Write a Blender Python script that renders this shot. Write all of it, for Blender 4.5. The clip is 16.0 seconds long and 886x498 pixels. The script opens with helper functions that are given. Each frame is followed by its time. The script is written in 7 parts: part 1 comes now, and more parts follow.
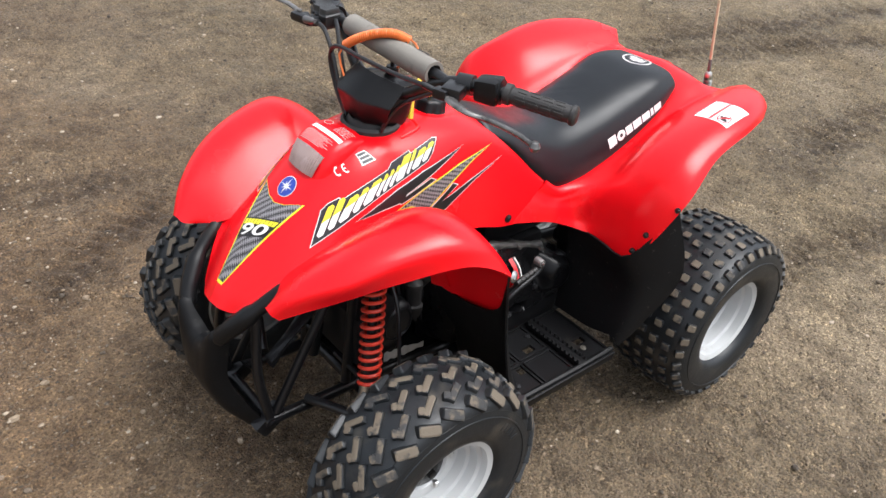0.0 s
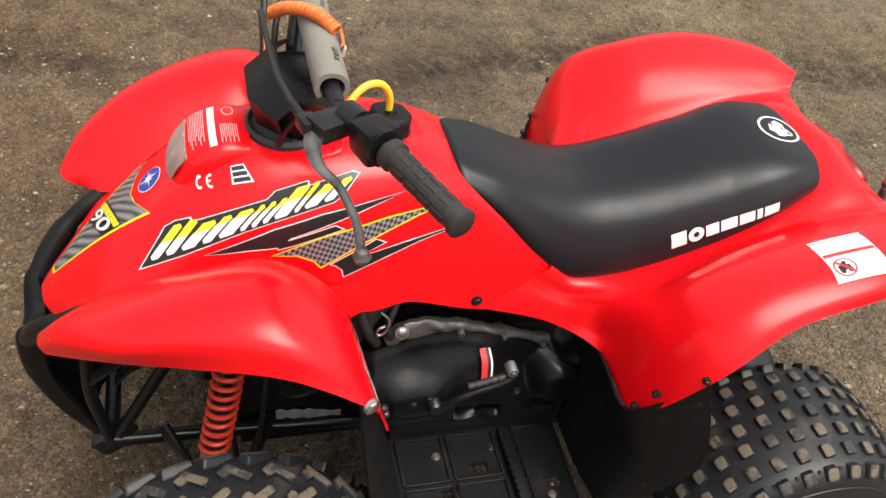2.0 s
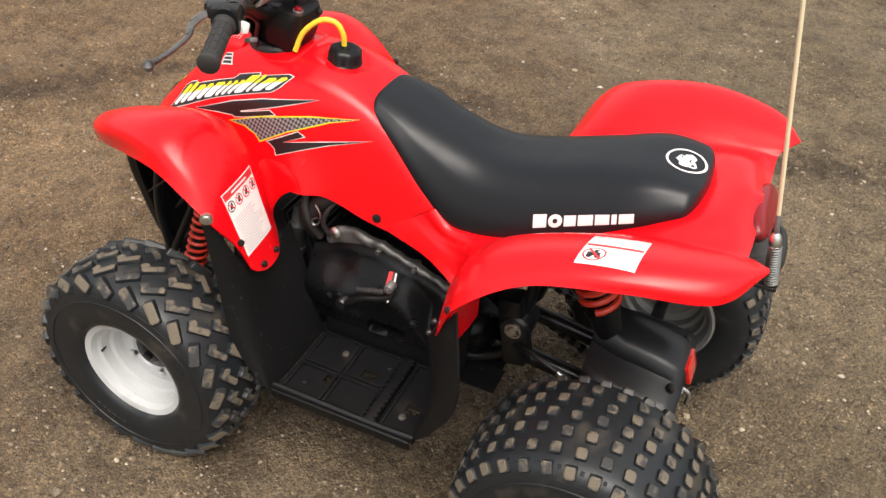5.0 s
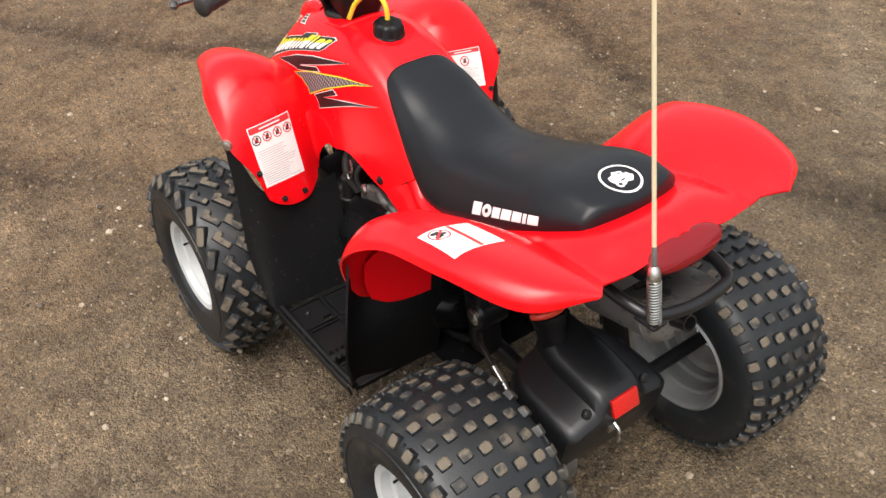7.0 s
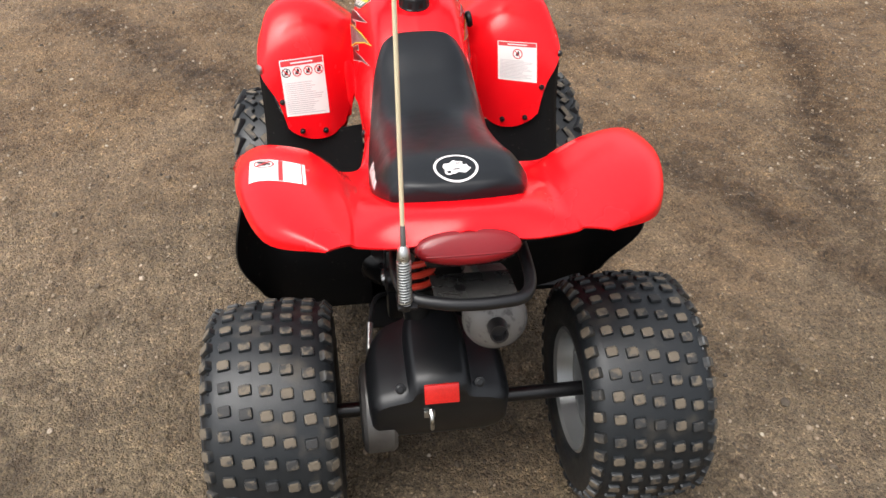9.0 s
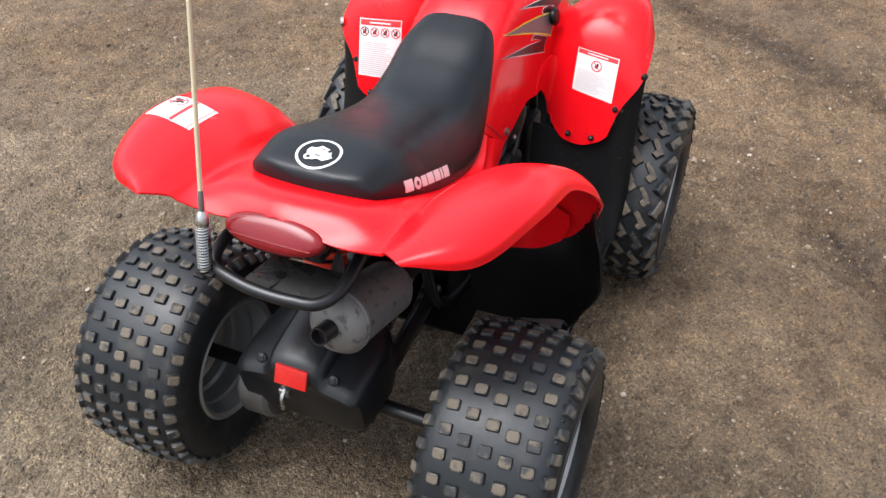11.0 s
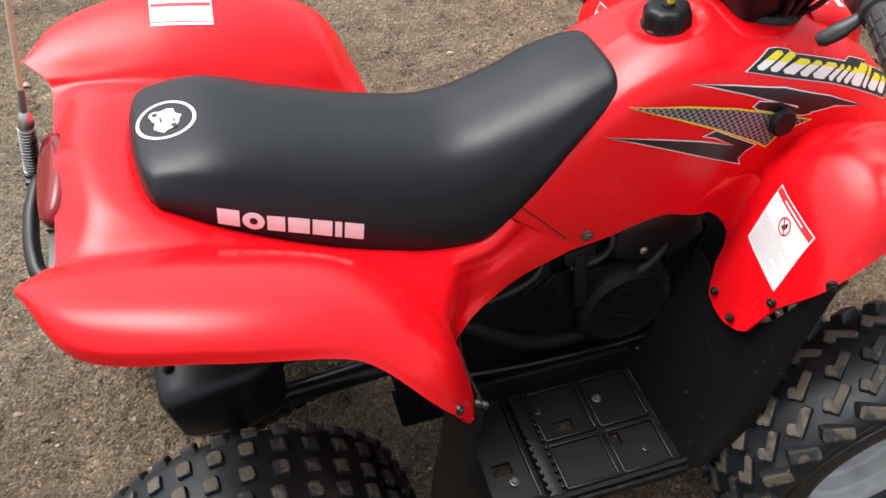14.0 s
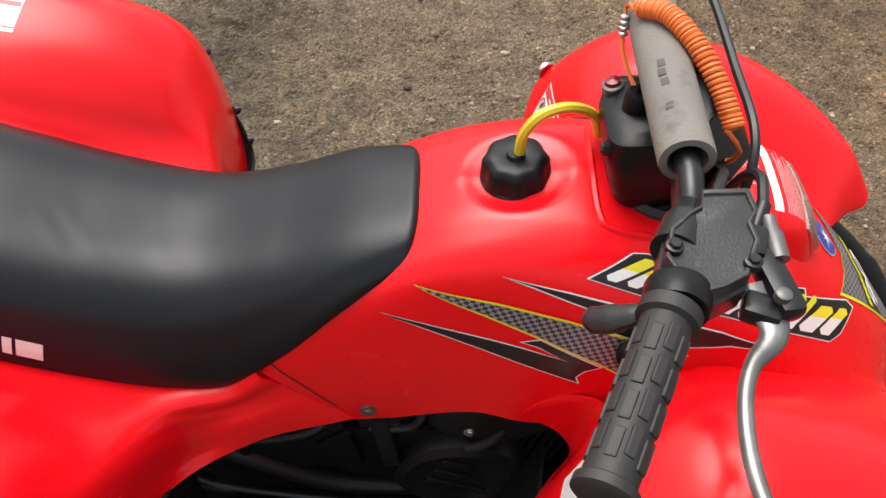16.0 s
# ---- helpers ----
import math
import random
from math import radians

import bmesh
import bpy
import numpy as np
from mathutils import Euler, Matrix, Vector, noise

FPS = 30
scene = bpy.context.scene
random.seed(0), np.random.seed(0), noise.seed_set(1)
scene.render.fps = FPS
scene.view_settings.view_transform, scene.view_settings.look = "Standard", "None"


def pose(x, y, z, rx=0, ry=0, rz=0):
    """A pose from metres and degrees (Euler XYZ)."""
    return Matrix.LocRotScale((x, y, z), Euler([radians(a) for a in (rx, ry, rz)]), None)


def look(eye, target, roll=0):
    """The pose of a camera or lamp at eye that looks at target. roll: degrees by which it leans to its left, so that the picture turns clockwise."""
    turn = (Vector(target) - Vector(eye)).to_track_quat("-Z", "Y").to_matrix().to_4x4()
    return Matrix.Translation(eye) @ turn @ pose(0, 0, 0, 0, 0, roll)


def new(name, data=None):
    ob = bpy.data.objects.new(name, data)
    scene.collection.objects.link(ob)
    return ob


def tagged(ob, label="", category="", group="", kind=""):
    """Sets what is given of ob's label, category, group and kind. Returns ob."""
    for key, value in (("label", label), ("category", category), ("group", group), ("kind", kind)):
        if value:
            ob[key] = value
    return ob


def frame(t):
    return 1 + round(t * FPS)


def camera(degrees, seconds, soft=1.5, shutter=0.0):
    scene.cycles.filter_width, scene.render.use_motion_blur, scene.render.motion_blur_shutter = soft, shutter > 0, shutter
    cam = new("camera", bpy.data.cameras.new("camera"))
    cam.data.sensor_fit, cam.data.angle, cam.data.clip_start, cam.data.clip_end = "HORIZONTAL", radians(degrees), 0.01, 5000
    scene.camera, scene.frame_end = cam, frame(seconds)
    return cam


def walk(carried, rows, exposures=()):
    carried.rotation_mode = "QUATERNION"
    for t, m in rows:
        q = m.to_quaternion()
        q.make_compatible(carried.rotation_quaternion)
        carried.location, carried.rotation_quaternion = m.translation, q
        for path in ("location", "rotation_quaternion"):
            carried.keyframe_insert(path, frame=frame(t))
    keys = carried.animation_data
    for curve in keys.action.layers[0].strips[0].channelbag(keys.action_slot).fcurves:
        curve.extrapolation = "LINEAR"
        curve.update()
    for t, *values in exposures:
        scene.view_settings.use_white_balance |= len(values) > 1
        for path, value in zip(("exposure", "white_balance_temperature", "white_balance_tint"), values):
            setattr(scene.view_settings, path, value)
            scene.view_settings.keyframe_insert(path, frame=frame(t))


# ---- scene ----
cam = camera(54.3, 16.0)
PATH = [
    (0, (1.246, 1.194, 1.519), (0.132, -0.023, 0.388), 5.5),
    (0.5, (1.046, 1.193, 1.507), (0.085, -0.09, 0.31), 5.2),
    (1, (0.817, 1.232, 1.515), (0.043, -0.144, 0.286), 5.6),
    (1.5, (0.644, 1.105, 1.475), (-0.062, -0.271, 0.207), 8.4),
    (2, (0.475, 0.985, 1.472), (-0.038, -0.413, 0.137), 10.1),
    (2.5, (0.276, 0.961, 1.451), (0.115, -0.488, 0.082), 7.8),
    (3, (0.115, 1.0, 1.443), (0.204, -0.452, 0.071), 5.2),
    (3.5, (-0.035, 1.169, 1.459), (0.17, -0.33, 0.151), 5.5),
    (4, (-0.193, 1.314, 1.495), (0.149, -0.222, 0.261), 4.9),
    (4.2, (-0.297, 1.361, 1.495), (0.119, -0.174, 0.281), 4.2),
    (6.3, (-0.842, 1.052, 1.465), (0.141, -0.164, 0.217), 2.2),
    (6.5, (-0.956, 1.015, 1.465), (0.131, -0.117, 0.225), 1.1),
    (7, (-1.178, 0.901, 1.487), (0.109, -0.038, 0.278), -1.3),
    (7.5, (-1.283, 0.714, 1.455), (0.083, -0.109, 0.249), -0.5),
    (8, (-1.388, 0.56, 1.463), (0.071, -0.062, 0.244), -0.9),
    (8.5, (-1.566, 0.364, 1.482), (-0.005, 0.007, 0.284), -1.9),
    (9, (-1.589, 0.173, 1.462), (0.007, -0.035, 0.274), -0.0),
    (9.2, (-1.56, 0.081, 1.449), (0.035, -0.075, 0.252), 1.1),
    (11.3, (-1.309, -0.69, 1.439), (0.064, 0.07, 0.2), -0.5),
    (11.5, (-1.256, -0.752, 1.434), (0.055, 0.109, 0.193), -0.8),
    (12, (-1.126, -0.926, 1.428), (0.008, 0.149, 0.179), -0.7),
    (12.5, (-0.953, -0.951, 1.4), (0.039, 0.22, 0.117), 0.3),
    (13, (-0.757, -0.891, 1.379), (0.096, 0.328, 0.042), 1.6),
    (13.5, (-0.6, -0.87, 1.362), (0.083, 0.41, -0.015), 1.5),
    (14, (-0.377, -0.87, 1.368), (0.088, 0.459, -0.053), 2.0),
    (14.5, (-0.236, -0.796, 1.357), (0.11, 0.529, -0.1), 4.7),
    (15, (-0.111, -0.645, 1.348), (0.188, 0.645, -0.152), 7.8),
    (15.5, (-0.016, -0.579, 1.351), (0.218, 0.668, -0.195), 7.3),
    (16, (0.142, -0.565, 1.368), (0.191, 0.681, -0.195), 4.0),
]
walk(cam, [(t, look(eye, target, roll)) for t, eye, target, roll in PATH],
     [(0, 1.14, 6150, 10), (2.5, 1.0, 6850, 10), (4, 1.0, 6850, 10), (7, 1.05, 6650, 10), (9, 1.05, 6450, 10), (11.5, 1.22, 5950, 10), (12.5, 1.24, 5900, 10), (14, 1.12, 6250, 10), (16, 0.92, 6500, 10)])

# ---- world and light: bright overcast ----
world = bpy.data.worlds.new("overcast")
scene.world = world
world.use_nodes = True
wn, wl = world.node_tree.nodes, world.node_tree.links
sky = wn.new("ShaderNodeTexSky")
sky.sky_type, sky.sun_disc = 'NISHITA', False
sky.sun_elevation, sky.sun_rotation = radians(67), radians(325)
sky.air_density, sky.dust_density, sky.ozone_density = 1.0, 6.0, 0.5
grey = wn.new("ShaderNodeHueSaturation")
grey.inputs["Saturation"].default_value = 0.25
wl.new(sky.outputs[0], grey.inputs["Color"])
wl.new(grey.outputs[0], wn["Background"].inputs["Color"])
wn["Background"].inputs["Strength"].default_value = 0.14
sun_data = bpy.data.lights.new("sun", 'SUN')
sun_data.energy, sun_data.angle, sun_data.color = 0.92, radians(48), (1.0, 0.96, 0.9)
sun = new("sun", sun_data)
sun.matrix_world = look((-0.98, 1.4, 4.0), (0, 0, 0))


# ---- materials ----
def material(name, color, rough=0.5, metal=0.0, dark=None, scale=30.0, bump=0.0, bump_scale=200.0, dirt=None, dirt_at=0.55, dirt_scale=6.0, clear=0.0, spec=0.5):
    """A principled surface: a base colour varied by noise, an optional layer of dust and a fine relief."""
    m = bpy.data.materials.new(name)
    m.use_nodes = True
    n, l = m.node_tree.nodes, m.node_tree.links
    b = n["Principled BSDF"]
    b.inputs["Roughness"].default_value, b.inputs["Metallic"].default_value = rough, metal
    b.inputs["Specular IOR Level"].default_value = spec
    b.inputs["Coat Weight"].default_value = clear
    b.inputs["Coat Roughness"].default_value = 0.12
    co = n.new("ShaderNodeTexCoord")
    no = n.new("ShaderNodeTexNoise")
    no.inputs["Scale"].default_value, no.inputs["Detail"].default_value = scale, 6.0
    l.new(co.outputs["Object"], no.inputs["Vector"])
    mix = n.new("ShaderNodeMix")
    mix.data_type = 'RGBA'
    mix.inputs[6].default_value = (*(dark or [c * 0.86 for c in color]), 1)
    mix.inputs[7].default_value = (*color, 1)
    l.new(no.outputs["Fac"], mix.inputs[0])
    out = mix.outputs[2]
    rr = n.new("ShaderNodeMapRange")
    rr.inputs[3].default_value, rr.inputs[4].default_value = max(0.03, rough - 0.08), min(1.0, rough + 0.12)
    l.new(no.outputs["Fac"], rr.inputs[0])
    l.new(rr.outputs[0], b.inputs["Roughness"])
    if dirt:
        dn = n.new("ShaderNodeTexNoise")
        dn.inputs["Scale"].default_value, dn.inputs["Detail"].default_value = dirt_scale, 8.0
        l.new(co.outputs["Object"], dn.inputs["Vector"])
        ramp = n.new("ShaderNodeMapRange")
        ramp.inputs[1].default_value, ramp.inputs[2].default_value = dirt_at, dirt_at + 0.18
        l.new(dn.outputs["Fac"], ramp.inputs[0])
        m2 = n.new("ShaderNodeMix")
        m2.data_type = 'RGBA'
        m2.inputs[7].default_value = (*dirt, 1)
        l.new(ramp.outputs[0], m2.inputs[0])
        l.new(out, m2.inputs[6])
        out = m2.outputs[2]
    l.new(out, b.inputs["Base Color"])
    if bump:
        bn = n.new("ShaderNodeTexNoise")
        bn.inputs["Scale"].default_value, bn.inputs["Detail"].default_value = bump_scale, 4.0
        l.new(co.outputs["Object"], bn.inputs["Vector"])
        bu = n.new("ShaderNodeBump")
        bu.inputs["Strength"].default_value, bu.inputs["Distance"].default_value = bump, 0.002
        l.new(bn.outputs["Fac"], bu.inputs["Height"])
        l.new(bu.outputs[0], b.inputs["Normal"])
    return m


RED = material("red_plastic", (0.78, 0.0045, 0.0095), 0.23, scale=9, dark=(0.72, 0.0035, 0.008), bump=0.03, bump_scale=60, clear=0.10, spec=0.30)
VINYL = material("black_vinyl", (0.0072, 0.0086, 0.0116), 0.31, spec=0.29, scale=40, bump=0.12, bump_scale=900, dark=(0.008, 0.009, 0.010))
PLASTIC = material("black_plastic", (0.0060, 0.0060, 0.0065), 0.33, spec=0.25, scale=25, bump=0.08, bump_scale=700, dirt=(0.042, 0.036, 0.030), dirt_at=0.66)
FLAP = material("matt_black_plastic", (0.0062, 0.0062, 0.0066), 0.48, spec=0.18, scale=20, bump=0.1, bump_scale=500, dirt=(0.085, 0.076, 0.066), dirt_at=0.655, dirt_scale=85)
STEEL = material("black_painted_steel", (0.008, 0.008, 0.009), 0.33, spec=0.35, scale=30, dirt=(0.05, 0.042, 0.035), dirt_at=0.68, clear=0.2)
RUBBER = material("tyre_rubber", (0.0110, 0.0130, 0.0150), 0.40, spec=0.40, scale=60, bump=0.2, bump_scale=300, dirt=(0.050, 0.044, 0.036), dirt_at=0.57, dirt_scale=16)
RIMWHITE = material("white_rim_paint", (0.52, 0.53, 0.53), 0.34, 0.1, scale=14, dark=(0.44, 0.45, 0.45), dirt=(0.22, 0.19, 0.16), dirt_at=0.60)
RIMGREY = material("grey_rim_paint", (0.34, 0.35, 0.35), 0.34, 0.7, scale=14, dirt=(0.14, 0.13, 0.12), dirt_at=0.6)
CHROME = material("zinc_plated_steel", (0.62, 0.62, 0.60), 0.28, 1.0, scale=60)
ENGINE = material("engine_casting", (0.011, 0.011, 0.012), 0.36, 0.0, spec=0.32, scale=30, dirt=(0.04, 0.035, 0.03), dirt_at=0.63, bump=0.15, bump_scale=250)
ALLOY = material("dull_aluminium", (0.16, 0.155, 0.15), 0.45, 0.6, scale=40, dirt=(0.05, 0.045, 0.04), dirt_at=0.5)
ORANGE = material("orange_red_spring_paint", (0.62, 0.045, 0.022), 0.35, scale=30, dirt=(0.10, 0.05, 0.03), dirt_at=0.66)
CORD = material("orange_coiled_cord", (0.72, 0.165, 0.032), 0.4, scale=60)
YELLOW = material("yellow_rubber_hose", (0.76, 0.54, 0.035), 0.4, scale=40, dark=(0.66, 0.45, 0.035))
FOAM = material("grey_foam", (0.215, 0.198, 0.172), 0.85, scale=25, dark=(0.145, 0.134, 0.118), bump=0.3, bump_scale=400, dirt=(0.075, 0.068, 0.058), dirt_at=0.60, dirt_scale=26)
WHITE = material("white_decal", (0.80, 0.79, 0.77), 0.35, scale=20, dark=(0.74, 0.73, 0.70))
BLACKD = material("black_decal", (0.012, 0.011, 0.012), 0.3, scale=20)
YELD = material("yellow_decal", (0.82, 0.74, 0.03), 0.32, scale=20)
PINKISH = material("pale_seat_print", (0.76, 0.71, 0.70), 0.5, scale=40)
GREYTXT = material("grey_print", (0.52, 0.51, 0.51), 0.5, scale=20)
REDD = material("red_print", (0.62, 0.03, 0.035), 0.35, scale=20)
BLUED = material("blue_decal", (0.02, 0.05, 0.33), 0.3, scale=20)
LENSRED = material("red_lamp_lens", (0.20, 0.006, 0.010), 0.13, scale=12, spec=0.45, dark=(0.14, 0.004, 0.006))
LAMPRIM = material("dark_red_lamp_rim", (0.055, 0.006, 0.008), 0.25, scale=20)
REFLEX = material("red_reflector", (0.72, 0.02, 0.015), 0.14, scale=240, dark=(0.42, 0.01, 0.01), clear=0.7)
WAND = material("cream_fibreglass", (0.62, 0.54, 0.36), 0.45, scale=30)
EXH = material("satin_exhaust_steel", (0.21, 0.20, 0.19), 0.50, 0.35, scale=18, dirt=(0.030, 0.026, 0.024), dirt_at=0.56, dirt_scale=60, bump=0.1, bump_scale=200)


def checker_material():
    """A woven grey pattern for the racing stripes."""
    m = material("woven_grey_decal", (0.4, 0.4, 0.4), 0.35)
    n, l = m.node_tree.nodes, m.node_tree.links
    co = n.new("ShaderNodeTexCoord")
    mp = n.new("ShaderNodeMapping")
    sx = n.new("ShaderNodeSeparateXYZ")
    sm = n.new("ShaderNodeMath")
    cx = n.new("ShaderNodeCombineXYZ")
    cx.inputs[2].default_value = 0.0031
    ck = n.new("ShaderNodeTexChecker")
    ck.inputs["Scale"].default_value = 215
    mp.inputs["Rotation"].default_value = (0, 0, 0.35)
    ck.inputs[1].default_value, ck.inputs[2].default_value = (0.25, 0.24, 0.25, 1), (0.020, 0.019, 0.020, 1)
    l.new(co.outputs["Object"], sx.inputs[0])
    l.new(sx.outputs["Y"], sm.inputs[0])
    l.new(sx.outputs["Z"], sm.inputs[1])
    l.new(sx.outputs["X"], cx.inputs[0])
    l.new(sm.outputs[0], cx.inputs[1])
    l.new(cx.outputs[0], mp.inputs[0])
    l.new(mp.outputs[0], ck.inputs[0])
    l.new(ck.outputs[0], n["Principled BSDF"].inputs["Base Color"])
    return m


FOIL = material("silver_foil", (0.55, 0.55, 0.53), 0.35, 0.25, scale=60, dark=(0.25, 0.25, 0.24))
WEAVE = checker_material()
GLOSSY = material("glossy_black_moulding", (0.0040, 0.0040, 0.0045), 0.26, spec=0.20, scale=18, dirt=(0.022, 0.020, 0.018), dirt_at=0.72, bump=0.05, bump_scale=120)
LAMPGLASS = material("ribbed_clouded_plastic", (0.34, 0.25, 0.23), 0.25, scale=30, clear=0.3)


def crease(m):
    """Soft stretch creases and handling scuffs across the vinyl."""
    n, l = m.node_tree.nodes, m.node_tree.links
    b = n["Principled BSDF"]
    co = n.new("ShaderNodeTexCoord")
    mp = n.new("ShaderNodeMapping")
    mp.inputs["Scale"].default_value = (26.0, 5.0, 9.0)
    mp.inputs["Rotation"].default_value = (0.2, 0.3, 0.35)
    no = n.new("ShaderNodeTexNoise")
    no.inputs["Scale"].default_value, no.inputs["Detail"].default_value, no.inputs["Distortion"].default_value = 1.6, 3.0, 0.6
    bu = n.new("ShaderNodeBump")
    bu.inputs["Strength"].default_value, bu.inputs["Distance"].default_value = 0.035, 0.006
    l.new(co.outputs["Object"], mp.inputs[0])
    l.new(mp.outputs[0], no.inputs["Vector"])
    l.new(no.outputs["Fac"], bu.inputs["Height"])
    grain = b.inputs["Normal"].links[0].from_node
    # one pinched fold on the right shoulder of the saddle
    spot = n.new("ShaderNodeMapping")
    spot.vector_type = 'TEXTURE'
    spot.inputs["Location"].default_value = (-0.200, -0.038, 0.714)
    spot.inputs["Rotation"].default_value = (0, 0, radians(-48))
    spot.inputs["Scale"].default_value = (0.055, 0.034, 0.06)
    ball = n.new("ShaderNodeTexGradient")
    ball.gradient_type = 'SPHERICAL'
    band = n.new("ShaderNodeTexWave")
    band.bands_direction = 'Y'
    band.inputs["Scale"].default_value, band.inputs["Distortion"].default_value = 0.42, 3.0
    both = n.new("ShaderNodeMath")
    both.operation = 'MULTIPLY'
    fold = n.new("ShaderNodeBump")
    fold.inputs["Strength"].default_value, fold.inputs["Distance"].default_value = 0.07, 0.006
    l.new(co.outputs["Object"], spot.inputs[0])
    l.new(spot.outputs[0], ball.inputs["Vector"])
    l.new(spot.outputs[0], band.inputs["Vector"])
    l.new(ball.outputs["Fac"], both.inputs[0])
    l.new(band.outputs["Fac"], both.inputs[1])
    l.new(both.outputs[0], fold.inputs["Height"])
    l.new(bu.outputs[0], fold.inputs["Normal"])
    l.new(fold.outputs[0], grain.inputs["Normal"])


crease(VINYL)


# ---- mesh helpers ----
def link(name, bm, mats, parent=None, label="", smooth=True):
    me = bpy.data.meshes.new(name)
    bm.to_mesh(me)
    bm.free()
    for m in (mats if isinstance(mats, (list, tuple)) else [mats]):
        me.materials.append(m)
    if smooth:
        me.shade_smooth()
        me.set_sharp_from_angle(angle=radians(38))
    ob = new(name, me)
    if parent:
        ob.parent = parent
    if label:
        ob["label"] = label
    return ob


def part(name, bm, mats, parent, label="", smooth=True):
    return link(name, bm, mats, parent, label, smooth)


def spline(keys, n):
    """n points on a smooth curve through the keys, evenly in the keys' order."""
    k = [Vector(p) for p in keys]
    k = [k[0] * 2 - k[1]] + k + [k[-1] * 2 - k[-2]]
    out = []
    for i in range(n):
        u = i / (n - 1) * (len(k) - 3)
        j = min(int(u), len(k) - 4)
        f = u - j
        a, b, c, d = k[j:j + 4]
        out.append(0.5 * ((2 * b) + (c - a) * f + (2 * a - 5 * b + 4 * c - d) * f * f + (3 * b - a - 3 * c + d) * f ** 3))
    return out


def loft(rails, n, m):
    """A grid of n rows along the rails and m points across them."""
    runs = [spline(r, n) for r in rails]
    return [spline([run[i] for run in runs], m) for i in range(n)]


def mirrored(rows):
    """Rows that start at the middle line, carried on to the other side."""
    return [[Vector((p.x, -p.y, p.z)) for p in reversed(row[1:])] + row for row in rows]


def flip(rows):
    return [[Vector((p.x, -p.y, p.z)) for p in reversed(row)] for row in rows]


def grid(rows, thick=0.0, close=False):
    bm = bmesh.new()
    v = [[bm.verts.new(p) for p in row] for row in rows]
    for i in range(len(v) - 1):
        for j in range(len(v[0]) - (0 if close else 1)):
            j2 = (j + 1) % len(v[0])
            bm.faces.new((v[i][j], v[i][j2], v[i + 1][j2], v[i + 1][j]))
    bmesh.ops.remove_doubles(bm, verts=bm.verts[:], dist=1e-5)
    bmesh.ops.recalc_face_normals(bm, faces=bm.faces[:])
    if thick:
        up = sum((f.normal.z * f.calc_area() for f in bm.faces))
        if up < 0:
            bmesh.ops.reverse_faces(bm, faces=bm.faces[:])
        bmesh.ops.solidify(bm, geom=bm.faces[:], thickness=thick)
        bmesh.ops.recalc_face_normals(bm, faces=bm.faces[:])
    return bm


def tube(bm, keys, r, n=24, sides=10, caps=True, radii=None, straight=False):
    """A round bar along the keys, added to bm."""
    pts = [Vector(k) for k in keys] if straight else spline(keys, n)
    side = None
    rings = []
    for i, p in enumerate(pts):
        d = (pts[min(i + 1, len(pts) - 1)] - pts[max(i - 1, 0)]).normalized()
        if side is None:
            side = d.orthogonal().normalized()
        side = (side - d * side.dot(d)).normalized()
        up = d.cross(side)
        rad = r if radii is None else radii[i * (len(radii) - 1) // (len(pts) - 1)]
        rings.append([bm.verts.new(p + (side * math.cos(a) + up * math.sin(a)) * rad) for a in (2 * math.pi * k / sides for k in range(sides))])
    for a, b in zip(rings, rings[1:]):
        for k in range(sides):
            bm.faces.new((a[k], a[(k + 1) % sides], b[(k + 1) % sides], b[k]))
    if caps:
        bm.faces.new(rings[0][::-1])
        bm.faces.new(rings[-1])
    return bm


def lathe(bm, profile, m=None, sides=40, caps=True):
    """Turns (radius, height) pairs round the local z axis, placed by m."""
    m = m or Matrix()
    rings = [[bm.verts.new(m @ Vector((r * math.cos(a), r * math.sin(a), h))) for a in (2 * math.pi * k / sides for k in range(sides))] for r, h in profile]
    for a, b in zip(rings, rings[1:]):
        for k in range(sides):
            bm.faces.new((a[k], a[(k + 1) % sides], b[(k + 1) % sides], b[k]))
    if caps and profile[0][0] > 0.0005:
        bm.faces.new(rings[0][::-1])
    if caps and profile[-1][0] > 0.0005:
        bm.faces.new(rings[-1])
    return bm


def box(bm, size, m=None, bevel=0.0, taper=(1, 1)):
    """A box of that size round the origin of m, with its top scaled by taper and rounded edges."""
    m = m or Matrix()
    new_bm = bmesh.new()
    bmesh.ops.create_cube(new_bm, size=1.0)
    for v in new_bm.verts:
        v.co = Vector((v.co.x * size[0], v.co.y * size[1], v.co.z * size[2]))
        if v.co.z > 0:
            v.co.x *= taper[0]
            v.co.y *= taper[1]
    if bevel:
        bmesh.ops.bevel(new_bm, geom=new_bm.edges[:], offset=bevel, segments=2, affect='EDGES', profile=0.6)
    new_bm.transform(m)
    me = bpy.data.meshes.new("tmp")
    new_bm.to_mesh(me)
    new_bm.free()
    bm.from_mesh(me)
    bpy.data.meshes.remove(me)
    return bm


def axis_y(x, y, z):
    """A pose whose local z points along +y."""
    return pose(x, y, z, -90, 0, 0)


def aim(a, b):
    """A pose at a whose local z points towards b."""
    d = Vector(b) - Vector(a)
    return Matrix.Translation(a) @ d.to_track_quat('Z', 'Y').to_matrix().to_4x4()


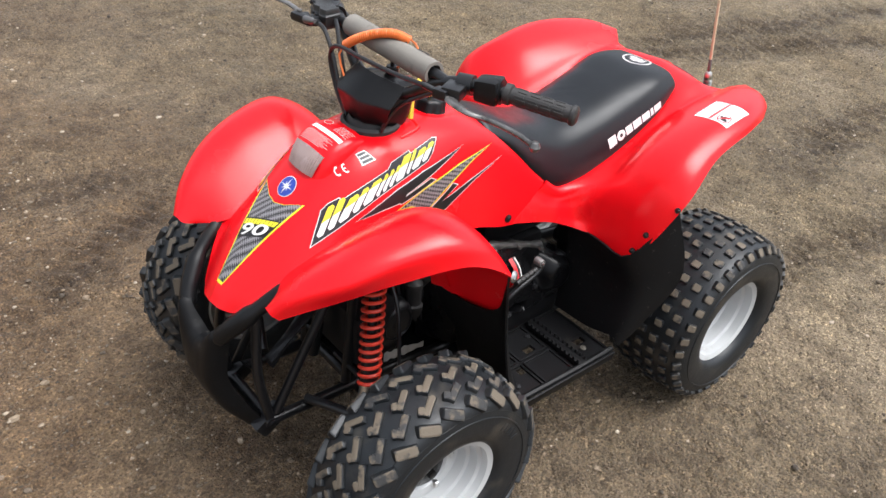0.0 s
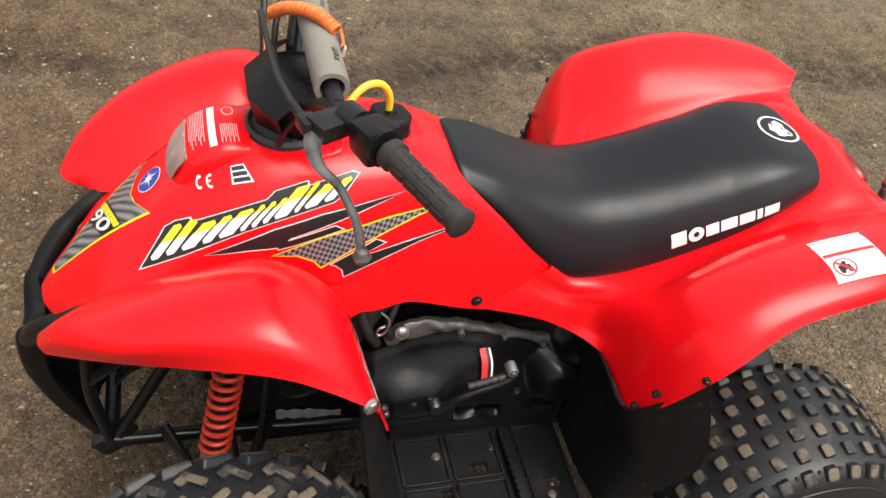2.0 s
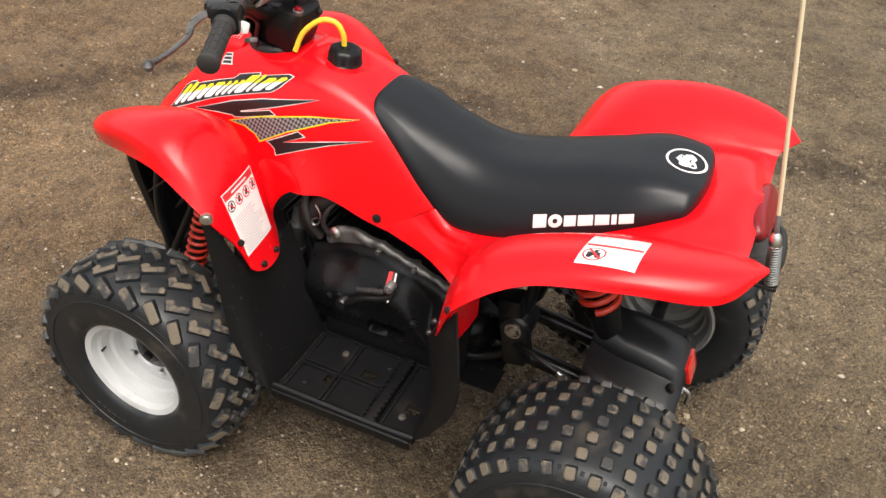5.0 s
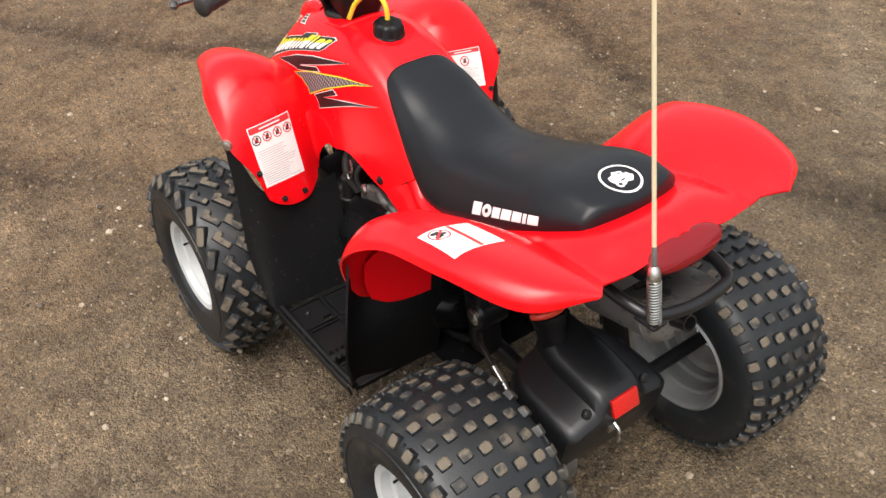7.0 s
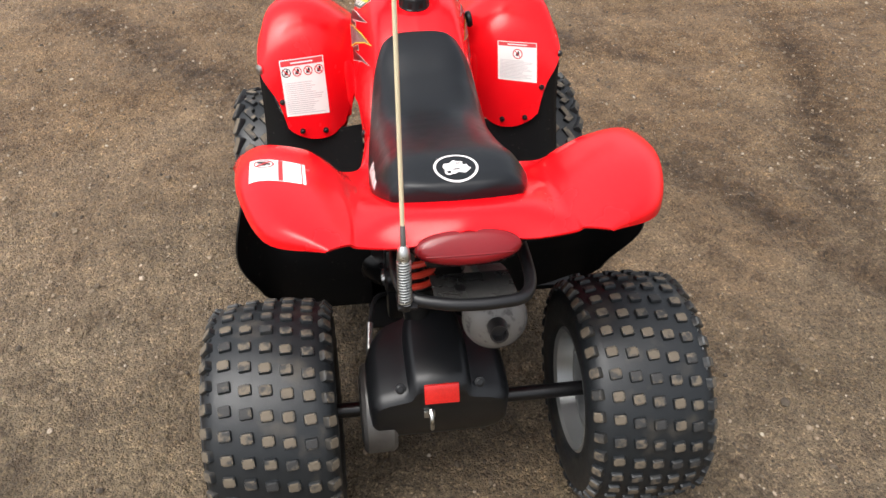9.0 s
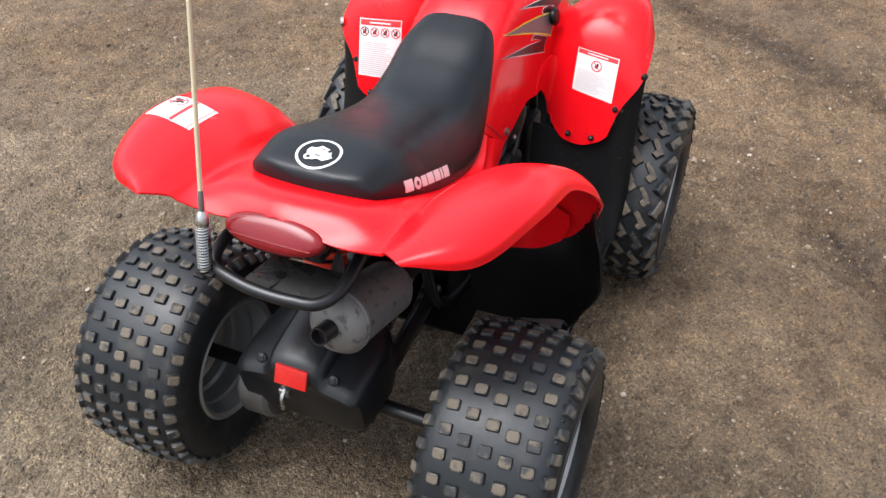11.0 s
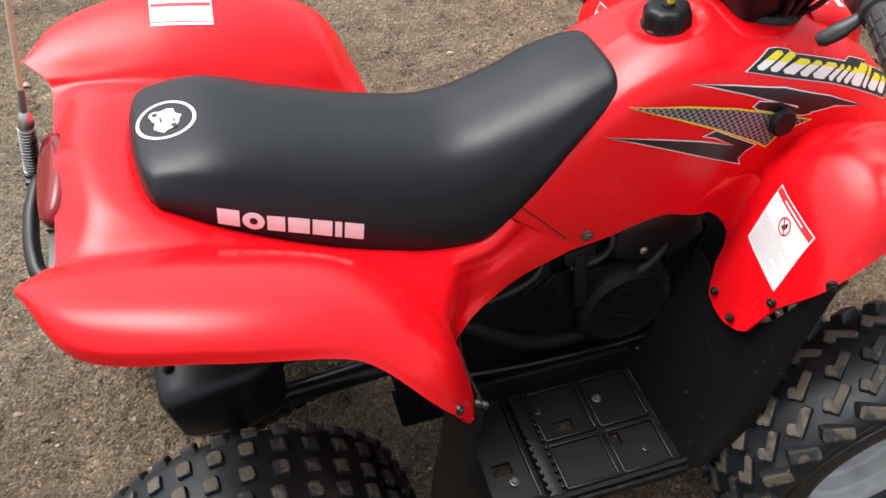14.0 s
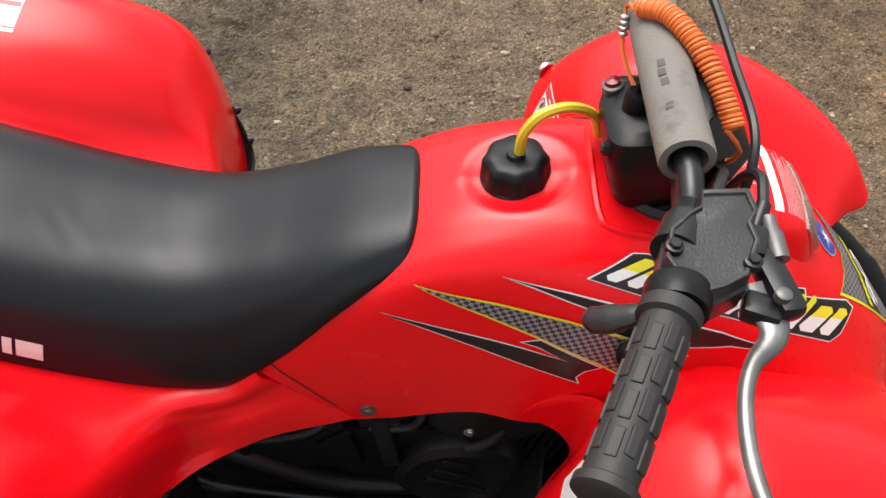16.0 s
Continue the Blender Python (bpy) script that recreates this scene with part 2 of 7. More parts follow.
def bolt(name, at, out, parent, r=0.0075, mat=None, label=""):
    """A hexagon-headed bolt with a washer, facing out."""
    bm = bmesh.new()
    m = aim(at, Vector(at) + Vector(out))
    lathe(bm, [(r * 1.35, -0.004), (r * 1.35, 0.0012), (r * 0.98, 0.0018)], m, 16)
    lathe(bm, [(r, 0.0012), (r, 0.0032), (r * 0.8, 0.0042), (0.0002, 0.0042)], m, 6)
    return part(name, bm, mat or STEEL, parent, label)


# ---- ground ----
# worn wheel tracks: start, end, half width, depth
TRACKS = [((0.80, -0.86), (0.08, -1.27), 0.10, 0.018), ((0.08, -1.27), (-0.95, -1.60), 0.11, 0.016), ((0.45, -1.36), (1.75, -1.74), 0.11, 0.018), ((3.1, 0.45), (2.2, -0.25), 0.10, 0.014), ((2.2, -0.25), (1.6, -1.1), 0.09, 0.010),
          ((-1.00, 0.20), (-1.95, 0.40), 0.12, 0.014), ((-1.95, -0.16), (-3.3, -0.22), 0.13, 0.018), ((-1.75, -1.38), (-3.4, -0.72), 0.13, 0.020), ((-2.3, -1.30), (-4.0, -0.95), 0.12, 0.020), ((-0.38, 1.10), (0.45, 2.70), 0.17, 0.014), ((1.55, 0.55), (2.35, 1.35), 0.12, 0.010)]


def track(x, y):
    """How deep in a wheel track a place lies, 0 to 1, and the depth there."""
    best, deep = 0.0, 0.0
    for (ax, ay), (bx, by), w, d in TRACKS:
        ux, uy = bx - ax, by - ay
        n = math.hypot(ux, uy)
        s = ((x - ax) * ux + (y - ay) * uy) / n
        if -0.4 < s < n + 0.4:
            c = ((x - ax) * uy - (y - ay) * ux) / n + 0.03 * math.sin(s * 5)
            if abs(c) < 3 * w:
                k = math.exp(-(c / w) ** 2) * min(1.0, max(0.0, (s + 0.4) / 0.4)) * min(1.0, max(0.0, (n + 0.4 - s) / 0.4))
                if k > best:
                    lug = 0.5 + 0.5 * math.sin(s * 2 * math.pi / 0.055 + 4 * abs(c) / w)
                    best, deep = k, k * d * (0.35 + 0.65 * lug) - 0.5 * d * math.exp(-((abs(c) - 1.6 * w) / (0.5 * w)) ** 2)
    return best, deep


def ground_height(x, y):
    p = Vector((x, y, 0))
    h = 0.012 * noise.noise(p * 0.9) + 0.006 * noise.noise(p * 3.1) + 0.0065 * noise.noise(p * 11.0) + 0.0115 * (0.25 - abs(noise.noise(p * 21.0))) + 0.0095 * (0.25 - abs(noise.noise(p * 43.0))) + 0.0062 * noise.noise(p * 67.0)
    k, deep = track(x, y)
    return h - deep + 0.010 * k * noise.noise(p * 17.0)


def ground_material():
    m = bpy.data.materials.new("damp_gritty_dirt")
    m.use_nodes = True
    n, l = m.node_tree.nodes, m.node_tree.links
    b = n["Principled BSDF"]
    co = n.new("ShaderNodeTexCoord")

    def nz(scale, detail=6.0, rough=0.6):
        t = n.new("ShaderNodeTexNoise")
        t.inputs["Scale"].default_value, t.inputs["Detail"].default_value, t.inputs["Roughness"].default_value = scale, detail, rough
        l.new(co.outputs["Object"], t.inputs["Vector"])
        return t.outputs["Fac"]

    def ramp(fac, stops):
        r = n.new("ShaderNodeValToRGB")
        e = r.color_ramp.elements
        e[0].position, e[0].color = stops[0][0], (*stops[0][1], 1)
        e[1].position, e[1].color = stops[-1][0], (*stops[-1][1], 1)
        for p, c in stops[1:-1]:
            k = e.new(p)
            k.color = (*c, 1)
        l.new(fac, r.inputs[0])
        return r.outputs[0]

    def mixed(fac, a, c, mode='MIX'):
        x = n.new("ShaderNodeMix")
        x.data_type, x.blend_type = 'RGBA', mode
        if isinstance(fac, float):
            x.inputs[0].default_value = fac
        else:
            l.new(fac, x.inputs[0])
        l.new(a, x.inputs[6])
        l.new(c, x.inputs[7])
        return x.outputs[2]

    wide = ramp(nz(0.9, 5), [(0.34, (0.160, 0.126, 0.086)), (0.50, (0.221, 0.178, 0.126)), (0.66, (0.302, 0.252, 0.188))])
    mid = ramp(nz(9, 9, 0.74), [(0.34, (0.55, 0.51, 0.46)), (0.5, (0.97, 0.955, 0.93)), (0.66, (1.34, 1.32, 1.27))])
    fine = ramp(nz(160, 6, 0.85), [(0.36, (0.42, 0.40, 0.38)), (0.48, (0.94, 0.93, 0.92)), (0.62, (1.54, 1.52, 1.49))])

    def grains(scale, stops):
        """Single grains, each of its own shade."""
        v = n.new("ShaderNodeTexVoronoi")
        v.inputs["Scale"].default_value = scale
        l.new(co.outputs["Object"], v.inputs["Vector"])
        sp = n.new("ShaderNodeSeparateColor")
        l.new(v.outputs["Color"], sp.inputs[0])
        return ramp(sp.outputs[0], stops), v.outputs["Distance"]

    grit, bead = grains(190, [(0.0, (0.55, 0.54, 0.53)), (0.25, (0.94, 0.93, 0.92)), (0.88, (1.06, 1.05, 1.04)), (1.0, (1.75, 1.72, 1.66))])
    coarse, bump_c = grains(75, [(0.0, (0.72, 0.71, 0.69)), (0.22, (0.97, 0.97, 0.96)), (0.90, (1.03, 1.03, 1.02)), (1.0, (1.45, 1.43, 1.38))])
    col = mixed(1.0, wide, mid, 'MULTIPLY')
    col = mixed(1.0, col, fine, 'MULTIPLY')
    col = mixed(1.0, col, grit, 'MULTIPLY')
    col = mixed(0.8, col, coarse, 'MULTIPLY')
    sep = n.new("ShaderNodeSeparateXYZ")
    l.new(co.outputs["Object"], sep.inputs[0])

    def drift(axis, slope, stops):
        """A slow change of the ground colour along one axis, with a ragged front."""
        e = n.new("ShaderNodeMath")
        e.operation = 'MULTIPLY_ADD'
        e.inputs[1].default_value = slope
        l.new(sep.outputs[axis], e.inputs[0])
        l.new(nz(0.6, 6), e.inputs[2])
        return ramp(e.outputs[0], stops)

    # ground colour darker towards -y and lighter towards +y, browner ahead of the bike
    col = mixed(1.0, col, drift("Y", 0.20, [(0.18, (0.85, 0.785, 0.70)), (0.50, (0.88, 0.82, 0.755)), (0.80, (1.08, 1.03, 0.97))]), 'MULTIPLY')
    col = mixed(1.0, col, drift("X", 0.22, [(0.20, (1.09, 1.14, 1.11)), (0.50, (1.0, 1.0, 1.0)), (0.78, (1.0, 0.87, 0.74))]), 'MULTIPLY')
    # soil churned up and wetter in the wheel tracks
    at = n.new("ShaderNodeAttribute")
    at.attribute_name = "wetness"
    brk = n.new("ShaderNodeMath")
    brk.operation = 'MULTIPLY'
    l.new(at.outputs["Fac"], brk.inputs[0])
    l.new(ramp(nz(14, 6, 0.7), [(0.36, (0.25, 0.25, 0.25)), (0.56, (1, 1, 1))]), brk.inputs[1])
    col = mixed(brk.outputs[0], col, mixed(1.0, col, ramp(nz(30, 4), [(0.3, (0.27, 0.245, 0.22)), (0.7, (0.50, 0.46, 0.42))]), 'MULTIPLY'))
    l.new(col, b.inputs["Base Color"])
    wet = n.new("ShaderNodeMapRange")
    wet.inputs[1].default_value, wet.inputs[2].default_value, wet.inputs[3].default_value, wet.inputs[4].default_value = 0.38, 0.6, 0.55, 0.95
    l.new(nz(1.6, 5), wet.inputs[0])
    l.new(wet.outputs[0], b.inputs["Roughness"])
    add = n.new("ShaderNodeMath")
    add.operation = 'ADD'
    beads = n.new("ShaderNodeMath")
    beads.operation = 'MULTIPLY_ADD'
    beads.inputs[1].default_value = -0.55
    l.new(bead, beads.inputs[0])
    l.new(nz(45, 9, 0.78), beads.inputs[2])
    lumps = n.new("ShaderNodeMath")
    lumps.operation = 'MULTIPLY'
    lumps.inputs[1].default_value = -0.45
    l.new(bump_c, lumps.inputs[0])
    l.new(beads.outputs[0], add.inputs[0])
    l.new(lumps.outputs[0], add.inputs[1])
    bu = n.new("ShaderNodeBump")
    bu.inputs["Strength"].default_value, bu.inputs["Distance"].default_value = 1.0, 0.022
    l.new(add.outputs[0], bu.inputs["Height"])
    l.new(bu.outputs[0], b.inputs["Normal"])
    return m


def build_ground():
    near, steps = 1.8, 480
    xs = [near * (2 * i / steps - 1) for i in range(steps + 1)]
    far = [near + 0.0145 * k for k in range(1, 155)] + [4.6, 6, 8, 14, 25, 50, 100, 250, 600, 1500]
    xs = [-f for f in reversed(far)] + xs + far
    verts = [(x, y, ground_height(x, y) if abs(x) < 5 and abs(y) < 5 else 0.0) for x in xs for y in xs]
    k = len(xs)
    faces = [(i * k + j, (i + 1) * k + j, (i + 1) * k + j + 1, i * k + j + 1) for i in range(k - 1) for j in range(k - 1)]
    me = bpy.data.meshes.new("ground")
    me.from_pydata(verts, [], faces)
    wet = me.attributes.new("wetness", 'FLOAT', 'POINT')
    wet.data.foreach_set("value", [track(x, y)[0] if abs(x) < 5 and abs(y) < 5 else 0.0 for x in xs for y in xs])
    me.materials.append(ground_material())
    me.shade_smooth()
    return tagged(new("ground", me), "damp brown gritty dirt yard with shallow ruts", "ground", kind="structure")


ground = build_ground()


def build_pebbles():
    """Loose grit and small stones lying in the dirt, as one mesh of facetted lumps."""
    rnd = random.Random(4)
    verts, faces = [], []
    t = (1 + 5 ** 0.5) / 2
    ico = [Vector(v).normalized() for v in ((-1, t, 0), (1, t, 0), (-1, -t, 0), (1, -t, 0), (0, -1, t), (0, 1, t), (0, -1, -t), (0, 1, -t), (t, 0, -1), (t, 0, 1), (-t, 0, -1), (-t, 0, 1))]
    tri = ((0, 11, 5), (0, 5, 1), (0, 1, 7), (0, 7, 10), (0, 10, 11), (1, 5, 9), (5, 11, 4), (11, 10, 2), (10, 7, 6), (7, 1, 8), (3, 9, 4), (3, 4, 2), (3, 2, 6), (3, 6, 8), (3, 8, 9), (4, 9, 5), (2, 4, 11), (6, 2, 10), (8, 6, 7), (9, 8, 1))
    octa = [Vector(v) for v in ((1, 0, 0), (-1, 0, 0), (0, 1, 0), (0, -1, 0), (0, 0, 1), (0, 0, -1))]
    eight = ((0, 2, 4), (2, 1, 4), (1, 3, 4), (3, 0, 4), (2, 0, 5), (1, 2, 5), (3, 1, 5), (0, 3, 5))
    for k in range(150000):
        x, y = rnd.uniform(-3.2, 3.2), rnd.uniform(-3.2, 3.2)
        if noise.noise(Vector((x, y, 3.0)) * 1.3) + rnd.uniform(-0.4, 0.7) + (0.35 if x > 0.5 else -0.1) < 0:
            continue
        big = k % 11 == 0
        r = min(0.0034 + 0.0017 * rnd.expovariate(1.0), 0.0120) if big else min(0.0016 + 0.0009 * rnd.expovariate(1.0), 0.0045)
        turn = Euler((rnd.random() * 6, rnd.random() * 6, rnd.random() * 6)).to_matrix()
        s = Vector((rnd.uniform(0.8, 1.4), rnd.uniform(0.7, 1.1), rnd.uniform(0.5, 0.8)))
        z = ground_height(x, y) + r * 0.25
        base = len(verts)
        for v in (ico if big else octa):
            w = turn @ v
            lump = r * rnd.uniform(0.82, 1.12)
            verts.append((x + w.x * lump * s.x, y + w.y * lump * s.y, z + w.z * lump * s.z))
        faces += [(a + base, b + base, c + base) for a, b, c in (tri if big else eight)]
    me = bpy.data.meshes.new("pebbles")
    me.from_pydata(verts, [], faces)
    m = bpy.data.materials.new("mixed_grit")
    m.use_nodes = True
    n, l = m.node_tree.nodes, m.node_tree.links
    geo = n.new("ShaderNodeNewGeometry")
    r = n.new("ShaderNodeValToRGB")
    e = r.color_ramp.elements
    e[0].color, e[1].color = (0.050, 0.038, 0.028, 1), (0.46, 0.39, 0.30, 1)
    k = e.new(0.5)
    k.color = (0.170, 0.128, 0.086, 1)
    k = e.new(0.84)
    k.color = (0.265, 0.200, 0.136, 1)
    l.new(geo.outputs["Random Per Island"], r.inputs[0])
    l.new(r.outputs[0], n["Principled BSDF"].inputs["Base Color"])
    n["Principled BSDF"].inputs["Roughness"].default_value = 0.85
    me.materials.append(m)
    return tagged(new("pebbles", me), "loose brown and grey grit on the dirt", "gravel", kind="stuff")


build_pebbles()

# ---- the quad bike: an empty between the wheels on the ground; front towards +x, its left side towards +y ----
quad = tagged(new("quad_bike"), "small red youth quad bike with black vinyl seat standing on dirt", "quad bike")
REAR_X, FRONT_X, HUB_Z = -0.422, 0.476, 0.226

# front cowl, half, middle line outwards, from the seat to the nose
COWL = [
    [(0.00, 0.0, 0.63), (0.10, 0.0, 0.726), (0.21, 0.0, 0.783), (0.33, 0.0, 0.79), (0.44, 0.0, 0.782), (0.525, 0.0, 0.725), (0.62, 0.0, 0.635), (0.695, 0.0, 0.55), (0.722, 0.0, 0.508)],
    [(-0.01, 0.06, 0.62), (0.10, 0.058, 0.722), (0.21, 0.06, 0.775), (0.33, 0.07, 0.78), (0.44, 0.07, 0.765), (0.525, 0.06, 0.715), (0.62, 0.05, 0.628), (0.69, 0.032, 0.545), (0.717, 0.028, 0.506)],
    [(-0.02, 0.112, 0.60), (0.10, 0.098, 0.70), (0.21, 0.10, 0.745), (0.33, 0.112, 0.742), (0.44, 0.115, 0.715), (0.535, 0.105, 0.665), (0.62, 0.085, 0.605), (0.675, 0.065, 0.545), (0.705, 0.050, 0.505)],
    [(0.02, 0.124, 0.565), (0.10, 0.122, 0.60), (0.20, 0.122, 0.65), (0.32, 0.13, 0.685), (0.43, 0.135, 0.668), (0.53, 0.13, 0.635), (0.61, 0.108, 0.598), (0.66, 0.085, 0.555), (0.698, 0.062, 0.510)],
    [(0.07, 0.128, 0.518), (0.12, 0.130, 0.530), (0.20, 0.134, 0.556), (0.275, 0.141, 0.551), (0.41, 0.150, 0.610), (0.53, 0.142, 0.618), (0.615, 0.124, 0.590), (0.655, 0.100, 0.560), (0.692, 0.070, 0.514)],
]
# front fender, from the tip over the wheel to the foot of its rear face, inner rail to outer edge
FENDER_F = [
    [(0.668, 0.146, 0.578), (0.630, 0.112, 0.590), (0.570, 0.100, 0.606), (0.50, 0.102, 0.626), (0.41, 0.108, 0.645), (0.346, 0.130, 0.605), (0.322, 0.145, 0.520), (0.292, 0.166, 0.466)],
    [(0.690, 0.156, 0.582), (0.642, 0.163, 0.628), (0.578, 0.180, 0.668), (0.505, 0.193, 0.697), (0.405, 0.200, 0.712), (0.328, 0.200, 0.660), (0.292, 0.202, 0.545), (0.266, 0.202, 0.447)],
    [(0.697, 0.170, 0.590), (0.658, 0.197, 0.641), (0.592, 0.238, 0.684), (0.510, 0.256, 0.714), (0.405, 0.270, 0.727), (0.322, 0.268, 0.668), (0.282, 0.262, 0.552), (0.257, 0.246, 0.446)],
    [(0.697, 0.186, 0.586), (0.663, 0.222, 0.628), (0.596, 0.274, 0.664), (0.512, 0.303, 0.698), (0.402, 0.328, 0.709), (0.315, 0.326, 0.648), (0.278, 0.303, 0.552), (0.254, 0.282, 0.462)],
    [(0.688, 0.196, 0.579), (0.652, 0.224, 0.599), (0.590, 0.262, 0.624), (0.512, 0.302, 0.651), (0.400, 0.347, 0.668), (0.302, 0.356, 0.610), (0.272, 0.318, 0.538), (0.255, 0.300, 0.478)],
]
# rear cowl and fender, half, middle line outwards, from the split to the tail
TAIL = [
    [(-0.02, 0, 0.600), (-0.06, 0, 0.575), (-0.10, 0, 0.570), (-0.14, 0, 0.580), (-0.18, 0, 0.590), (-0.27, 0, 0.625), (-0.40, 0, 0.690), (-0.505, 0, 0.731), (-0.552, 0, 0.722)],
    [(-0.024, 0.114, 0.597), (-0.055, 0.122, 0.573), (-0.09, 0.127, 0.572), (-0.13, 0.130, 0.578), (-0.17, 0.132, 0.590), (-0.27, 0.134, 0.628), (-0.39, 0.131, 0.686), (-0.50, 0.100, 0.726), (-0.557, 0.088, 0.702)],
    [(0.005, 0.121, 0.575), (-0.045, 0.135, 0.550), (-0.095, 0.150, 0.555), (-0.14, 0.180, 0.588), (-0.18, 0.184, 0.610), (-0.27, 0.170, 0.648), (-0.39, 0.164, 0.690), (-0.50, 0.158, 0.709), (-0.556, 0.160, 0.708)],
    [(0.017, 0.123, 0.566), (-0.043, 0.140, 0.541), (-0.098, 0.157, 0.540), (-0.14, 0.215, 0.600), (-0.185, 0.212, 0.642), (-0.275, 0.198, 0.680), (-0.395, 0.188, 0.711), (-0.51, 0.178, 0.717), (-0.562, 0.176, 0.719)],
    [(0.03, 0.125, 0.558), (-0.04, 0.145, 0.532), (-0.10, 0.165, 0.525), (-0.14, 0.250, 0.610), (-0.19, 0.250, 0.672), (-0.28, 0.244, 0.710), (-0.40, 0.238, 0.735), (-0.52, 0.216, 0.737), (-0.580, 0.198, 0.728)],
    [(0.05, 0.127, 0.545), (-0.035, 0.148, 0.518), (-0.108, 0.178, 0.495), (-0.13, 0.290, 0.588), (-0.180, 0.318, 0.676), (-0.28, 0.306, 0.724), (-0.41, 0.300, 0.748), (-0.532, 0.268, 0.745), (-0.586, 0.205, 0.730)],
    [(0.065, 0.128, 0.534), (-0.032, 0.149, 0.509), (-0.108, 0.187, 0.481), (-0.122, 0.305, 0.530), (-0.173, 0.357, 0.648), (-0.28, 0.346, 0.712), (-0.41, 0.337, 0.738), (-0.534, 0.296, 0.731), (-0.588, 0.209, 0.728)],
    [(0.078, 0.129, 0.523), (-0.03, 0.150, 0.500), (-0.108, 0.195, 0.468), (-0.116, 0.312, 0.470), (-0.168, 0.376, 0.610), (-0.27, 0.362, 0.690), (-0.41, 0.347, 0.719), (-0.533, 0.300, 0.712), (-0.587, 0.212, 0.725)],
]
cowl_rows = mirrored(loft(COWL, 190, 64))
# the sunk well round the fuel cap
for row in cowl_rows:
    for p in row:
        k = min(1.0, max(0.0, (0.056 - math.hypot(p.x - 0.229, p.y)) / 0.020))
        p.z -= 0.0065 * k * k * (3 - 2 * k) if p.z > 0.70 else 0.0
tail_rows = mirrored(loft(TAIL, 90, 40))


def ease(k):
    k = min(1.0, max(0.0, k))
    return k * k * (3 - 2 * k)


def bent(p):
    """The right rear fender's front foot is bent back, out and up a little."""
    w = ease((p.x + 0.30) / 0.13) * ease((-0.15 - p.y) / 0.10) * ease((0.05 - p.x) / 0.06) * ease((p.z - 0.34) / 0.10)
    return p + Vector((-0.024 * w, -0.018 * w, 0.026 * w * ease((0.57 - p.z) / 0.07)))


tail_rows = [[bent(p) for p in row] for row in tail_rows]
ff_rows = loft(FENDER_F, 72, 28)
part("front_cowl", grid(cowl_rows, 0.004), RED, quad, "glossy red moulded front cowl with racing decals")
part("rear_cowl", grid(tail_rows, 0.004), RED, quad, "glossy red moulded rear cowl and fenders")
part("front_fender", grid(ff_rows, 0.004), RED, quad)
part("front_fender", grid(flip(ff_rows), 0.004), RED, quad)
# the rounded corner where the cowl's lower edge runs into the fender
fillet = loft([[(0.250, 0.1395, 0.556), (0.272, 0.1408, 0.550), (0.294, 0.1425, 0.533), (0.310, 0.146, 0.506), (0.312, 0.150, 0.475)],
               [(0.260, 0.1400, 0.580), (0.298, 0.1430, 0.578), (0.315, 0.151, 0.552), (0.314, 0.159, 0.518), (0.304, 0.165, 0.475)],
               [(0.285, 0.1370, 0.605), (0.325, 0.150, 0.612), (0.326, 0.170, 0.585), (0.312, 0.181, 0.540), (0.294, 0.186, 0.480)]], 20, 12)
part("cowl_corner", grid(fillet, 0.003), RED, quad)
part("cowl_corner", grid(flip(fillet), 0.003), RED, quad)


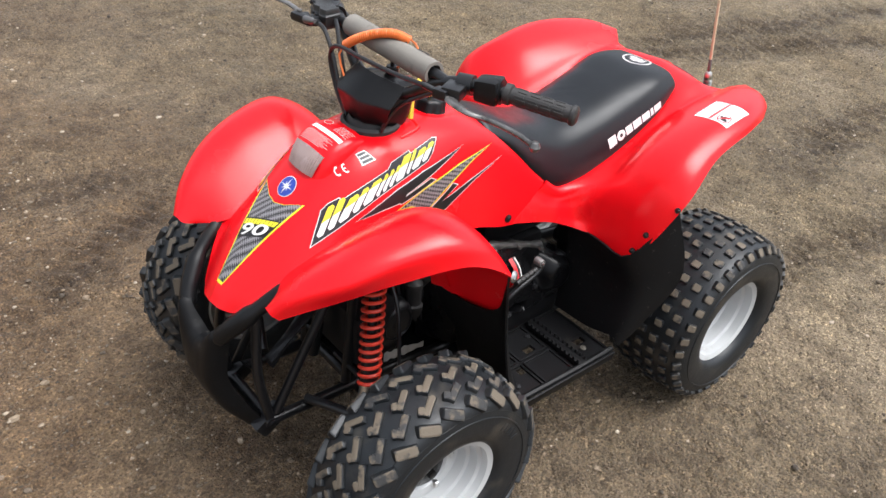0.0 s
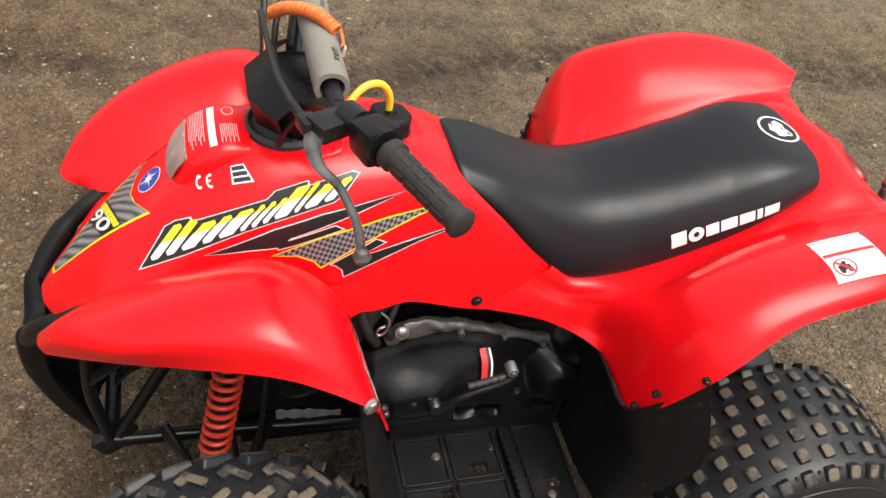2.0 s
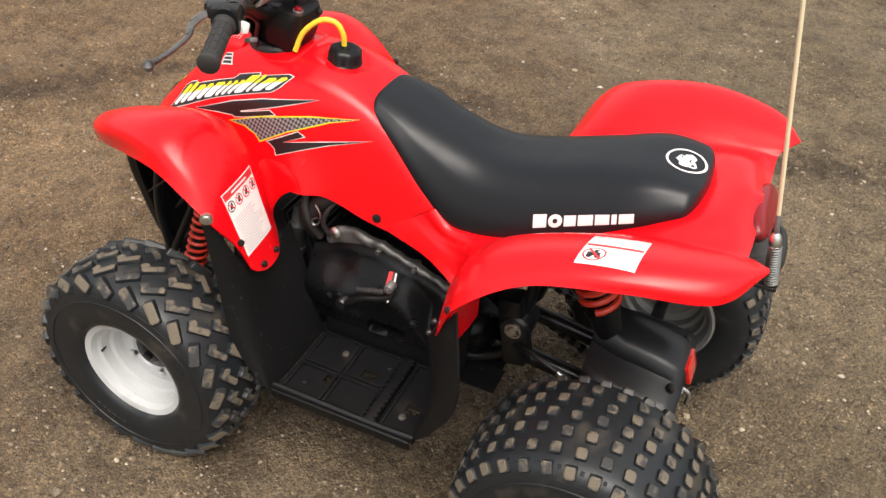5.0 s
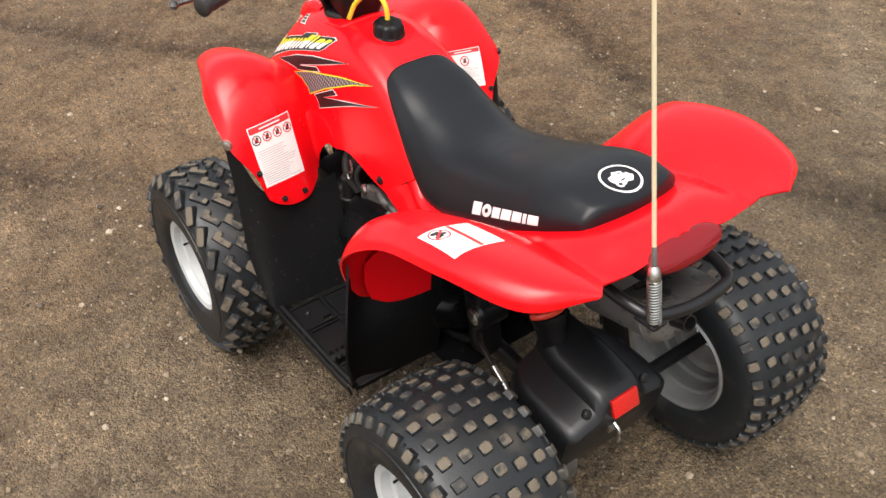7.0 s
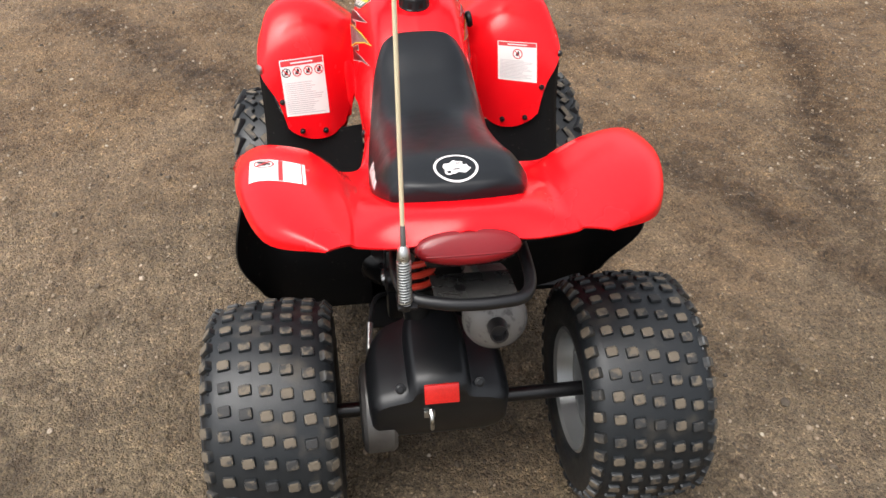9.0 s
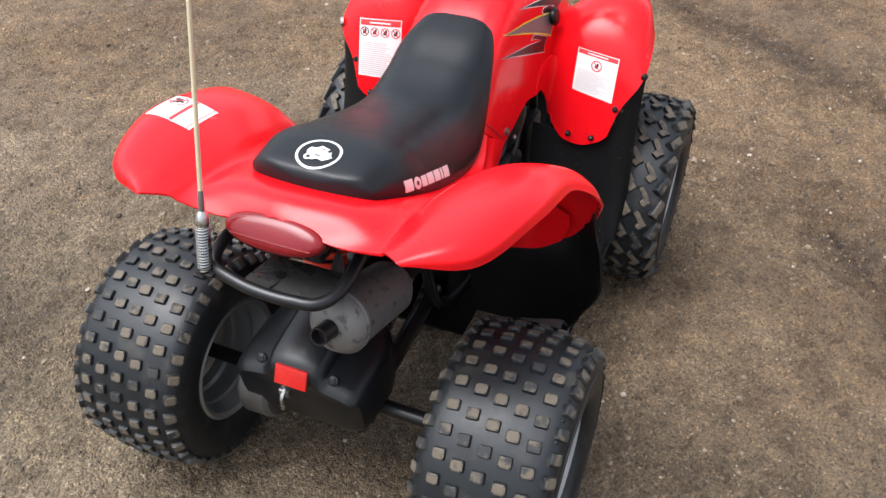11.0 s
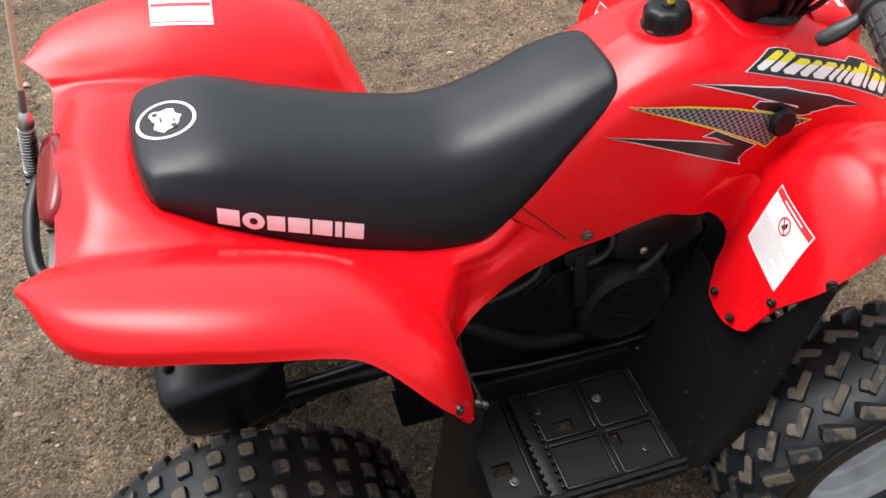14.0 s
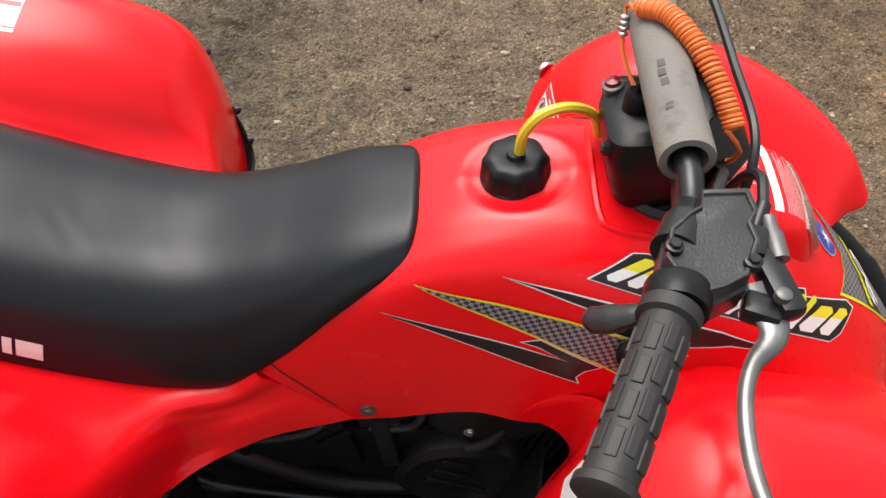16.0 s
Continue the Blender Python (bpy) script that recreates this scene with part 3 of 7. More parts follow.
# ---- seat ----
def seat_rows():
    """Cross sections from the tank to the tail: a low edge that rolls smoothly over to the crown."""
    top = spline([(0.143, 0.0, 0.757), (0.075, 0.0, 0.739), (0.0, 0.0, 0.709), (-0.09, 0.0, 0.687), (-0.19, 0.0, 0.703), (-0.29, 0.0, 0.733), (-0.37, 0.0, 0.752), (-0.43, 0.0, 0.750), (-0.466, 0.0, 0.742)], 200)
    low = spline([(0.143, 0.074, 0.737), (0.074, 0.099, 0.694), (0.005, 0.115, 0.624), (-0.065, 0.126, 0.578), (-0.17, 0.132, 0.594), (-0.28, 0.133, 0.636), (-0.37, 0.129, 0.684), (-0.435, 0.111, 0.714), (-0.466, 0.100, 0.724)], 200)

    def at(run, x):
        i = next((k for k in range(1, len(run)) if run[k].x <= x), len(run) - 1)
        a, b = run[i - 1], run[i]
        return a.lerp(b, (x - a.x) / (b.x - a.x))

    x0, x1, n = 0.142, -0.466, 150
    rows = []
    for i in range(n + 1):
        x = x0 + (x1 - x0) * (0.5 - 0.5 * math.cos(math.pi * i / n)) * 1.0
        t, b = at(top, x).z, at(low, x)
        f = min(1.0, (x0 - x) / 0.022)
        r = min(1.0, (x - x1) / 0.028)
        wide = max(0.02, 1 - (1 - f) ** 2.6) ** 0.30 * max(0.02, 1 - (1 - r) ** 2.6) ** 0.55
        full = max(0.03, 1 - (1 - min(1.0, (x0 - x) / 0.014)) ** 2.4) ** 0.5 * max(0.03, 1 - (1 - min(1.0, (x - x1) / 0.014)) ** 2.4) ** 0.5
        w, d = b.y * wide, (t - b.z) * full
        run = []
        for k in range(25):
            s = math.sin(math.pi / 2 * k / 24)
            h = (1 - s ** (3.6 + 2.2 * min(1.0, max(0.0, (-0.30 - x) / 0.12)))) ** 0.62
            # the side stays a little hollow under the roll
            run.append(Vector((x, w * s, b.z + d * h - 0.05 * d * math.sin(math.pi * min(1.0, max(0.0, (s - 0.80) / 0.2))))))
        run += [Vector((x, w * 0.985, b.z - 0.008)), Vector((x, w * 0.5, b.z - 0.008)), Vector((x, 0, b.z - 0.008))]
        rows.append(run + [Vector((p.x, -p.y, p.z)) for p in reversed(run[1:-1])])
    # slight creases where a rider sits
    for row in rows:
        for p in row:
            if p.z > 0.66:
                k = math.exp(-((p.x + 0.10) / 0.07) ** 2) * math.exp(-((abs(p.y) - 0.035) / 0.04) ** 2)
                p.z += 0.0004 * k * noise.noise(Vector((p.x * 75, p.y * 18, 1.0)))
    return rows


seat_bm = grid(seat_rows(), 0, True)
bmesh.ops.holes_fill(seat_bm, edges=[e for e in seat_bm.edges if e.is_boundary], sides=0)
bmesh.ops.recalc_face_normals(seat_bm, faces=seat_bm.faces[:])
seat = part("seat", seat_bm, VINYL, quad, "smooth black vinyl saddle with white printing")


# ---- wheels ----
def wheel(x, y, z, side, radius, width, rim_r, rim_mat, front):
    """A steel wheel with its balloon tyre; side is +1 on the left."""
    m = Matrix.Translation((x, y, z)) @ Matrix.Rotation(radians(-90 * side), 4, 'X')
    hw = width / 2
    bm = bmesh.new()
    # the dished rim: local z points outwards
    lathe(bm, [(0.03, hw * 0.05), (rim_r * 0.40, hw * 0.05), (rim_r * 0.43, hw * 0.11), (rim_r * 0.58, hw * 0.11), (rim_r * 0.61, hw * 0.04), (rim_r * 0.72, hw * 0.06), (rim_r * 0.76, hw * 0.30), (rim_r * 0.83, hw * 0.34), (rim_r * 0.85, hw * 0.58), (rim_r * 0.93, hw * 0.62), (rim_r * 0.945, hw * 0.80), (rim_r * 1.05, hw * 0.84), (rim_r * 1.07, hw * 0.80), (rim_r * 1.0, hw * 0.74), (rim_r * 0.97, hw * 0.4), (rim_r * 0.84, 0.0)], None, 48, False)
    w = part("wheel", bm, rim_mat, quad, "white painted steel wheel with black knobbly tyre" if rim_mat == RIMWHITE else "")
    w.matrix_local = m
    ib = bmesh.new()
    lathe(ib, [(rim_r * 0.84, 0.0), (rim_r * 0.97, -hw * 0.5), (rim_r * 1.08, -hw * 0.80), (rim_r * 1.15, -hw * 0.92), (rim_r * 1.10, -hw * 0.95), (rim_r * 1.03, -hw * 0.90), (rim_r * 0.99, -hw * 0.75), (rim_r * 0.955, -hw * 0.62), (rim_r * 0.90, -hw * 0.60), (rim_r * 0.885, -hw * 0.46), (rim_r * 0.90, -hw * 0.42), (rim_r * 0.87, -hw * 0.30), (rim_r * 0.80, -hw * 0.26), (rim_r * 0.77, -hw * 0.10), (rim_r * 0.64, -hw * 0.04), (rim_r * 0.60, -hw * 0.09), (rim_r * 0.44, -hw * 0.08), (0.03, hw * 0.0)], None, 48, False)
    part("inner_rim", ib, RIMGREY, w, "dusty grey inner side of the rim")
    tb = bmesh.new()
    carc = radius - 0.0075
    prof = [(rim_r * 1.02, hw * 0.78), (rim_r * 1.15, hw * 0.97), (carc * 0.74, hw * 1.03), (carc * 0.88, hw * 0.98), (carc * 0.955, hw * 0.84), (carc * 0.985, hw * 0.55), (carc, hw * 0.2), (carc, -hw * 0.2), (carc * 0.985, -hw * 0.55), (carc * 0.955, -hw * 0.84), (carc * 0.88, -hw * 0.98), (carc * 0.76, -hw * 1.02), (rim_r * 1.24, -hw * 0.98), (rim_r * 1.10, -hw * 0.88)]
    fine = [(p.x, p.y) for p in spline([(a, b, 0) for a, b in prof], 40)]
    lathe(tb, fine, None, 72, False)
    for rr in (0.80, 0.86):
        h = min(fine, key=lambda p: abs(p[0] - carc * rr) if p[1] > 0 else 9)[1]
        lathe(tb, [(carc * rr - 0.003, h - 0.003), (carc * rr - 0.0015, h + 0.0016), (carc * rr + 0.0015, h + 0.0012), (carc * rr + 0.003, h - 0.004)], None, 72, False)
    for k in range(36):
        a = 2 * math.pi * k / 36
        h = min(fine, key=lambda p: abs(p[0] - carc * 0.93) if p[1] > 0 else 9)[1]
        box(tb, (0.020, 0.006, 0.006), Matrix.Rotation(a, 4, 'Z') @ Matrix.Translation((carc * 0.915, 0, h - 0.001)) @ Matrix.Rotation(0.5, 4, 'Y'), 0.0015)
    part("tyre", tb, RUBBER, w, "black rubber balloon tyre with dried mud")
    if front:
        for k in range(11):
            mk = bmesh.new()
            a = 0.9 + 0.085 * k + (2.2 if k > 5 else 0)
            box(mk, (0.016, 0.0075, 0.003), Matrix.Rotation(a, 4, 'Z') @ Matrix.Translation((carc * 0.72, 0, hw * 1.025)), 0.0008)
            part("side_wall_mark", mk, RUBBER, w)
    # hub cap and wheel nuts
    hb = bmesh.new()
    lathe(hb, [(0.024, hw * 0.04), (0.024, hw * 0.16), (0.019, hw * 0.20), (0.010, hw * 0.20), (0.009, hw * 0.30), (0.0003, hw * 0.31)], None, 24)
    part("hub", hb, PLASTIC if front else STEEL, w)
    for k in range(4):
        a = math.pi / 2 * k + 0.4
        nb = bmesh.new()
        lathe(nb, [(0.009, hw * 0.04), (0.009, hw * 0.04 + 0.012), (0.006, hw * 0.04 + 0.015), (0.0003, hw * 0.04 + 0.015)], Matrix.Translation((0.052 * math.cos(a), 0.052 * math.sin(a), 0)), 6)
        part("wheel_nut", nb, CHROME, w)
    vb = bmesh.new()
    tube(vb, [(rim_r * 0.86, 0.0, hw * 0.45), (rim_r * 0.83, 0.0, hw * 0.62)], 0.0028, 2, 8, straight=True)
    part("valve", vb, PLASTIC, w)

    # tread blocks, one mesh a row, shared round the wheel
    def carcass(h):
        """Radius of the tyre at height h across it, and the slope there."""
        best = min(fine, key=lambda p: abs(p[1] - h) if p[0] > carc * 0.8 else 9)
        return best[0]

    jit = random.Random(int(front) + 2 * (side > 0))
    rows, count = ((-0.90, -0.62, -0.31, 0.0, 0.31, 0.62, 0.90), 34) if not front else ((-0.86, -0.47, 0.0, 0.47, 0.86), 25)
    for ri, f in enumerate(rows):
        h = f * hw
        r0 = carcass(h)
        r1 = carcass(h + 0.004)
        tilt = math.atan2(carcass(h - 0.012) - carcass(h + 0.012), 0.024)
        tbm = bmesh.new()
        if front:
            size = (0.018, 0.054, 0.029) if abs(f) < 0.7 else (0.016, 0.046, 0.022)
            twist = {0: 0.55, 1: -0.6, 2: 0.65, 3: 0.6, 4: -0.55}[ri]
        else:
            size, twist = (0.017, 0.0205, 0.0235), 0.08
        mm = Matrix.Translation((r0 - 0.0015, 0, h)) @ Matrix.Rotation(-tilt, 4, 'Y') @ Matrix.Rotation(twist, 4, 'X') @ Matrix.Rotation(radians(90), 4, 'Y')
        if front and abs(f) < 0.7:
            # a bar with a foot moulded to one end
            box(tbm, (0.0165, size[1] * 0.88, size[0]), mm, 0.0034, (0.86, 0.92))
            box(tbm, (0.0165, size[1] * 0.36, size[0] * 0.97), mm @ Matrix.Translation((0.0095 if f >= 0 else -0.0095, size[1] * 0.27, 0)) @ Matrix.Rotation(0.35 if f >= 0 else -0.35, 4, 'Z'), 0.0034, (0.88, 0.90))
        else:
            box(tbm, (size[2] * 1.04, size[1] * 1.04, size[0]), mm, 0.0036, (0.88, 0.88))
        tbm.normal_update()
        out = (mm.to_3x3() @ Vector((0, 0, 1))).normalized()
        tops = [fc for fc in tbm.faces if fc.normal.dot(out) > 0.95]
        for fc in tbm.faces:
            fc.material_index = 0
        for fc in tops:
            fc.material_index = 1
        me = bpy.data.meshes.new("tread_block")
        tbm.to_mesh(me)
        tbm.free()
        me.materials.append(RUBBER)
        me.materials.append(MUDTOP)
        for k in range(count):
            a = 2 * math.pi * (k + (0.5 * (ri % 2) if front else 0.16 * ri)) / count
            ob = new("tread_block", me)
            ob.parent = w
            ob.matrix_local = Matrix.Rotation(a + jit.uniform(-0.006, 0.006), 4, 'Z') @ Matrix.Translation((jit.uniform(-0.0015, 0.0008), 0, jit.uniform(-0.001, 0.001)))
    return w


def mudtop_material():
    """Block tops: worn rubber with more or less dried mud in patches, block by block."""
    m = material("muddy_tread_top", (0.030, 0.030, 0.030), 0.75, scale=120, dark=(0.018, 0.018, 0.018), bump=0.4, bump_scale=260)
    n, l = m.node_tree.nodes, m.node_tree.links
    info = n.new("ShaderNodeObjectInfo")
    b = n["Principled BSDF"]
    col = b.inputs["Base Color"].links[0].from_socket
    co = n.new("ShaderNodeTexCoord")
    shift = n.new("ShaderNodeVectorMath")
    shift.operation = 'MULTIPLY_ADD'
    shift.inputs[1].default_value = (1, 1, 1)
    l.new(co.outputs["Object"], shift.inputs[0])
    l.new(info.outputs["Random"], shift.inputs[2])
    nz = n.new("ShaderNodeTexNoise")
    nz.inputs["Scale"].default_value, nz.inputs["Detail"].default_value = 62, 7
    l.new(shift.outputs[0], nz.inputs["Vector"])
    add = n.new("ShaderNodeMath")
    add.operation = 'MULTIPLY_ADD'
    add.inputs[1].default_value = 0.30
    l.new(info.outputs["Random"], add.inputs[0])
    l.new(nz.outputs["Fac"], add.inputs[2])
    mr = n.new("ShaderNodeMapRange")
    mr.inputs[1].default_value, mr.inputs[2].default_value = 0.52, 0.66
    l.new(add.outputs[0], mr.inputs[0])
    x = n.new("ShaderNodeMix")
    x.data_type = 'RGBA'
    l.new(mr.outputs[0], x.inputs[0])
    l.new(col, x.inputs[6])
    x.inputs[7].default_value = (0.108, 0.087, 0.062, 1)
    l.new(x.outputs[2], b.inputs["Base Color"])
    return m


MUDTOP = mudtop_material()
for sd in (1, -1):
    wheel(REAR_X, 0.335 * sd, HUB_Z, sd, 0.226, 0.225, 0.108, RIMWHITE, False)
    wheel(FRONT_X, 0.362 * sd, HUB_Z + 0.004, sd, 0.230, 0.165, 0.108, RIMWHITE, True)


# ---- foot wells and mud guards ----
DULLBOLT = material("weathered_zinc", (0.17, 0.155, 0.13), 0.4, 0.6, scale=80, dark=(0.08, 0.07, 0.06))


def guard_rows(sd):
    """The black guard behind a front wheel: from under the fender down to the foot board."""
    rails = [
        [(0.288, 0.125, 0.462), (0.264, 0.130, 0.40), (0.238, 0.14, 0.33), (0.205, 0.15, 0.226)],
        [(0.276, 0.22, 0.458), (0.259, 0.235, 0.40), (0.235, 0.24, 0.33), (0.205, 0.25, 0.226)],
        [(0.274, 0.302, 0.490), (0.258, 0.310, 0.42), (0.238, 0.322, 0.33), (0.206, 0.340, 0.232)],
        [(0.292, 0.338, 0.575), (0.276, 0.342, 0.45), (0.252, 0.350, 0.34), (0.212, 0.354, 0.240)],
        [(0.312, 0.357, 0.618), (0.296, 0.356, 0.48), (0.272, 0.362, 0.34), (0.222, 0.358, 0.245)],
    ]
    rows = loft(rails, 24, 20)
    return rows if sd > 0 else flip(rows)


def rear_guard_rows(sd):
    rails = [
        [(-0.106, 0.13, 0.470), (-0.118, 0.135, 0.38), (-0.106, 0.14, 0.226)],
        [(-0.104, 0.23, 0.470), (-0.126, 0.245, 0.38), (-0.101, 0.25, 0.238)],
        [(-0.102, 0.308, 0.472), (-0.122, 0.330, 0.38), (-0.099, 0.326, 0.260)],
        [(-0.140, 0.350, 0.545), (-0.150, 0.370, 0.42), (-0.101, 0.347, 0.246)],
        [(-0.172, 0.366, 0.602), (-0.196, 0.400, 0.44), (-0.140, 0.366, 0.298)],
    ]
    rows = loft(rails, 20, 14)
    return rows if sd > 0 else [[bent(p) for p in row] for row in flip(rows)]


def foot_board(sd):
    """A tray with a raised rim, drain slots cut through it and a toothed grip bar across."""
    bm = bmesh.new()
    xs = [-0.094, -0.085, -0.075, -0.045, -0.015, 0.015, 0.045, 0.075, 0.105, 0.135, 0.165, 0.205]
    ys = [0.142, 0.165, 0.185, 0.21, 0.23, 0.255, 0.275, 0.296, 0.314, 0.333]
    cut = {(2, 5), (6, 3), (8, 5)}
    v = [[bm.verts.new((x, y * sd, 0.222)) for y in ys] for x in xs]
    for i in range(len(xs) - 1):
        for j in range(len(ys) - 1):
            if (i, j) not in cut:
                bm.faces.new((v[i][j], v[i + 1][j], v[i + 1][j + 1], v[i][j + 1]))
    bmesh.ops.recalc_face_normals(bm, faces=bm.faces[:])
    bmesh.ops.solidify(bm, geom=bm.faces[:], thickness=0.008)
    bmesh.ops.recalc_face_normals(bm, faces=bm.faces[:])
    board = part("foot_board", bm, PLASTIC, quad, "black plastic foot board with drain slots")
    rim = bmesh.new()
    tube(rim, [(0.208, 0.335 * sd, 0.232), (0.0, 0.336 * sd, 0.230), (-0.094, 0.335 * sd, 0.232)], 0.0075, 8, 8)
    part("rim", rim, PLASTIC, board)
    skirt = bmesh.new()
    box(skirt, (0.298, 0.005, 0.030), pose(0.058, 0.345 * sd, 0.220, -14 * sd, 0, 0), 0.002)
    part("skirt", skirt, FLAP, board)
    inner = bmesh.new()
    box(inner, (0.30, 0.010, 0.05), pose(0.052, 0.140 * sd, 0.245), 0.003)
    part("inner_wall", inner, PLASTIC, board)
    grip = bmesh.new()
    box(grip, (0.024, 0.18, 0.012), pose(0.0, 0.245 * sd, 0.231), 0.002)
    for k in range(13):
        for dx in (-0.011, 0.011):
            box(grip, (0.006, 0.007, 0.010), pose(dx, (0.165 + 0.0135 * k) * sd, 0.240), 0.001, (0.6, 0.6))
    part("grip_bar", grip, PLASTIC, board)
    for x, y in ((0.13, 0.19), (0.03, 0.185), (0.165, 0.295), (-0.05, 0.29)):
        bolt("bolt", (x, y * sd, 0.224), (0, 0, 1), board, 0.0055, DULLBOLT if x in (0.13, -0.05) else STEEL)
    for x0, x1, y0, y1 in ((-0.094, -0.020, 0.152, 0.324), (0.022, 0.105, 0.152, 0.240), (0.022, 0.105, 0.250, 0.324), (0.115, 0.195, 0.152, 0.240), (0.115, 0.195, 0.250, 0.324)):
        ribs = bmesh.new()
        for y in (y0, y1):
            box(ribs, (x1 - x0, 0.005, 0.007), pose((x0 + x1) / 2, y * sd, 0.2235), 0.0018)
        for x in (x0, x1):
            box(ribs, (0.005, y1 - y0, 0.007), pose(x, (y0 + y1) / 2 * sd, 0.2235), 0.0018)
        part("tread_frame", ribs, PLASTIC, board)
    return board


for sd in (1, -1):
    part("front_mud_guard", grid(guard_rows(sd), 0.004), FLAP, quad, "matt black plastic mud guard")
    part("rear_mud_guard", grid(rear_guard_rows(sd), 0.004), FLAP, quad, "scratched matt black plastic mud guard")
    foot_board(sd)
    wall = loft([[(-0.142, 0.316 * sd, 0.560), (-0.140, 0.318 * sd, 0.515), (-0.138, 0.306 * sd, 0.476)],
                 [(-0.142, 0.285 * sd, 0.575), (-0.139, 0.286 * sd, 0.505), (-0.137, 0.268 * sd, 0.448)],
                 [(-0.142, 0.230 * sd, 0.580), (-0.139, 0.230 * sd, 0.500), (-0.138, 0.222 * sd, 0.436)],
                 [(-0.142, 0.172 * sd, 0.575), (-0.139, 0.172 * sd, 0.495), (-0.139, 0.176 * sd, 0.432)]], 14, 14)
    part("fender_wall", grid([[bent(Vector(p)) for p in row] for row in wall], 0.003), RED, quad)
    # screws along the plastic
    for at, out in (((0.092, 0.1292, 0.541), (0, 1, 0.05)), ((-0.122, 0.333, 0.535), (1, 0.7, 0)), ((-0.160, 0.370, 0.604), (0.5, 1, 0)), ((-0.107, 0.318, 0.492), (1, 0.5, 0)),
                    ((0.268, 0.309, 0.540), (-1, 0.3, 0)), ((0.252, 0.268, 0.470), (-1, 0, 0)), ((0.262, 0.214, 0.464), (-1, 0, 0))):
        bolt("bolt", bent(Vector((at[0], at[1] * sd, at[2]))), (out[0], out[1] * sd, out[2]), quad, 0.0065 if at[0] > 0.09 and at[0] < 0.1 else 0.0046, DULLBOLT if sd < 0 and 0.09 < at[0] < 0.1 else STEEL)
    bolt("bolt", (0.299, 0.356 * sd, 0.611), (-0.6, 1.0 * sd, 0), quad, 0.0085 if sd > 0 else 0.0055, CHROME if sd > 0 else STEEL, "bright zinc bolt" if sd > 0 else "")


# ---- handlebar ----
bar = bmesh.new()
tube(bar, [(0.240, 0.368, 0.922), (0.290, 0.262, 0.928), (0.318, 0.19, 0.925), (0.335, 0.135, 0.905), (0.352, 0.07, 0.865), (0.356, 0.0, 0.858), (0.352, -0.07, 0.865), (0.335, -0.135, 0.905), (0.320, -0.19, 0.925), (0.298, -0.255, 0.925), (0.250, -0.368, 0.920)], 0.0115, 60, 12)
handlebar = part("handlebar", bar, STEEL, quad, "black tubular handlebar with foam pad")


def hollow(bm, a, b, r_out, r_in, sides=28, n=2):
    """A sleeve from a to b."""
    a, b = Vector(a), Vector(b)
    h = (b - a).length
    lathe(bm, [(r_in, 0), (r_out * 0.97, 0.0), (r_out, 0.004), (r_out, h - 0.004), (r_out * 0.97, h), (r_in, h), (r_in, 0)], aim(a, b), sides, False)
    return bm


pad = bmesh.new()
hollow(pad, (0.330, 0.128, 0.922), (0.332, -0.122, 0.926), 0.0215, 0.0150, 32)
for v in pad.verts:
    v.co += Vector((0, 0, 1)) * 0.0015 * noise.noise(v.co * 40)
padob = part("foam_pad", pad, FOAM, handlebar, "worn grey foam handlebar pad")
cb = bmesh.new()
tube(cb, [(0.328, 0.16, 0.917), (0.330, 0.12, 0.922), (0.332, -0.12, 0.925), (0.330, -0.16, 0.917)], 0.010, 8, 10)
part("cross_bar", cb, STEEL, handlebar)
# faded print on the pad: plain bars
for k, (y, w) in enumerate(((0.085, 0.030), (0.03, 0.016), (-0.045, 0.034), (-0.085, 0.014))):
    pr = bmesh.new()
    for j in range(3 if w > 0.02 else 2):
        box(pr, (0.006, w * 0.24, 0.0016), pose(0.321 - 0.001 * (j % 2), y - w * 0.32 * (j - 1), 0.9432, 0, -27, 0), 0.0004)
    part("print", pr, material("faded_pad_print", (0.085, 0.08, 0.075), 0.8) if k == 0 else bpy.data.materials["faded_pad_print"], padob)


def grip(sd):
    """A ribbed rubber grip with its end flange."""
    a, b = (Vector((0.236, 0.376, 0.922)), Vector((0.288, 0.264, 0.929))) if sd > 0 else (Vector((0.246, -0.376, 0.920)), Vector((0.300, -0.255, 0.926)))
    m = aim(a, b)
    h = (b - a).length
    g = bmesh.new()
    slim = 0.88 if sd > 0 else 1.0
    lathe(g, [(0.0002, -0.003), (0.015, -0.003), (0.0195, 0.0), (0.0195, 0.006), (0.0165, 0.008), (0.0160, h * 0.5), (0.0165, h - 0.012), (0.0205, h - 0.010), (0.0205, h), (0.0125, h)], m @ Matrix.Diagonal((slim, slim, 1, 1)), 28)
    m = m @ Matrix.Diagonal((slim, slim, 1, 1))
    sleeve = part("grip", g, RUBBERG, quad, "ribbed black rubber grip")
    rb = bmesh.new()
    box(rb, (0.0036, 0.0074, (h - 0.034) / 4 - 0.005), Matrix.Translation((0.0156, 0, 0)), 0.0013)
    me = bpy.data.meshes.new("rib")
    rb.to_mesh(me)
    rb.free()
    me.materials.append(RUBBERG)
    for k in range(10):
        for j in range(4):
            z0 = 0.014 + j * (h - 0.034) / 4
            ob = new("rib", me)
            ob.parent = sleeve
            ob.matrix_local = m @ Matrix.Rotation(2 * math.pi * k / 10, 4, 'Z') @ Matrix.Translation((0, 0, z0 + (h - 0.034) / 8 + (0.004 if k % 2 else 0)))
    return sleeve


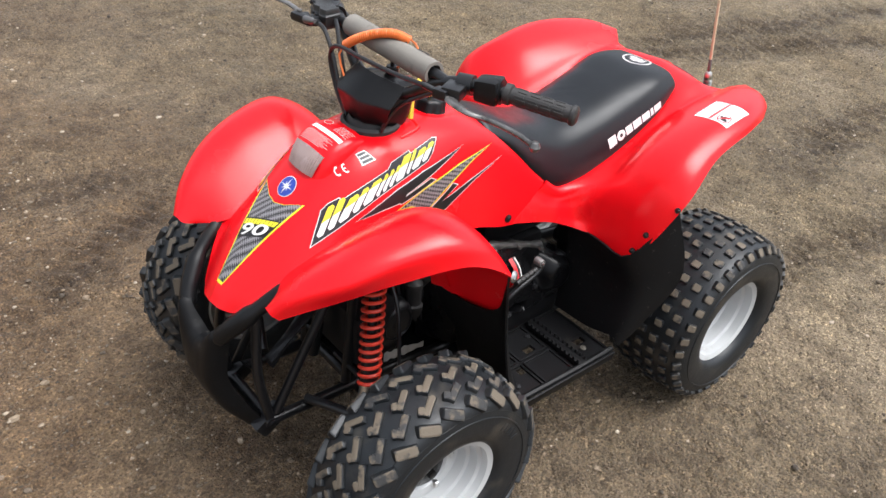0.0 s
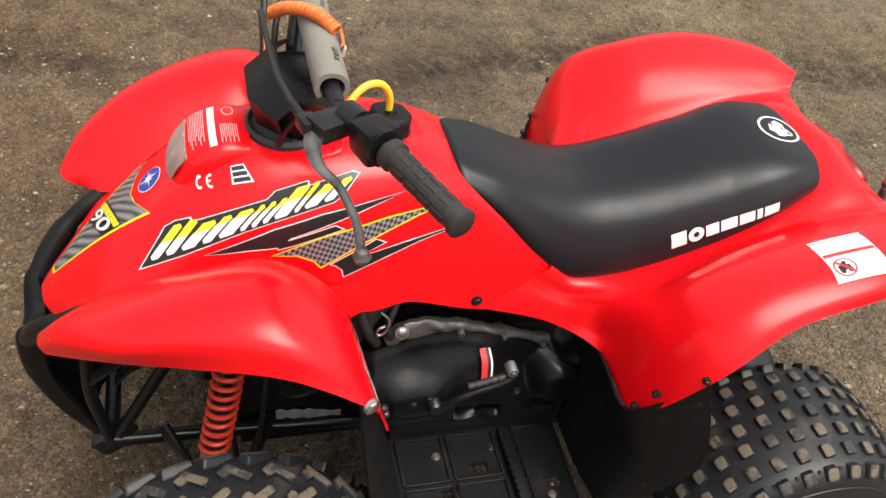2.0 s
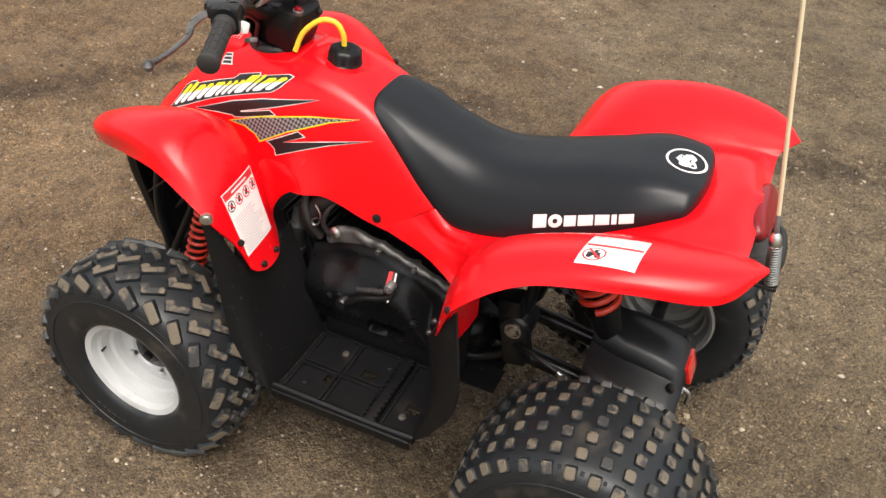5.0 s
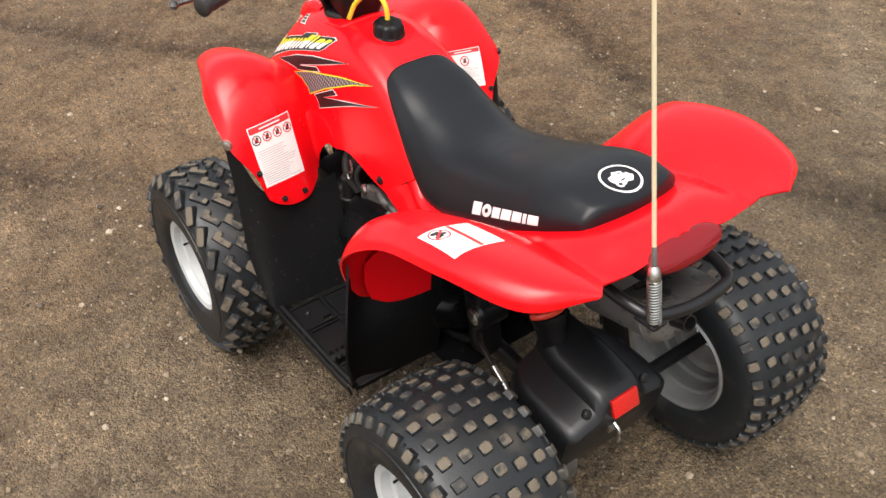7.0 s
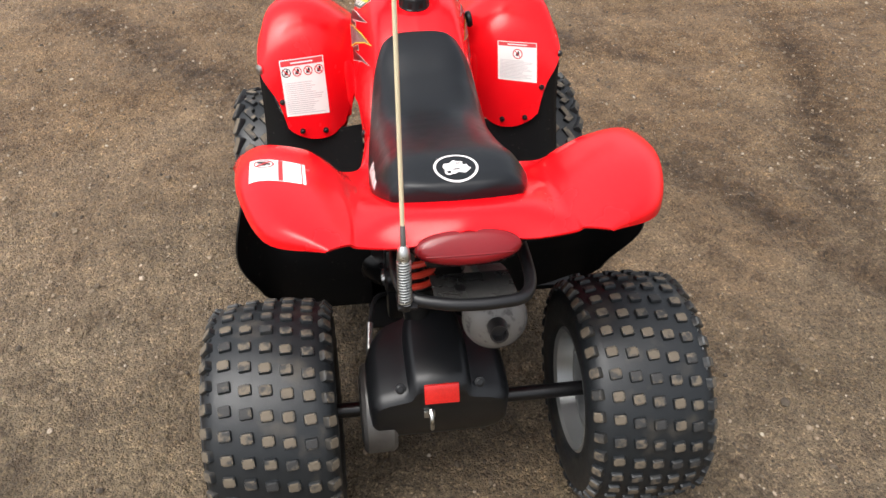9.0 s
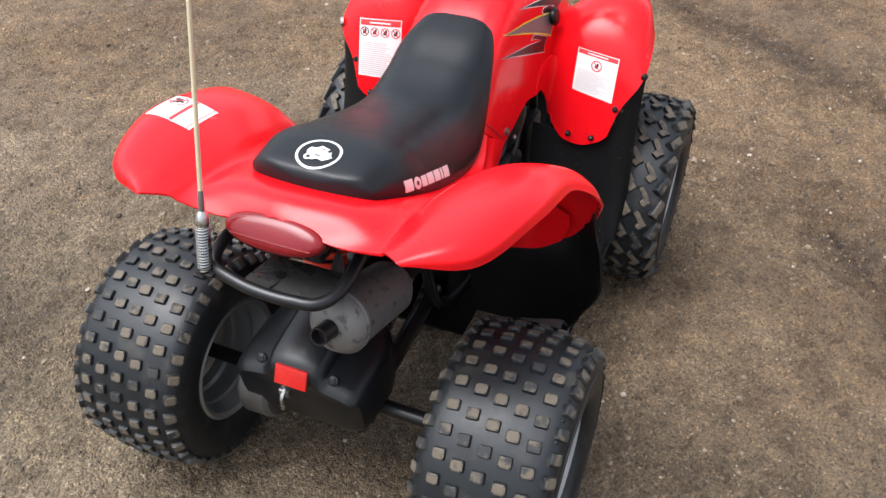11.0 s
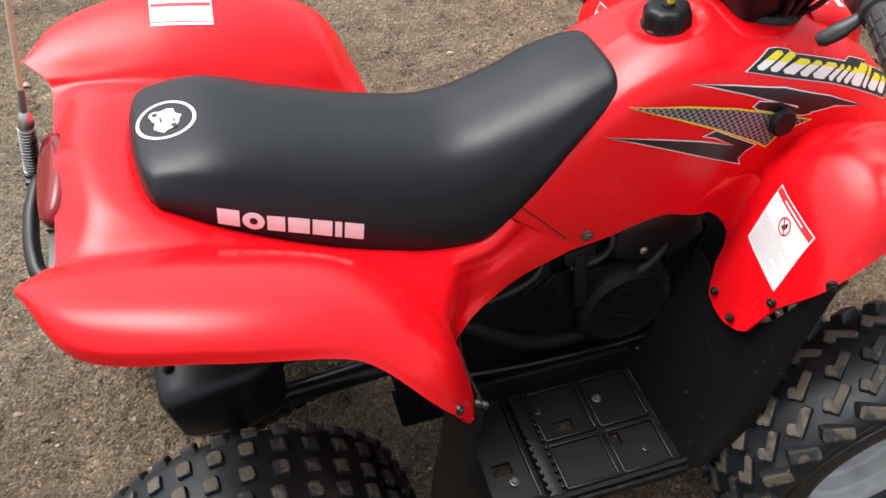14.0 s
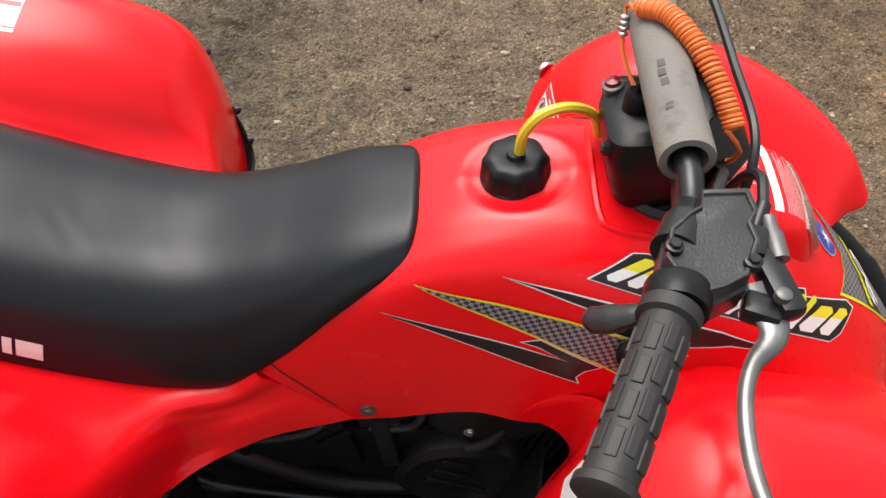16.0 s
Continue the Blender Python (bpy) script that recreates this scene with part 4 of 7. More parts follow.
RUBBERG = material("grip_rubber", (0.021, 0.0190, 0.0178), 0.55, scale=50, dark=(0.014, 0.013, 0.0125), bump=0.1, bump_scale=500, dirt=(0.05, 0.045, 0.04), dirt_at=0.66)
LEVER = material("worn_black_lever", (0.30, 0.29, 0.28), 0.30, 0.7, scale=35, dark=(0.05, 0.05, 0.05), dirt=(0.30, 0.29, 0.28), dirt_at=0.50, dirt_scale=30)
BARE = material("bare_scratched_metal", (0.26, 0.25, 0.24), 0.28, 0.75, scale=35, dark=(0.10, 0.096, 0.092), dirt=(0.035, 0.033, 0.032), dirt_at=0.55, dirt_scale=22)
SCUFF = material("scuffed_grey_black_plastic", (0.024, 0.023, 0.022), 0.36, scale=60, dark=(0.011, 0.011, 0.011), bump=0.2, bump_scale=600, dirt=(0.10, 0.096, 0.092), dirt_at=0.62, dirt_scale=40)
for sd in (1, -1):
    grip(sd)
    lv = bmesh.new()
    rows = []
    path = spline([(0.352, 0.197, 0.917), (0.362, 0.213, 0.913), (0.365, 0.232, 0.911), (0.360, 0.258, 0.907), (0.346, 0.282, 0.904), (0.338, 0.318, 0.903), (0.335, 0.353, 0.902), (0.337, 0.384, 0.900)] if sd > 0 else
                  [(0.366, -0.222, 0.912), (0.372, -0.245, 0.908), (0.370, -0.261, 0.906), (0.354, -0.279, 0.904), (0.345, -0.303, 0.902), (0.341, -0.336, 0.901), (0.343, -0.365, 0.900), (0.349, -0.395, 0.900)], 26)
    for i, p in enumerate(path):
        d = (path[min(i + 1, 25)] - path[max(i - 1, 0)]).normalized()
        s = d.cross(Vector((0, 0, 1))).normalized()
        w = (0.0140 - 0.0090 * min(1.0, (i / 15) ** 0.8)) if sd > 0 else (0.0150 - 0.0095 * min(1.0, i / 11))
        ring = []
        for k in range(10):
            an = 2 * math.pi * k / 10
            ring.append(p + s * (w * math.cos(an)) + Vector((0, 0, 1)) * (0.0048 * math.sin(an)))
        rows.append(ring)
    lv = grid(rows, 0, True)
    bmesh.ops.holes_fill(lv, edges=[e for e in lv.edges if e.is_boundary], sides=0)
    lathe(lv, [(0.0002, -0.0095), (0.006, -0.0075), (0.0095, 0.0), (0.006, 0.0075), (0.0002, 0.0095)], Matrix.Translation((0.337, 0.389, 0.900) if sd > 0 else (0.353, -0.400, 0.900)), 16)
    part("brake_lever", lv, BARE if sd > 0 else LEVER, handlebar, "brake lever with ball end, paint worn to silvery metal" if sd > 0 else "brake lever worn to bare grey metal")
    pc = bmesh.new()
    box(pc, (0.042, 0.036, 0.022), pose(0.343, 0.198 * sd, 0.920, 0, 0, 28 * sd), 0.005)
    perch = part("lever_perch", pc, STEEL, handlebar)
    pieces = [("clamp", lathe(bmesh.new(), [(0.0175, -0.014), (0.0175, 0.014)], aim((0.316, 0.196 * sd, 0.925), (0.303, 0.222 * sd, 0.9265)), 20)),
              ("cable_stop", box(bmesh.new(), (0.020, 0.026, 0.018), pose(0.366, 0.192 * sd, 0.918, 0, 0, 20 * sd), 0.004)),
              ("cable_sleeve", tube(bmesh.new(), [(0.368, 0.186 * sd, 0.918), (0.380, 0.160 * sd, 0.924)], 0.0055, 3, 10))]
    if sd < 0:
        pieces += [("pivot_block", box(bmesh.new(), (0.020, 0.058, 0.018), pose(0.378, -0.220, 0.914, 0, 0, 12), 0.007)),
                   ("stop_block", box(bmesh.new(), (0.026, 0.020, 0.016), pose(0.366, -0.240, 0.909, 0, 0, -20), 0.005))]
    for name, piece in pieces:
        part(name, piece, STEEL, perch)
    if sd < 0:
        pin = bmesh.new()
        lathe(pin, [(0.0055, -0.004), (0.0055, 0.002), (0.004, 0.003), (0.0003, 0.003)], pose(0.376, -0.238, 0.924), 12)
        part("pivot_pin", pin, ALLOY, perch)
        adj = bmesh.new()
        lathe(adj, [(0.0075, 0.0), (0.0075, 0.020), (0.0055, 0.024), (0.0055, 0.034)], aim((0.383, -0.205, 0.918), (0.380, -0.165, 0.924)), 12)
        part("cable_adjuster", adj, ALLOY, perch)

# left switch housing
sw = bmesh.new()
m = aim((0.296, 0.248, 0.929), (0.318, 0.200, 0.926))
box(sw, (0.046, 0.044, 0.044), m @ Matrix.Translation((0, 0, 0.012)), 0.008, (0.86, 0.86))
lathe(sw, [(0.022, -0.012), (0.022, 0.004), (0.0195, 0.008)], m, 24)
part("switch_housing", sw, PLASTIC, handlebar, "scuffed black switch housing")
wb = bmesh.new()
box(wb, (0.016, 0.013, 0.018), pose(0.276, 0.232, 0.916, 20, 0, -20), 0.004)
part("button", wb, WHITE, handlebar, "white plastic button")
tg = bmesh.new()
box(tg, (0.020, 0.014, 0.008), pose(0.264, 0.232, 0.897, 10, 20, -20), 0.003)
part("switch", tg, ALLOY, handlebar, "grey switch tab")

# right throttle housing: a shield shaped box with a lid
th = bmesh.new()
shield = [(0.303, -0.201), (0.297, -0.224), (0.303, -0.236), (0.314, -0.252), (0.332, -0.246), (0.349, -0.236), (0.362, -0.207), (0.359, -0.192), (0.366, -0.180), (0.363, -0.163), (0.330, -0.166), (0.327, -0.180), (0.318, -0.186)]
cx, cy = 0.331, -0.207
rings = []
for z, k in ((0.903, 0.92), (0.910, 1.06), (0.930, 1.07), (0.9315, 1.02), (0.9325, 1.0), (0.940, 1.0), (0.9425, 0.97), (0.9428, 0.92), (0.9424, 0.885), (0.9405, 0.86), (0.9405, 0.40)):
    rings.append([Vector((cx + (x - cx) * k, cy + (y - cy) * k, z - 0.05 * (cy - y))) for x, y in shield])
th = grid(rings, 0, True)
bmesh.ops.holes_fill(th, edges=[e for e in th.edges if e.is_boundary], sides=0)
throttle = part("throttle_housing", th, SCUFF, handlebar, "scuffed black thumb throttle housing")
for x, y in ((0.304, -0.216), (0.353, -0.226)):
    bolt("bolt", (x, y, 0.9425), (0, 0, 1), throttle, 0.0045, STEEL)
tl = bmesh.new()
tube(tl, [(0.305, -0.238, 0.916), (0.285, -0.247, 0.913), (0.270, -0.244, 0.899), (0.255, -0.237, 0.883)], 0.008, 14, 10, radii=[0.006, 0.006, 0.007, 0.0085, 0.0080, 0.0045])
for v in tl.verts:
    v.co.y = -0.243 + (v.co.y + 0.243) * 1.25
part("thumb_lever", tl, SCUFF, handlebar)
band = bmesh.new()
lathe(band, [(0.021, -0.010), (0.022, -0.006), (0.022, 0.006), (0.020, 0.010)], aim((0.305, -0.246, 0.9265), (0.318, -0.200, 0.926)), 24)
part("clamp", band, PLASTIC, handlebar)

# steering cover with the ignition switch, boot and clamp
pod = bmesh.new()
sections = [(0.790, 0.316, 0.388, 0.046), (0.815, 0.312, 0.398, 0.052), (0.850, 0.312, 0.402, 0.052), (0.866, 0.316, 0.398, 0.046), (0.872, 0.324, 0.388, 0.035)]
rings = []
for z, x0, x1, hw in sections:
    ring = []
    for k in range(24):
        an = 2 * math.pi * k / 24
        c, s = math.cos(an), math.sin(an)
        ring.append(Vector(((x0 + x1) / 2 + (x1 - x0) / 2 * math.copysign(abs(c) ** 0.45, c) - 0.02 * (z - 0.79) / 0.08 * (c < 0), hw * math.copysign(abs(s) ** 0.45, s), z + 0.010 * c)))
    rings.append(ring)
pod = grid(rings, 0, True)
bmesh.ops.holes_fill(pod, edges=[e for e in pod.edges if e.is_boundary], sides=0)
steering_cover = part("steering_cover", pod, PLASTIC, quad, "black plastic steering cover with warning lamp and ignition")
lamp = bmesh.new()
lathe(lamp, [(0.0098, -0.004), (0.0098, 0.003), (0.0078, 0.0042)], pose(0.306, 0.029, 0.864, 0, -14, 0), 20)
part("lamp_bezel", lamp, ALLOY, steering_cover)
lamp = bmesh.new()
lathe(lamp, [(0.0075, 0.003), (0.0065, 0.007), (0.0003, 0.008)], pose(0.306, 0.029, 0.865, 0, -14, 0), 20)
part("warning_lamp", lamp, LENSRED, steering_cover, "small red warning lamp")
key = bmesh.new()
lathe(key, [(0.012, -0.006), (0.012, 0.014), (0.010, 0.018), (0.0003, 0.018)], pose(0.322, -0.002, 0.868), 16)
box(key, (0.008, 0.003, 0.016), pose(0.322, -0.002, 0.892), 0.001)
part("ignition_switch", key, PLASTIC, steering_cover)
bolt("bolt", (0.297, -0.030, 0.845), (-1, 0, 0.2), steering_cover, 0.005, STEEL)
wing = [
    [(0.354, -0.062, 0.884), (0.382, -0.030, 0.893), (0.382, 0.032, 0.893), (0.352, 0.080, 0.880)],
    [(0.398, -0.066, 0.850), (0.422, -0.036, 0.852), (0.422, 0.036, 0.852), (0.390, 0.086, 0.848)],
    [(0.392, -0.052, 0.812), (0.410, -0.028, 0.806), (0.410, 0.028, 0.806), (0.382, 0.066, 0.812)],
    [(0.374, -0.040, 0.792), (0.388, -0.022, 0.788), (0.388, 0.022, 0.788), (0.366, 0.050, 0.792)]]
visor = grid([[Vector(p) for p in row] for row in wing], 0.003)
bmesh.ops.bevel(visor, geom=[e for e in visor.edges if e.calc_face_angle(0) > 0.2], offset=0.0012, segments=2, affect='EDGES')
part("visor", visor, PLASTIC, steering_cover, "facetted black plastic front visor")
boot = bmesh.new()
rings = []
for z, k in ((0.772, 1.0), (0.788, 0.98), (0.793, 0.90), (0.787, 0.82), (0.800, 0.70), (0.795, 0.6), (0.812, 0.48)):
    rings.append([Vector((0.368 + 0.058 * k * math.cos(a), 0.060 * k * math.sin(a), z)) for a in (2 * math.pi * j / 32 for j in range(32))])
part("steering_boot", grid(rings, 0, True), RUBBERG, quad, "black rubber boot round the steering stem")
for sd in (1, -1):
    cl = bmesh.new()
    box(cl, (0.034, 0.020, 0.045), pose(0.354, 0.035 * sd, 0.850), 0.005)
    part("handlebar_clamp", cl, STEEL, handlebar)
stem = bmesh.new()
tube(stem, [(0.356, 0, 0.85), (0.40, 0, 0.72), (0.47, 0, 0.45), (0.50, 0, 0.27)], 0.013, 8, 12)
part("steering_stem", stem, STEEL, quad)


def cable(name, keys, r, mat=None, n=40, label="", parent=None):
    bm = bmesh.new()
    tube(bm, keys, r, n, 8)
    return part(name, bm, mat or CABLE, parent or quad, label)


CABLE = material("black_cable_sheath", (0.012, 0.012, 0.013), 0.4)
cable("brake_cable", [(0.380, 0.160, 0.924), (0.390, 0.09, 0.920), (0.394, 0.0, 0.916), (0.396, -0.075, 0.912), (0.392, -0.104, 0.880), (0.392, -0.085, 0.83), (0.395, -0.045, 0.785)], 0.0042)
cable("brake_cable", [(0.380, -0.160, 0.924), (0.386, -0.130, 0.920), (0.390, -0.100, 0.890), (0.394, -0.070, 0.835), (0.398, -0.040, 0.785)], 0.0044)
cable("throttle_cable", [(0.345, -0.157, 0.925), (0.358, -0.130, 0.918), (0.374, -0.095, 0.885), (0.380, -0.068, 0.83), (0.382, -0.045, 0.785)], 0.0046)
cable("wiring", [(0.322, 0.180, 0.912), (0.340, 0.130, 0.886), (0.360, 0.080, 0.850), (0.378, 0.062, 0.815), (0.385, 0.050, 0.78)], 0.0042)
cable("wiring", [(0.318, -0.175, 0.910), (0.338, -0.12, 0.882), (0.358, -0.072, 0.840), (0.370, -0.050, 0.79)], 0.0042)
cable("fuel_vent_hose", [(0.2285, 0.0, 0.795), (0.2295, 0.001, 0.827), (0.244, 0.005, 0.849), (0.270, 0.015, 0.850), (0.296, 0.031, 0.827), (0.308, 0.043, 0.793)], 0.0052, YELLOW, 40, "yellow rubber fuel vent hose")


def coiled_cord():
    """The orange safety lanyard: a coil laid over the pad, with straight ends."""
    axis = spline([(0.313, 0.034, 0.945), (0.331, 0.014, 0.9535), (0.350, -0.014, 0.948), (0.368, -0.046, 0.932), (0.381, -0.072, 0.912)], 720)
    pts = [Vector((0.318, 0.006, 0.884)), Vector((0.306, 0.030, 0.905)), Vector((0.306, 0.050, 0.935))]
    for i, p in enumerate(axis):
        d = (axis[min(i + 1, 719)] - axis[max(i - 1, 0)]).normalized()
        s = d.cross(Vector((0, 0, 1))).normalized()
        u = s.cross(d)
        an = i / 719 * 2 * math.pi * 36
        pts.append(p + (s * math.cos(an) + u * math.sin(an)) * 0.0068)
    pts += [Vector((0.389, -0.078, 0.895)), Vector((0.392, -0.06, 0.865)), Vector((0.398, -0.035, 0.85))]
    bm = bmesh.new()
    tube(bm, pts, 0.0021, 1500, 6)
    cord = part("safety_lanyard", bm, CORD, quad, "orange coiled safety lanyard looped over the pad")
    cr = bmesh.new()
    for k in range(4):
        lathe(cr, [(0.0034, 0.0), (0.0046, 0.0012), (0.0046, 0.0024), (0.0034, 0.0036)], aim((0.3055, 0.037 + 0.0022 * k, 0.913 + 0.0042 * k), (0.3055, 0.050, 0.938)), 14)
    part("crimp", cr, CHROME, cord, "bright wire crimp")
    return cord


coiled_cord()

# fuel cap
capm = pose(0.229, 0.0, 0.766, 0, -6, 0) @ Matrix.Diagonal((0.9, 0.9, 0.9, 1))
cap = bmesh.new()
rings = []
for z, r, lobe in ((0.0, 0.036, 0.0), (0.012, 0.038, 0.0), (0.014, 0.036, 0.028), (0.033, 0.034, 0.044), (0.039, 0.0305, 0.034), (0.042, 0.024, 0.0), (0.040, 0.010, 0.0), (0.044, 0.008, 0.0)):
    rings.append([capm @ Vector((r * (1 + lobe * math.cos(8 * a)) * math.cos(a), r * (1 + lobe * math.cos(8 * a)) * math.sin(a), z)) for a in (2 * math.pi * k / 64 for k in range(64))])
capb = grid(rings, 0, True)
bmesh.ops.holes_fill(capb, edges=[e for e in capb.edges if e.is_boundary], sides=0)
part("fuel_cap", capb, PLASTIC, quad, "black lobed fuel cap with hose on top")
edge = bmesh.new()
tube(edge, [(0.352, -0.072, 0.776), (0.312, -0.066, 0.7805), (0.300, -0.052, 0.7845), (0.298, 0.0, 0.7880), (0.300, 0.052, 0.7845), (0.312, 0.066, 0.7805), (0.352, 0.072, 0.776)], 0.0045, 40, 8)
part("panel_edge", edge, RED, quad)

# head lamp nacelle and lens
nac = bmesh.new()
rows = loft([
    [(0.420, -0.054, 0.765), (0.455, -0.062, 0.755), (0.495, -0.064, 0.722), (0.515, -0.060, 0.698)],
    [(0.420, -0.046, 0.783), (0.455, -0.049, 0.785), (0.495, -0.048, 0.768), (0.520, -0.044, 0.722)],
    [(0.420, 0.0, 0.788), (0.455, 0.0, 0.792), (0.498, 0.0, 0.773), (0.526, 0.0, 0.725)],
    [(0.420, 0.046, 0.783), (0.455, 0.049, 0.785), (0.495, 0.048, 0.768), (0.520, 0.044, 0.722)],
    [(0.420, 0.054, 0.765), (0.455, 0.062, 0.755), (0.495, 0.064, 0.722), (0.515, 0.060, 0.698)]], 22, 30)
nacelle = part("lamp_nacelle", grid(rows, 0.003), RED, quad)
lens = bmesh.new()
rows = loft([[(0.502, -0.044, 0.766), (0.504, 0.0, 0.770), (0.502, 0.044, 0.766)], [(0.5155, -0.042, 0.748), (0.5195, 0.0, 0.751), (0.5155, 0.042, 0.748)], [(0.525, -0.038, 0.728), (0.530, 0.0, 0.730), (0.525, 0.038, 0.728)]], 16, 8)
lens_part = part("head_lamp_lens", grid(rows, 0.002), LAMPGLASS, nacelle, "clouded ribbed head lamp lens")
for k in range(15):
    y = -0.039 + 0.0056 * k
    rib = bmesh.new()
    bow = 0.004 * (1 - (y / 0.042) ** 2)
    tube(rib, [(0.5025 + bow * 0.5, y, 0.7665), (0.516 + bow, y * 0.97, 0.749), (0.5255 + bow, y * 0.90, 0.729)], 0.0011, 6, 5)
    part("lens_rib", rib, LAMPGLASS, lens_part)


# ---- frame, bumper and front suspension ----
def frame_tubes():
    runs = [
        ("frame_rail", [(0.655, 0.086, 0.232), (0.45, 0.085, 0.222), (0.10, 0.10, 0.225), (-0.15, 0.09, 0.26), (-0.205, 0.075, 0.40), (-0.245, 0.075, 0.545), (-0.47, 0.085, 0.615)], 0.012),
        ("frame_tube", [(0.640, 0.085, 0.245), (0.56, 0.085, 0.40), (0.470, 0.085, 0.57)], 0.010),
        ("frame_tube", [(0.655, 0.085, 0.240), (0.672, 0.078, 0.36), (0.660, 0.06, 0.49)], 0.010),
        ("frame_tube", [(0.470, 0.08, 0.235), (0.455, 0.075, 0.40), (0.440, 0.065, 0.62)], 0.011),
        ("frame_tube", [(0.660, 0.06, 0.49), (0.56, 0.065, 0.55), (0.40, 0.06, 0.66), (0.15, 0.06, 0.60), (-0.10, 0.07, 0.52), (-0.35, 0.08, 0.56)], 0.011),
        ("wishbone", [(0.57, 0.085, 0.245), (0.525, 0.19, 0.255), (0.490, 0.275, 0.232)], 0.010),
        ("wishbone", [(0.40, 0.085, 0.245), (0.445, 0.19, 0.255), (0.490, 0.275, 0.232)], 0.010),
        ("tie_rod", [(0.47, 0.04, 0.285), (0.462, 0.16, 0.275), (0.455, 0.27, 0.255)], 0.006),
        ("brake_line", [(0.42, 0.07, 0.60), (0.41, 0.16, 0.48), (0.43, 0.21, 0.34), (0.455, 0.27, 0.28)], 0.004),
    ]
    for name, keys, r in runs:
        for sd in (1, -1):
            bm = bmesh.new()
            tube(bm, [(x, y * sd, z) for x, y, z in keys], r, 26, 10)
            part(name, bm, STEEL, quad)
    for name, a, b, r in (("cross_tube", (0.655, 0.095, 0.230), (0.655, -0.095, 0.230), 0.013), ("cross_tube", (0.455, 0.085, 0.235), (0.455, -0.085, 0.235), 0.011), ("cross_tube", (0.66, 0.06, 0.49), (0.66, -0.06, 0.49), 0.010), ("cross_tube", (0.445, 0.16, 0.535), (0.445, -0.16, 0.535), 0.012)):
        bm = bmesh.new()
        tube(bm, [a, b], r, 2, 12, straight=True)
        part(name, bm, STEEL, quad)
    for sd in (1, -1):
        bolt("bolt", (0.655, 0.095 * sd, 0.230), (0, sd, 0), quad, 0.009, STEEL)
        # spindle and brake drum inside the wheel
        bm = bmesh.new()
        lathe(bm, [(0.055, -0.035), (0.058, -0.02), (0.058, 0.03), (0.03, 0.05)], axis_y(FRONT_X, 0.325 * sd, HUB_Z + 0.004) if sd > 0 else pose(FRONT_X, -0.325, HUB_Z + 0.004, 90, 0, 0), 32)
        part("brake_drum", bm, ENGINE, quad)
        bm = bmesh.new()
        box(bm, (0.035, 0.05, 0.11), pose(0.482, 0.275 * sd, 0.25), 0.008)
        part("spindle", bm, STEEL, quad)


frame_tubes()

bump = loft([
    [(0.728, 0.0, 0.432), (0.748, 0.0, 0.428), (0.759, 0.0, 0.400), (0.756, 0.0, 0.35), (0.728, 0.0, 0.275), (0.682, 0.0, 0.208)],
    [(0.728, 0.026, 0.442), (0.748, 0.027, 0.438), (0.758, 0.026, 0.405), (0.755, 0.024, 0.35), (0.727, 0.025, 0.275), (0.681, 0.028, 0.208)],
    [(0.732, 0.056, 0.478), (0.748, 0.060, 0.472), (0.753, 0.052, 0.412), (0.748, 0.042, 0.35), (0.720, 0.044, 0.277), (0.674, 0.052, 0.209)],
    [(0.708, 0.066, 0.480), (0.718, 0.068, 0.472), (0.724, 0.058, 0.414), (0.720, 0.050, 0.355), (0.694, 0.054, 0.288), (0.652, 0.074, 0.218)],
], 30, 20)
bumper = part("front_bumper", grid(mirrored(bump), 0.008), FLAP, quad, "scuffed matt black plastic front bumper")
for sd in (1, -1):
    arm = bmesh.new()
    tube(arm, [(0.738, 0.054 * sd, 0.440), (0.736, 0.064 * sd, 0.470), (0.722, 0.080 * sd, 0.496), (0.684, 0.108 * sd, 0.540), (0.630, 0.127 * sd, 0.582), (0.590, 0.140 * sd, 0.605)], 0.015, 26, 12, radii=[0.012, 0.017, 0.018, 0.014, 0.011, 0.009])
    part("arm", arm, PLASTIC, bumper)
    foot = bmesh.new()
    box(foot, (0.07, 0.030, 0.040), pose(0.650, 0.075 * sd, 0.225, 0, 35, 0), 0.008)
    part("foot", foot, STEEL, bumper)
brace = bmesh.new()
box(brace, (0.004, 0.022, 0.16), pose(0.600, 0.105, 0.462, 0, -50, 0), 0.001)
part("brace", brace, STEEL, quad)
plate = bmesh.new()
box(plate, (0.006, 0.020, 0.13), pose(0.595, 0.06, 0.40, 0, -38, 0), 0.002)
part("bracket", plate, STEEL, quad)


def shock(name, top, low, r, wire, turns, label):
    """A coil-over shock absorber: damper body with the spring and its metal foot under it."""
    top, low = Vector(top), Vector(low)
    m = aim(low, top)
    h = (top - low).length
    bm = bmesh.new()
    lathe(bm, [(0.010, -0.03), (0.017, -0.012), (0.018, 0.0), (0.018, h * 0.45), (0.010, h * 0.46), (0.010, h), (r * 0.9, h), (r * 0.9, h + 0.008), (0.008, h + 0.02)], m, 20)
    body = part(name, bm, STEEL, quad, label)
    sp = bmesh.new()
    n = turns * 18
    pts = [m @ Vector((r * math.cos(2 * math.pi * i / 18), r * math.sin(2 * math.pi * i / 18), 0.012 + (h - 0.018) * i / n)) for i in range(n + 1)]
    tube(sp, pts, wire, n, 8, straight=True)
    part("coil_spring", sp, ORANGE, body, "orange-red coil spring")
    ft = bmesh.new()
    lathe(ft, [(0.013, -0.028), (0.0195, -0.022), (0.0195, 0.010), (r * 0.98, 0.008), (r * 0.98, 0.012)], m, 20)
    part("spring_seat", ft, CHROME if "front" in label else STEEL, body)
    return body


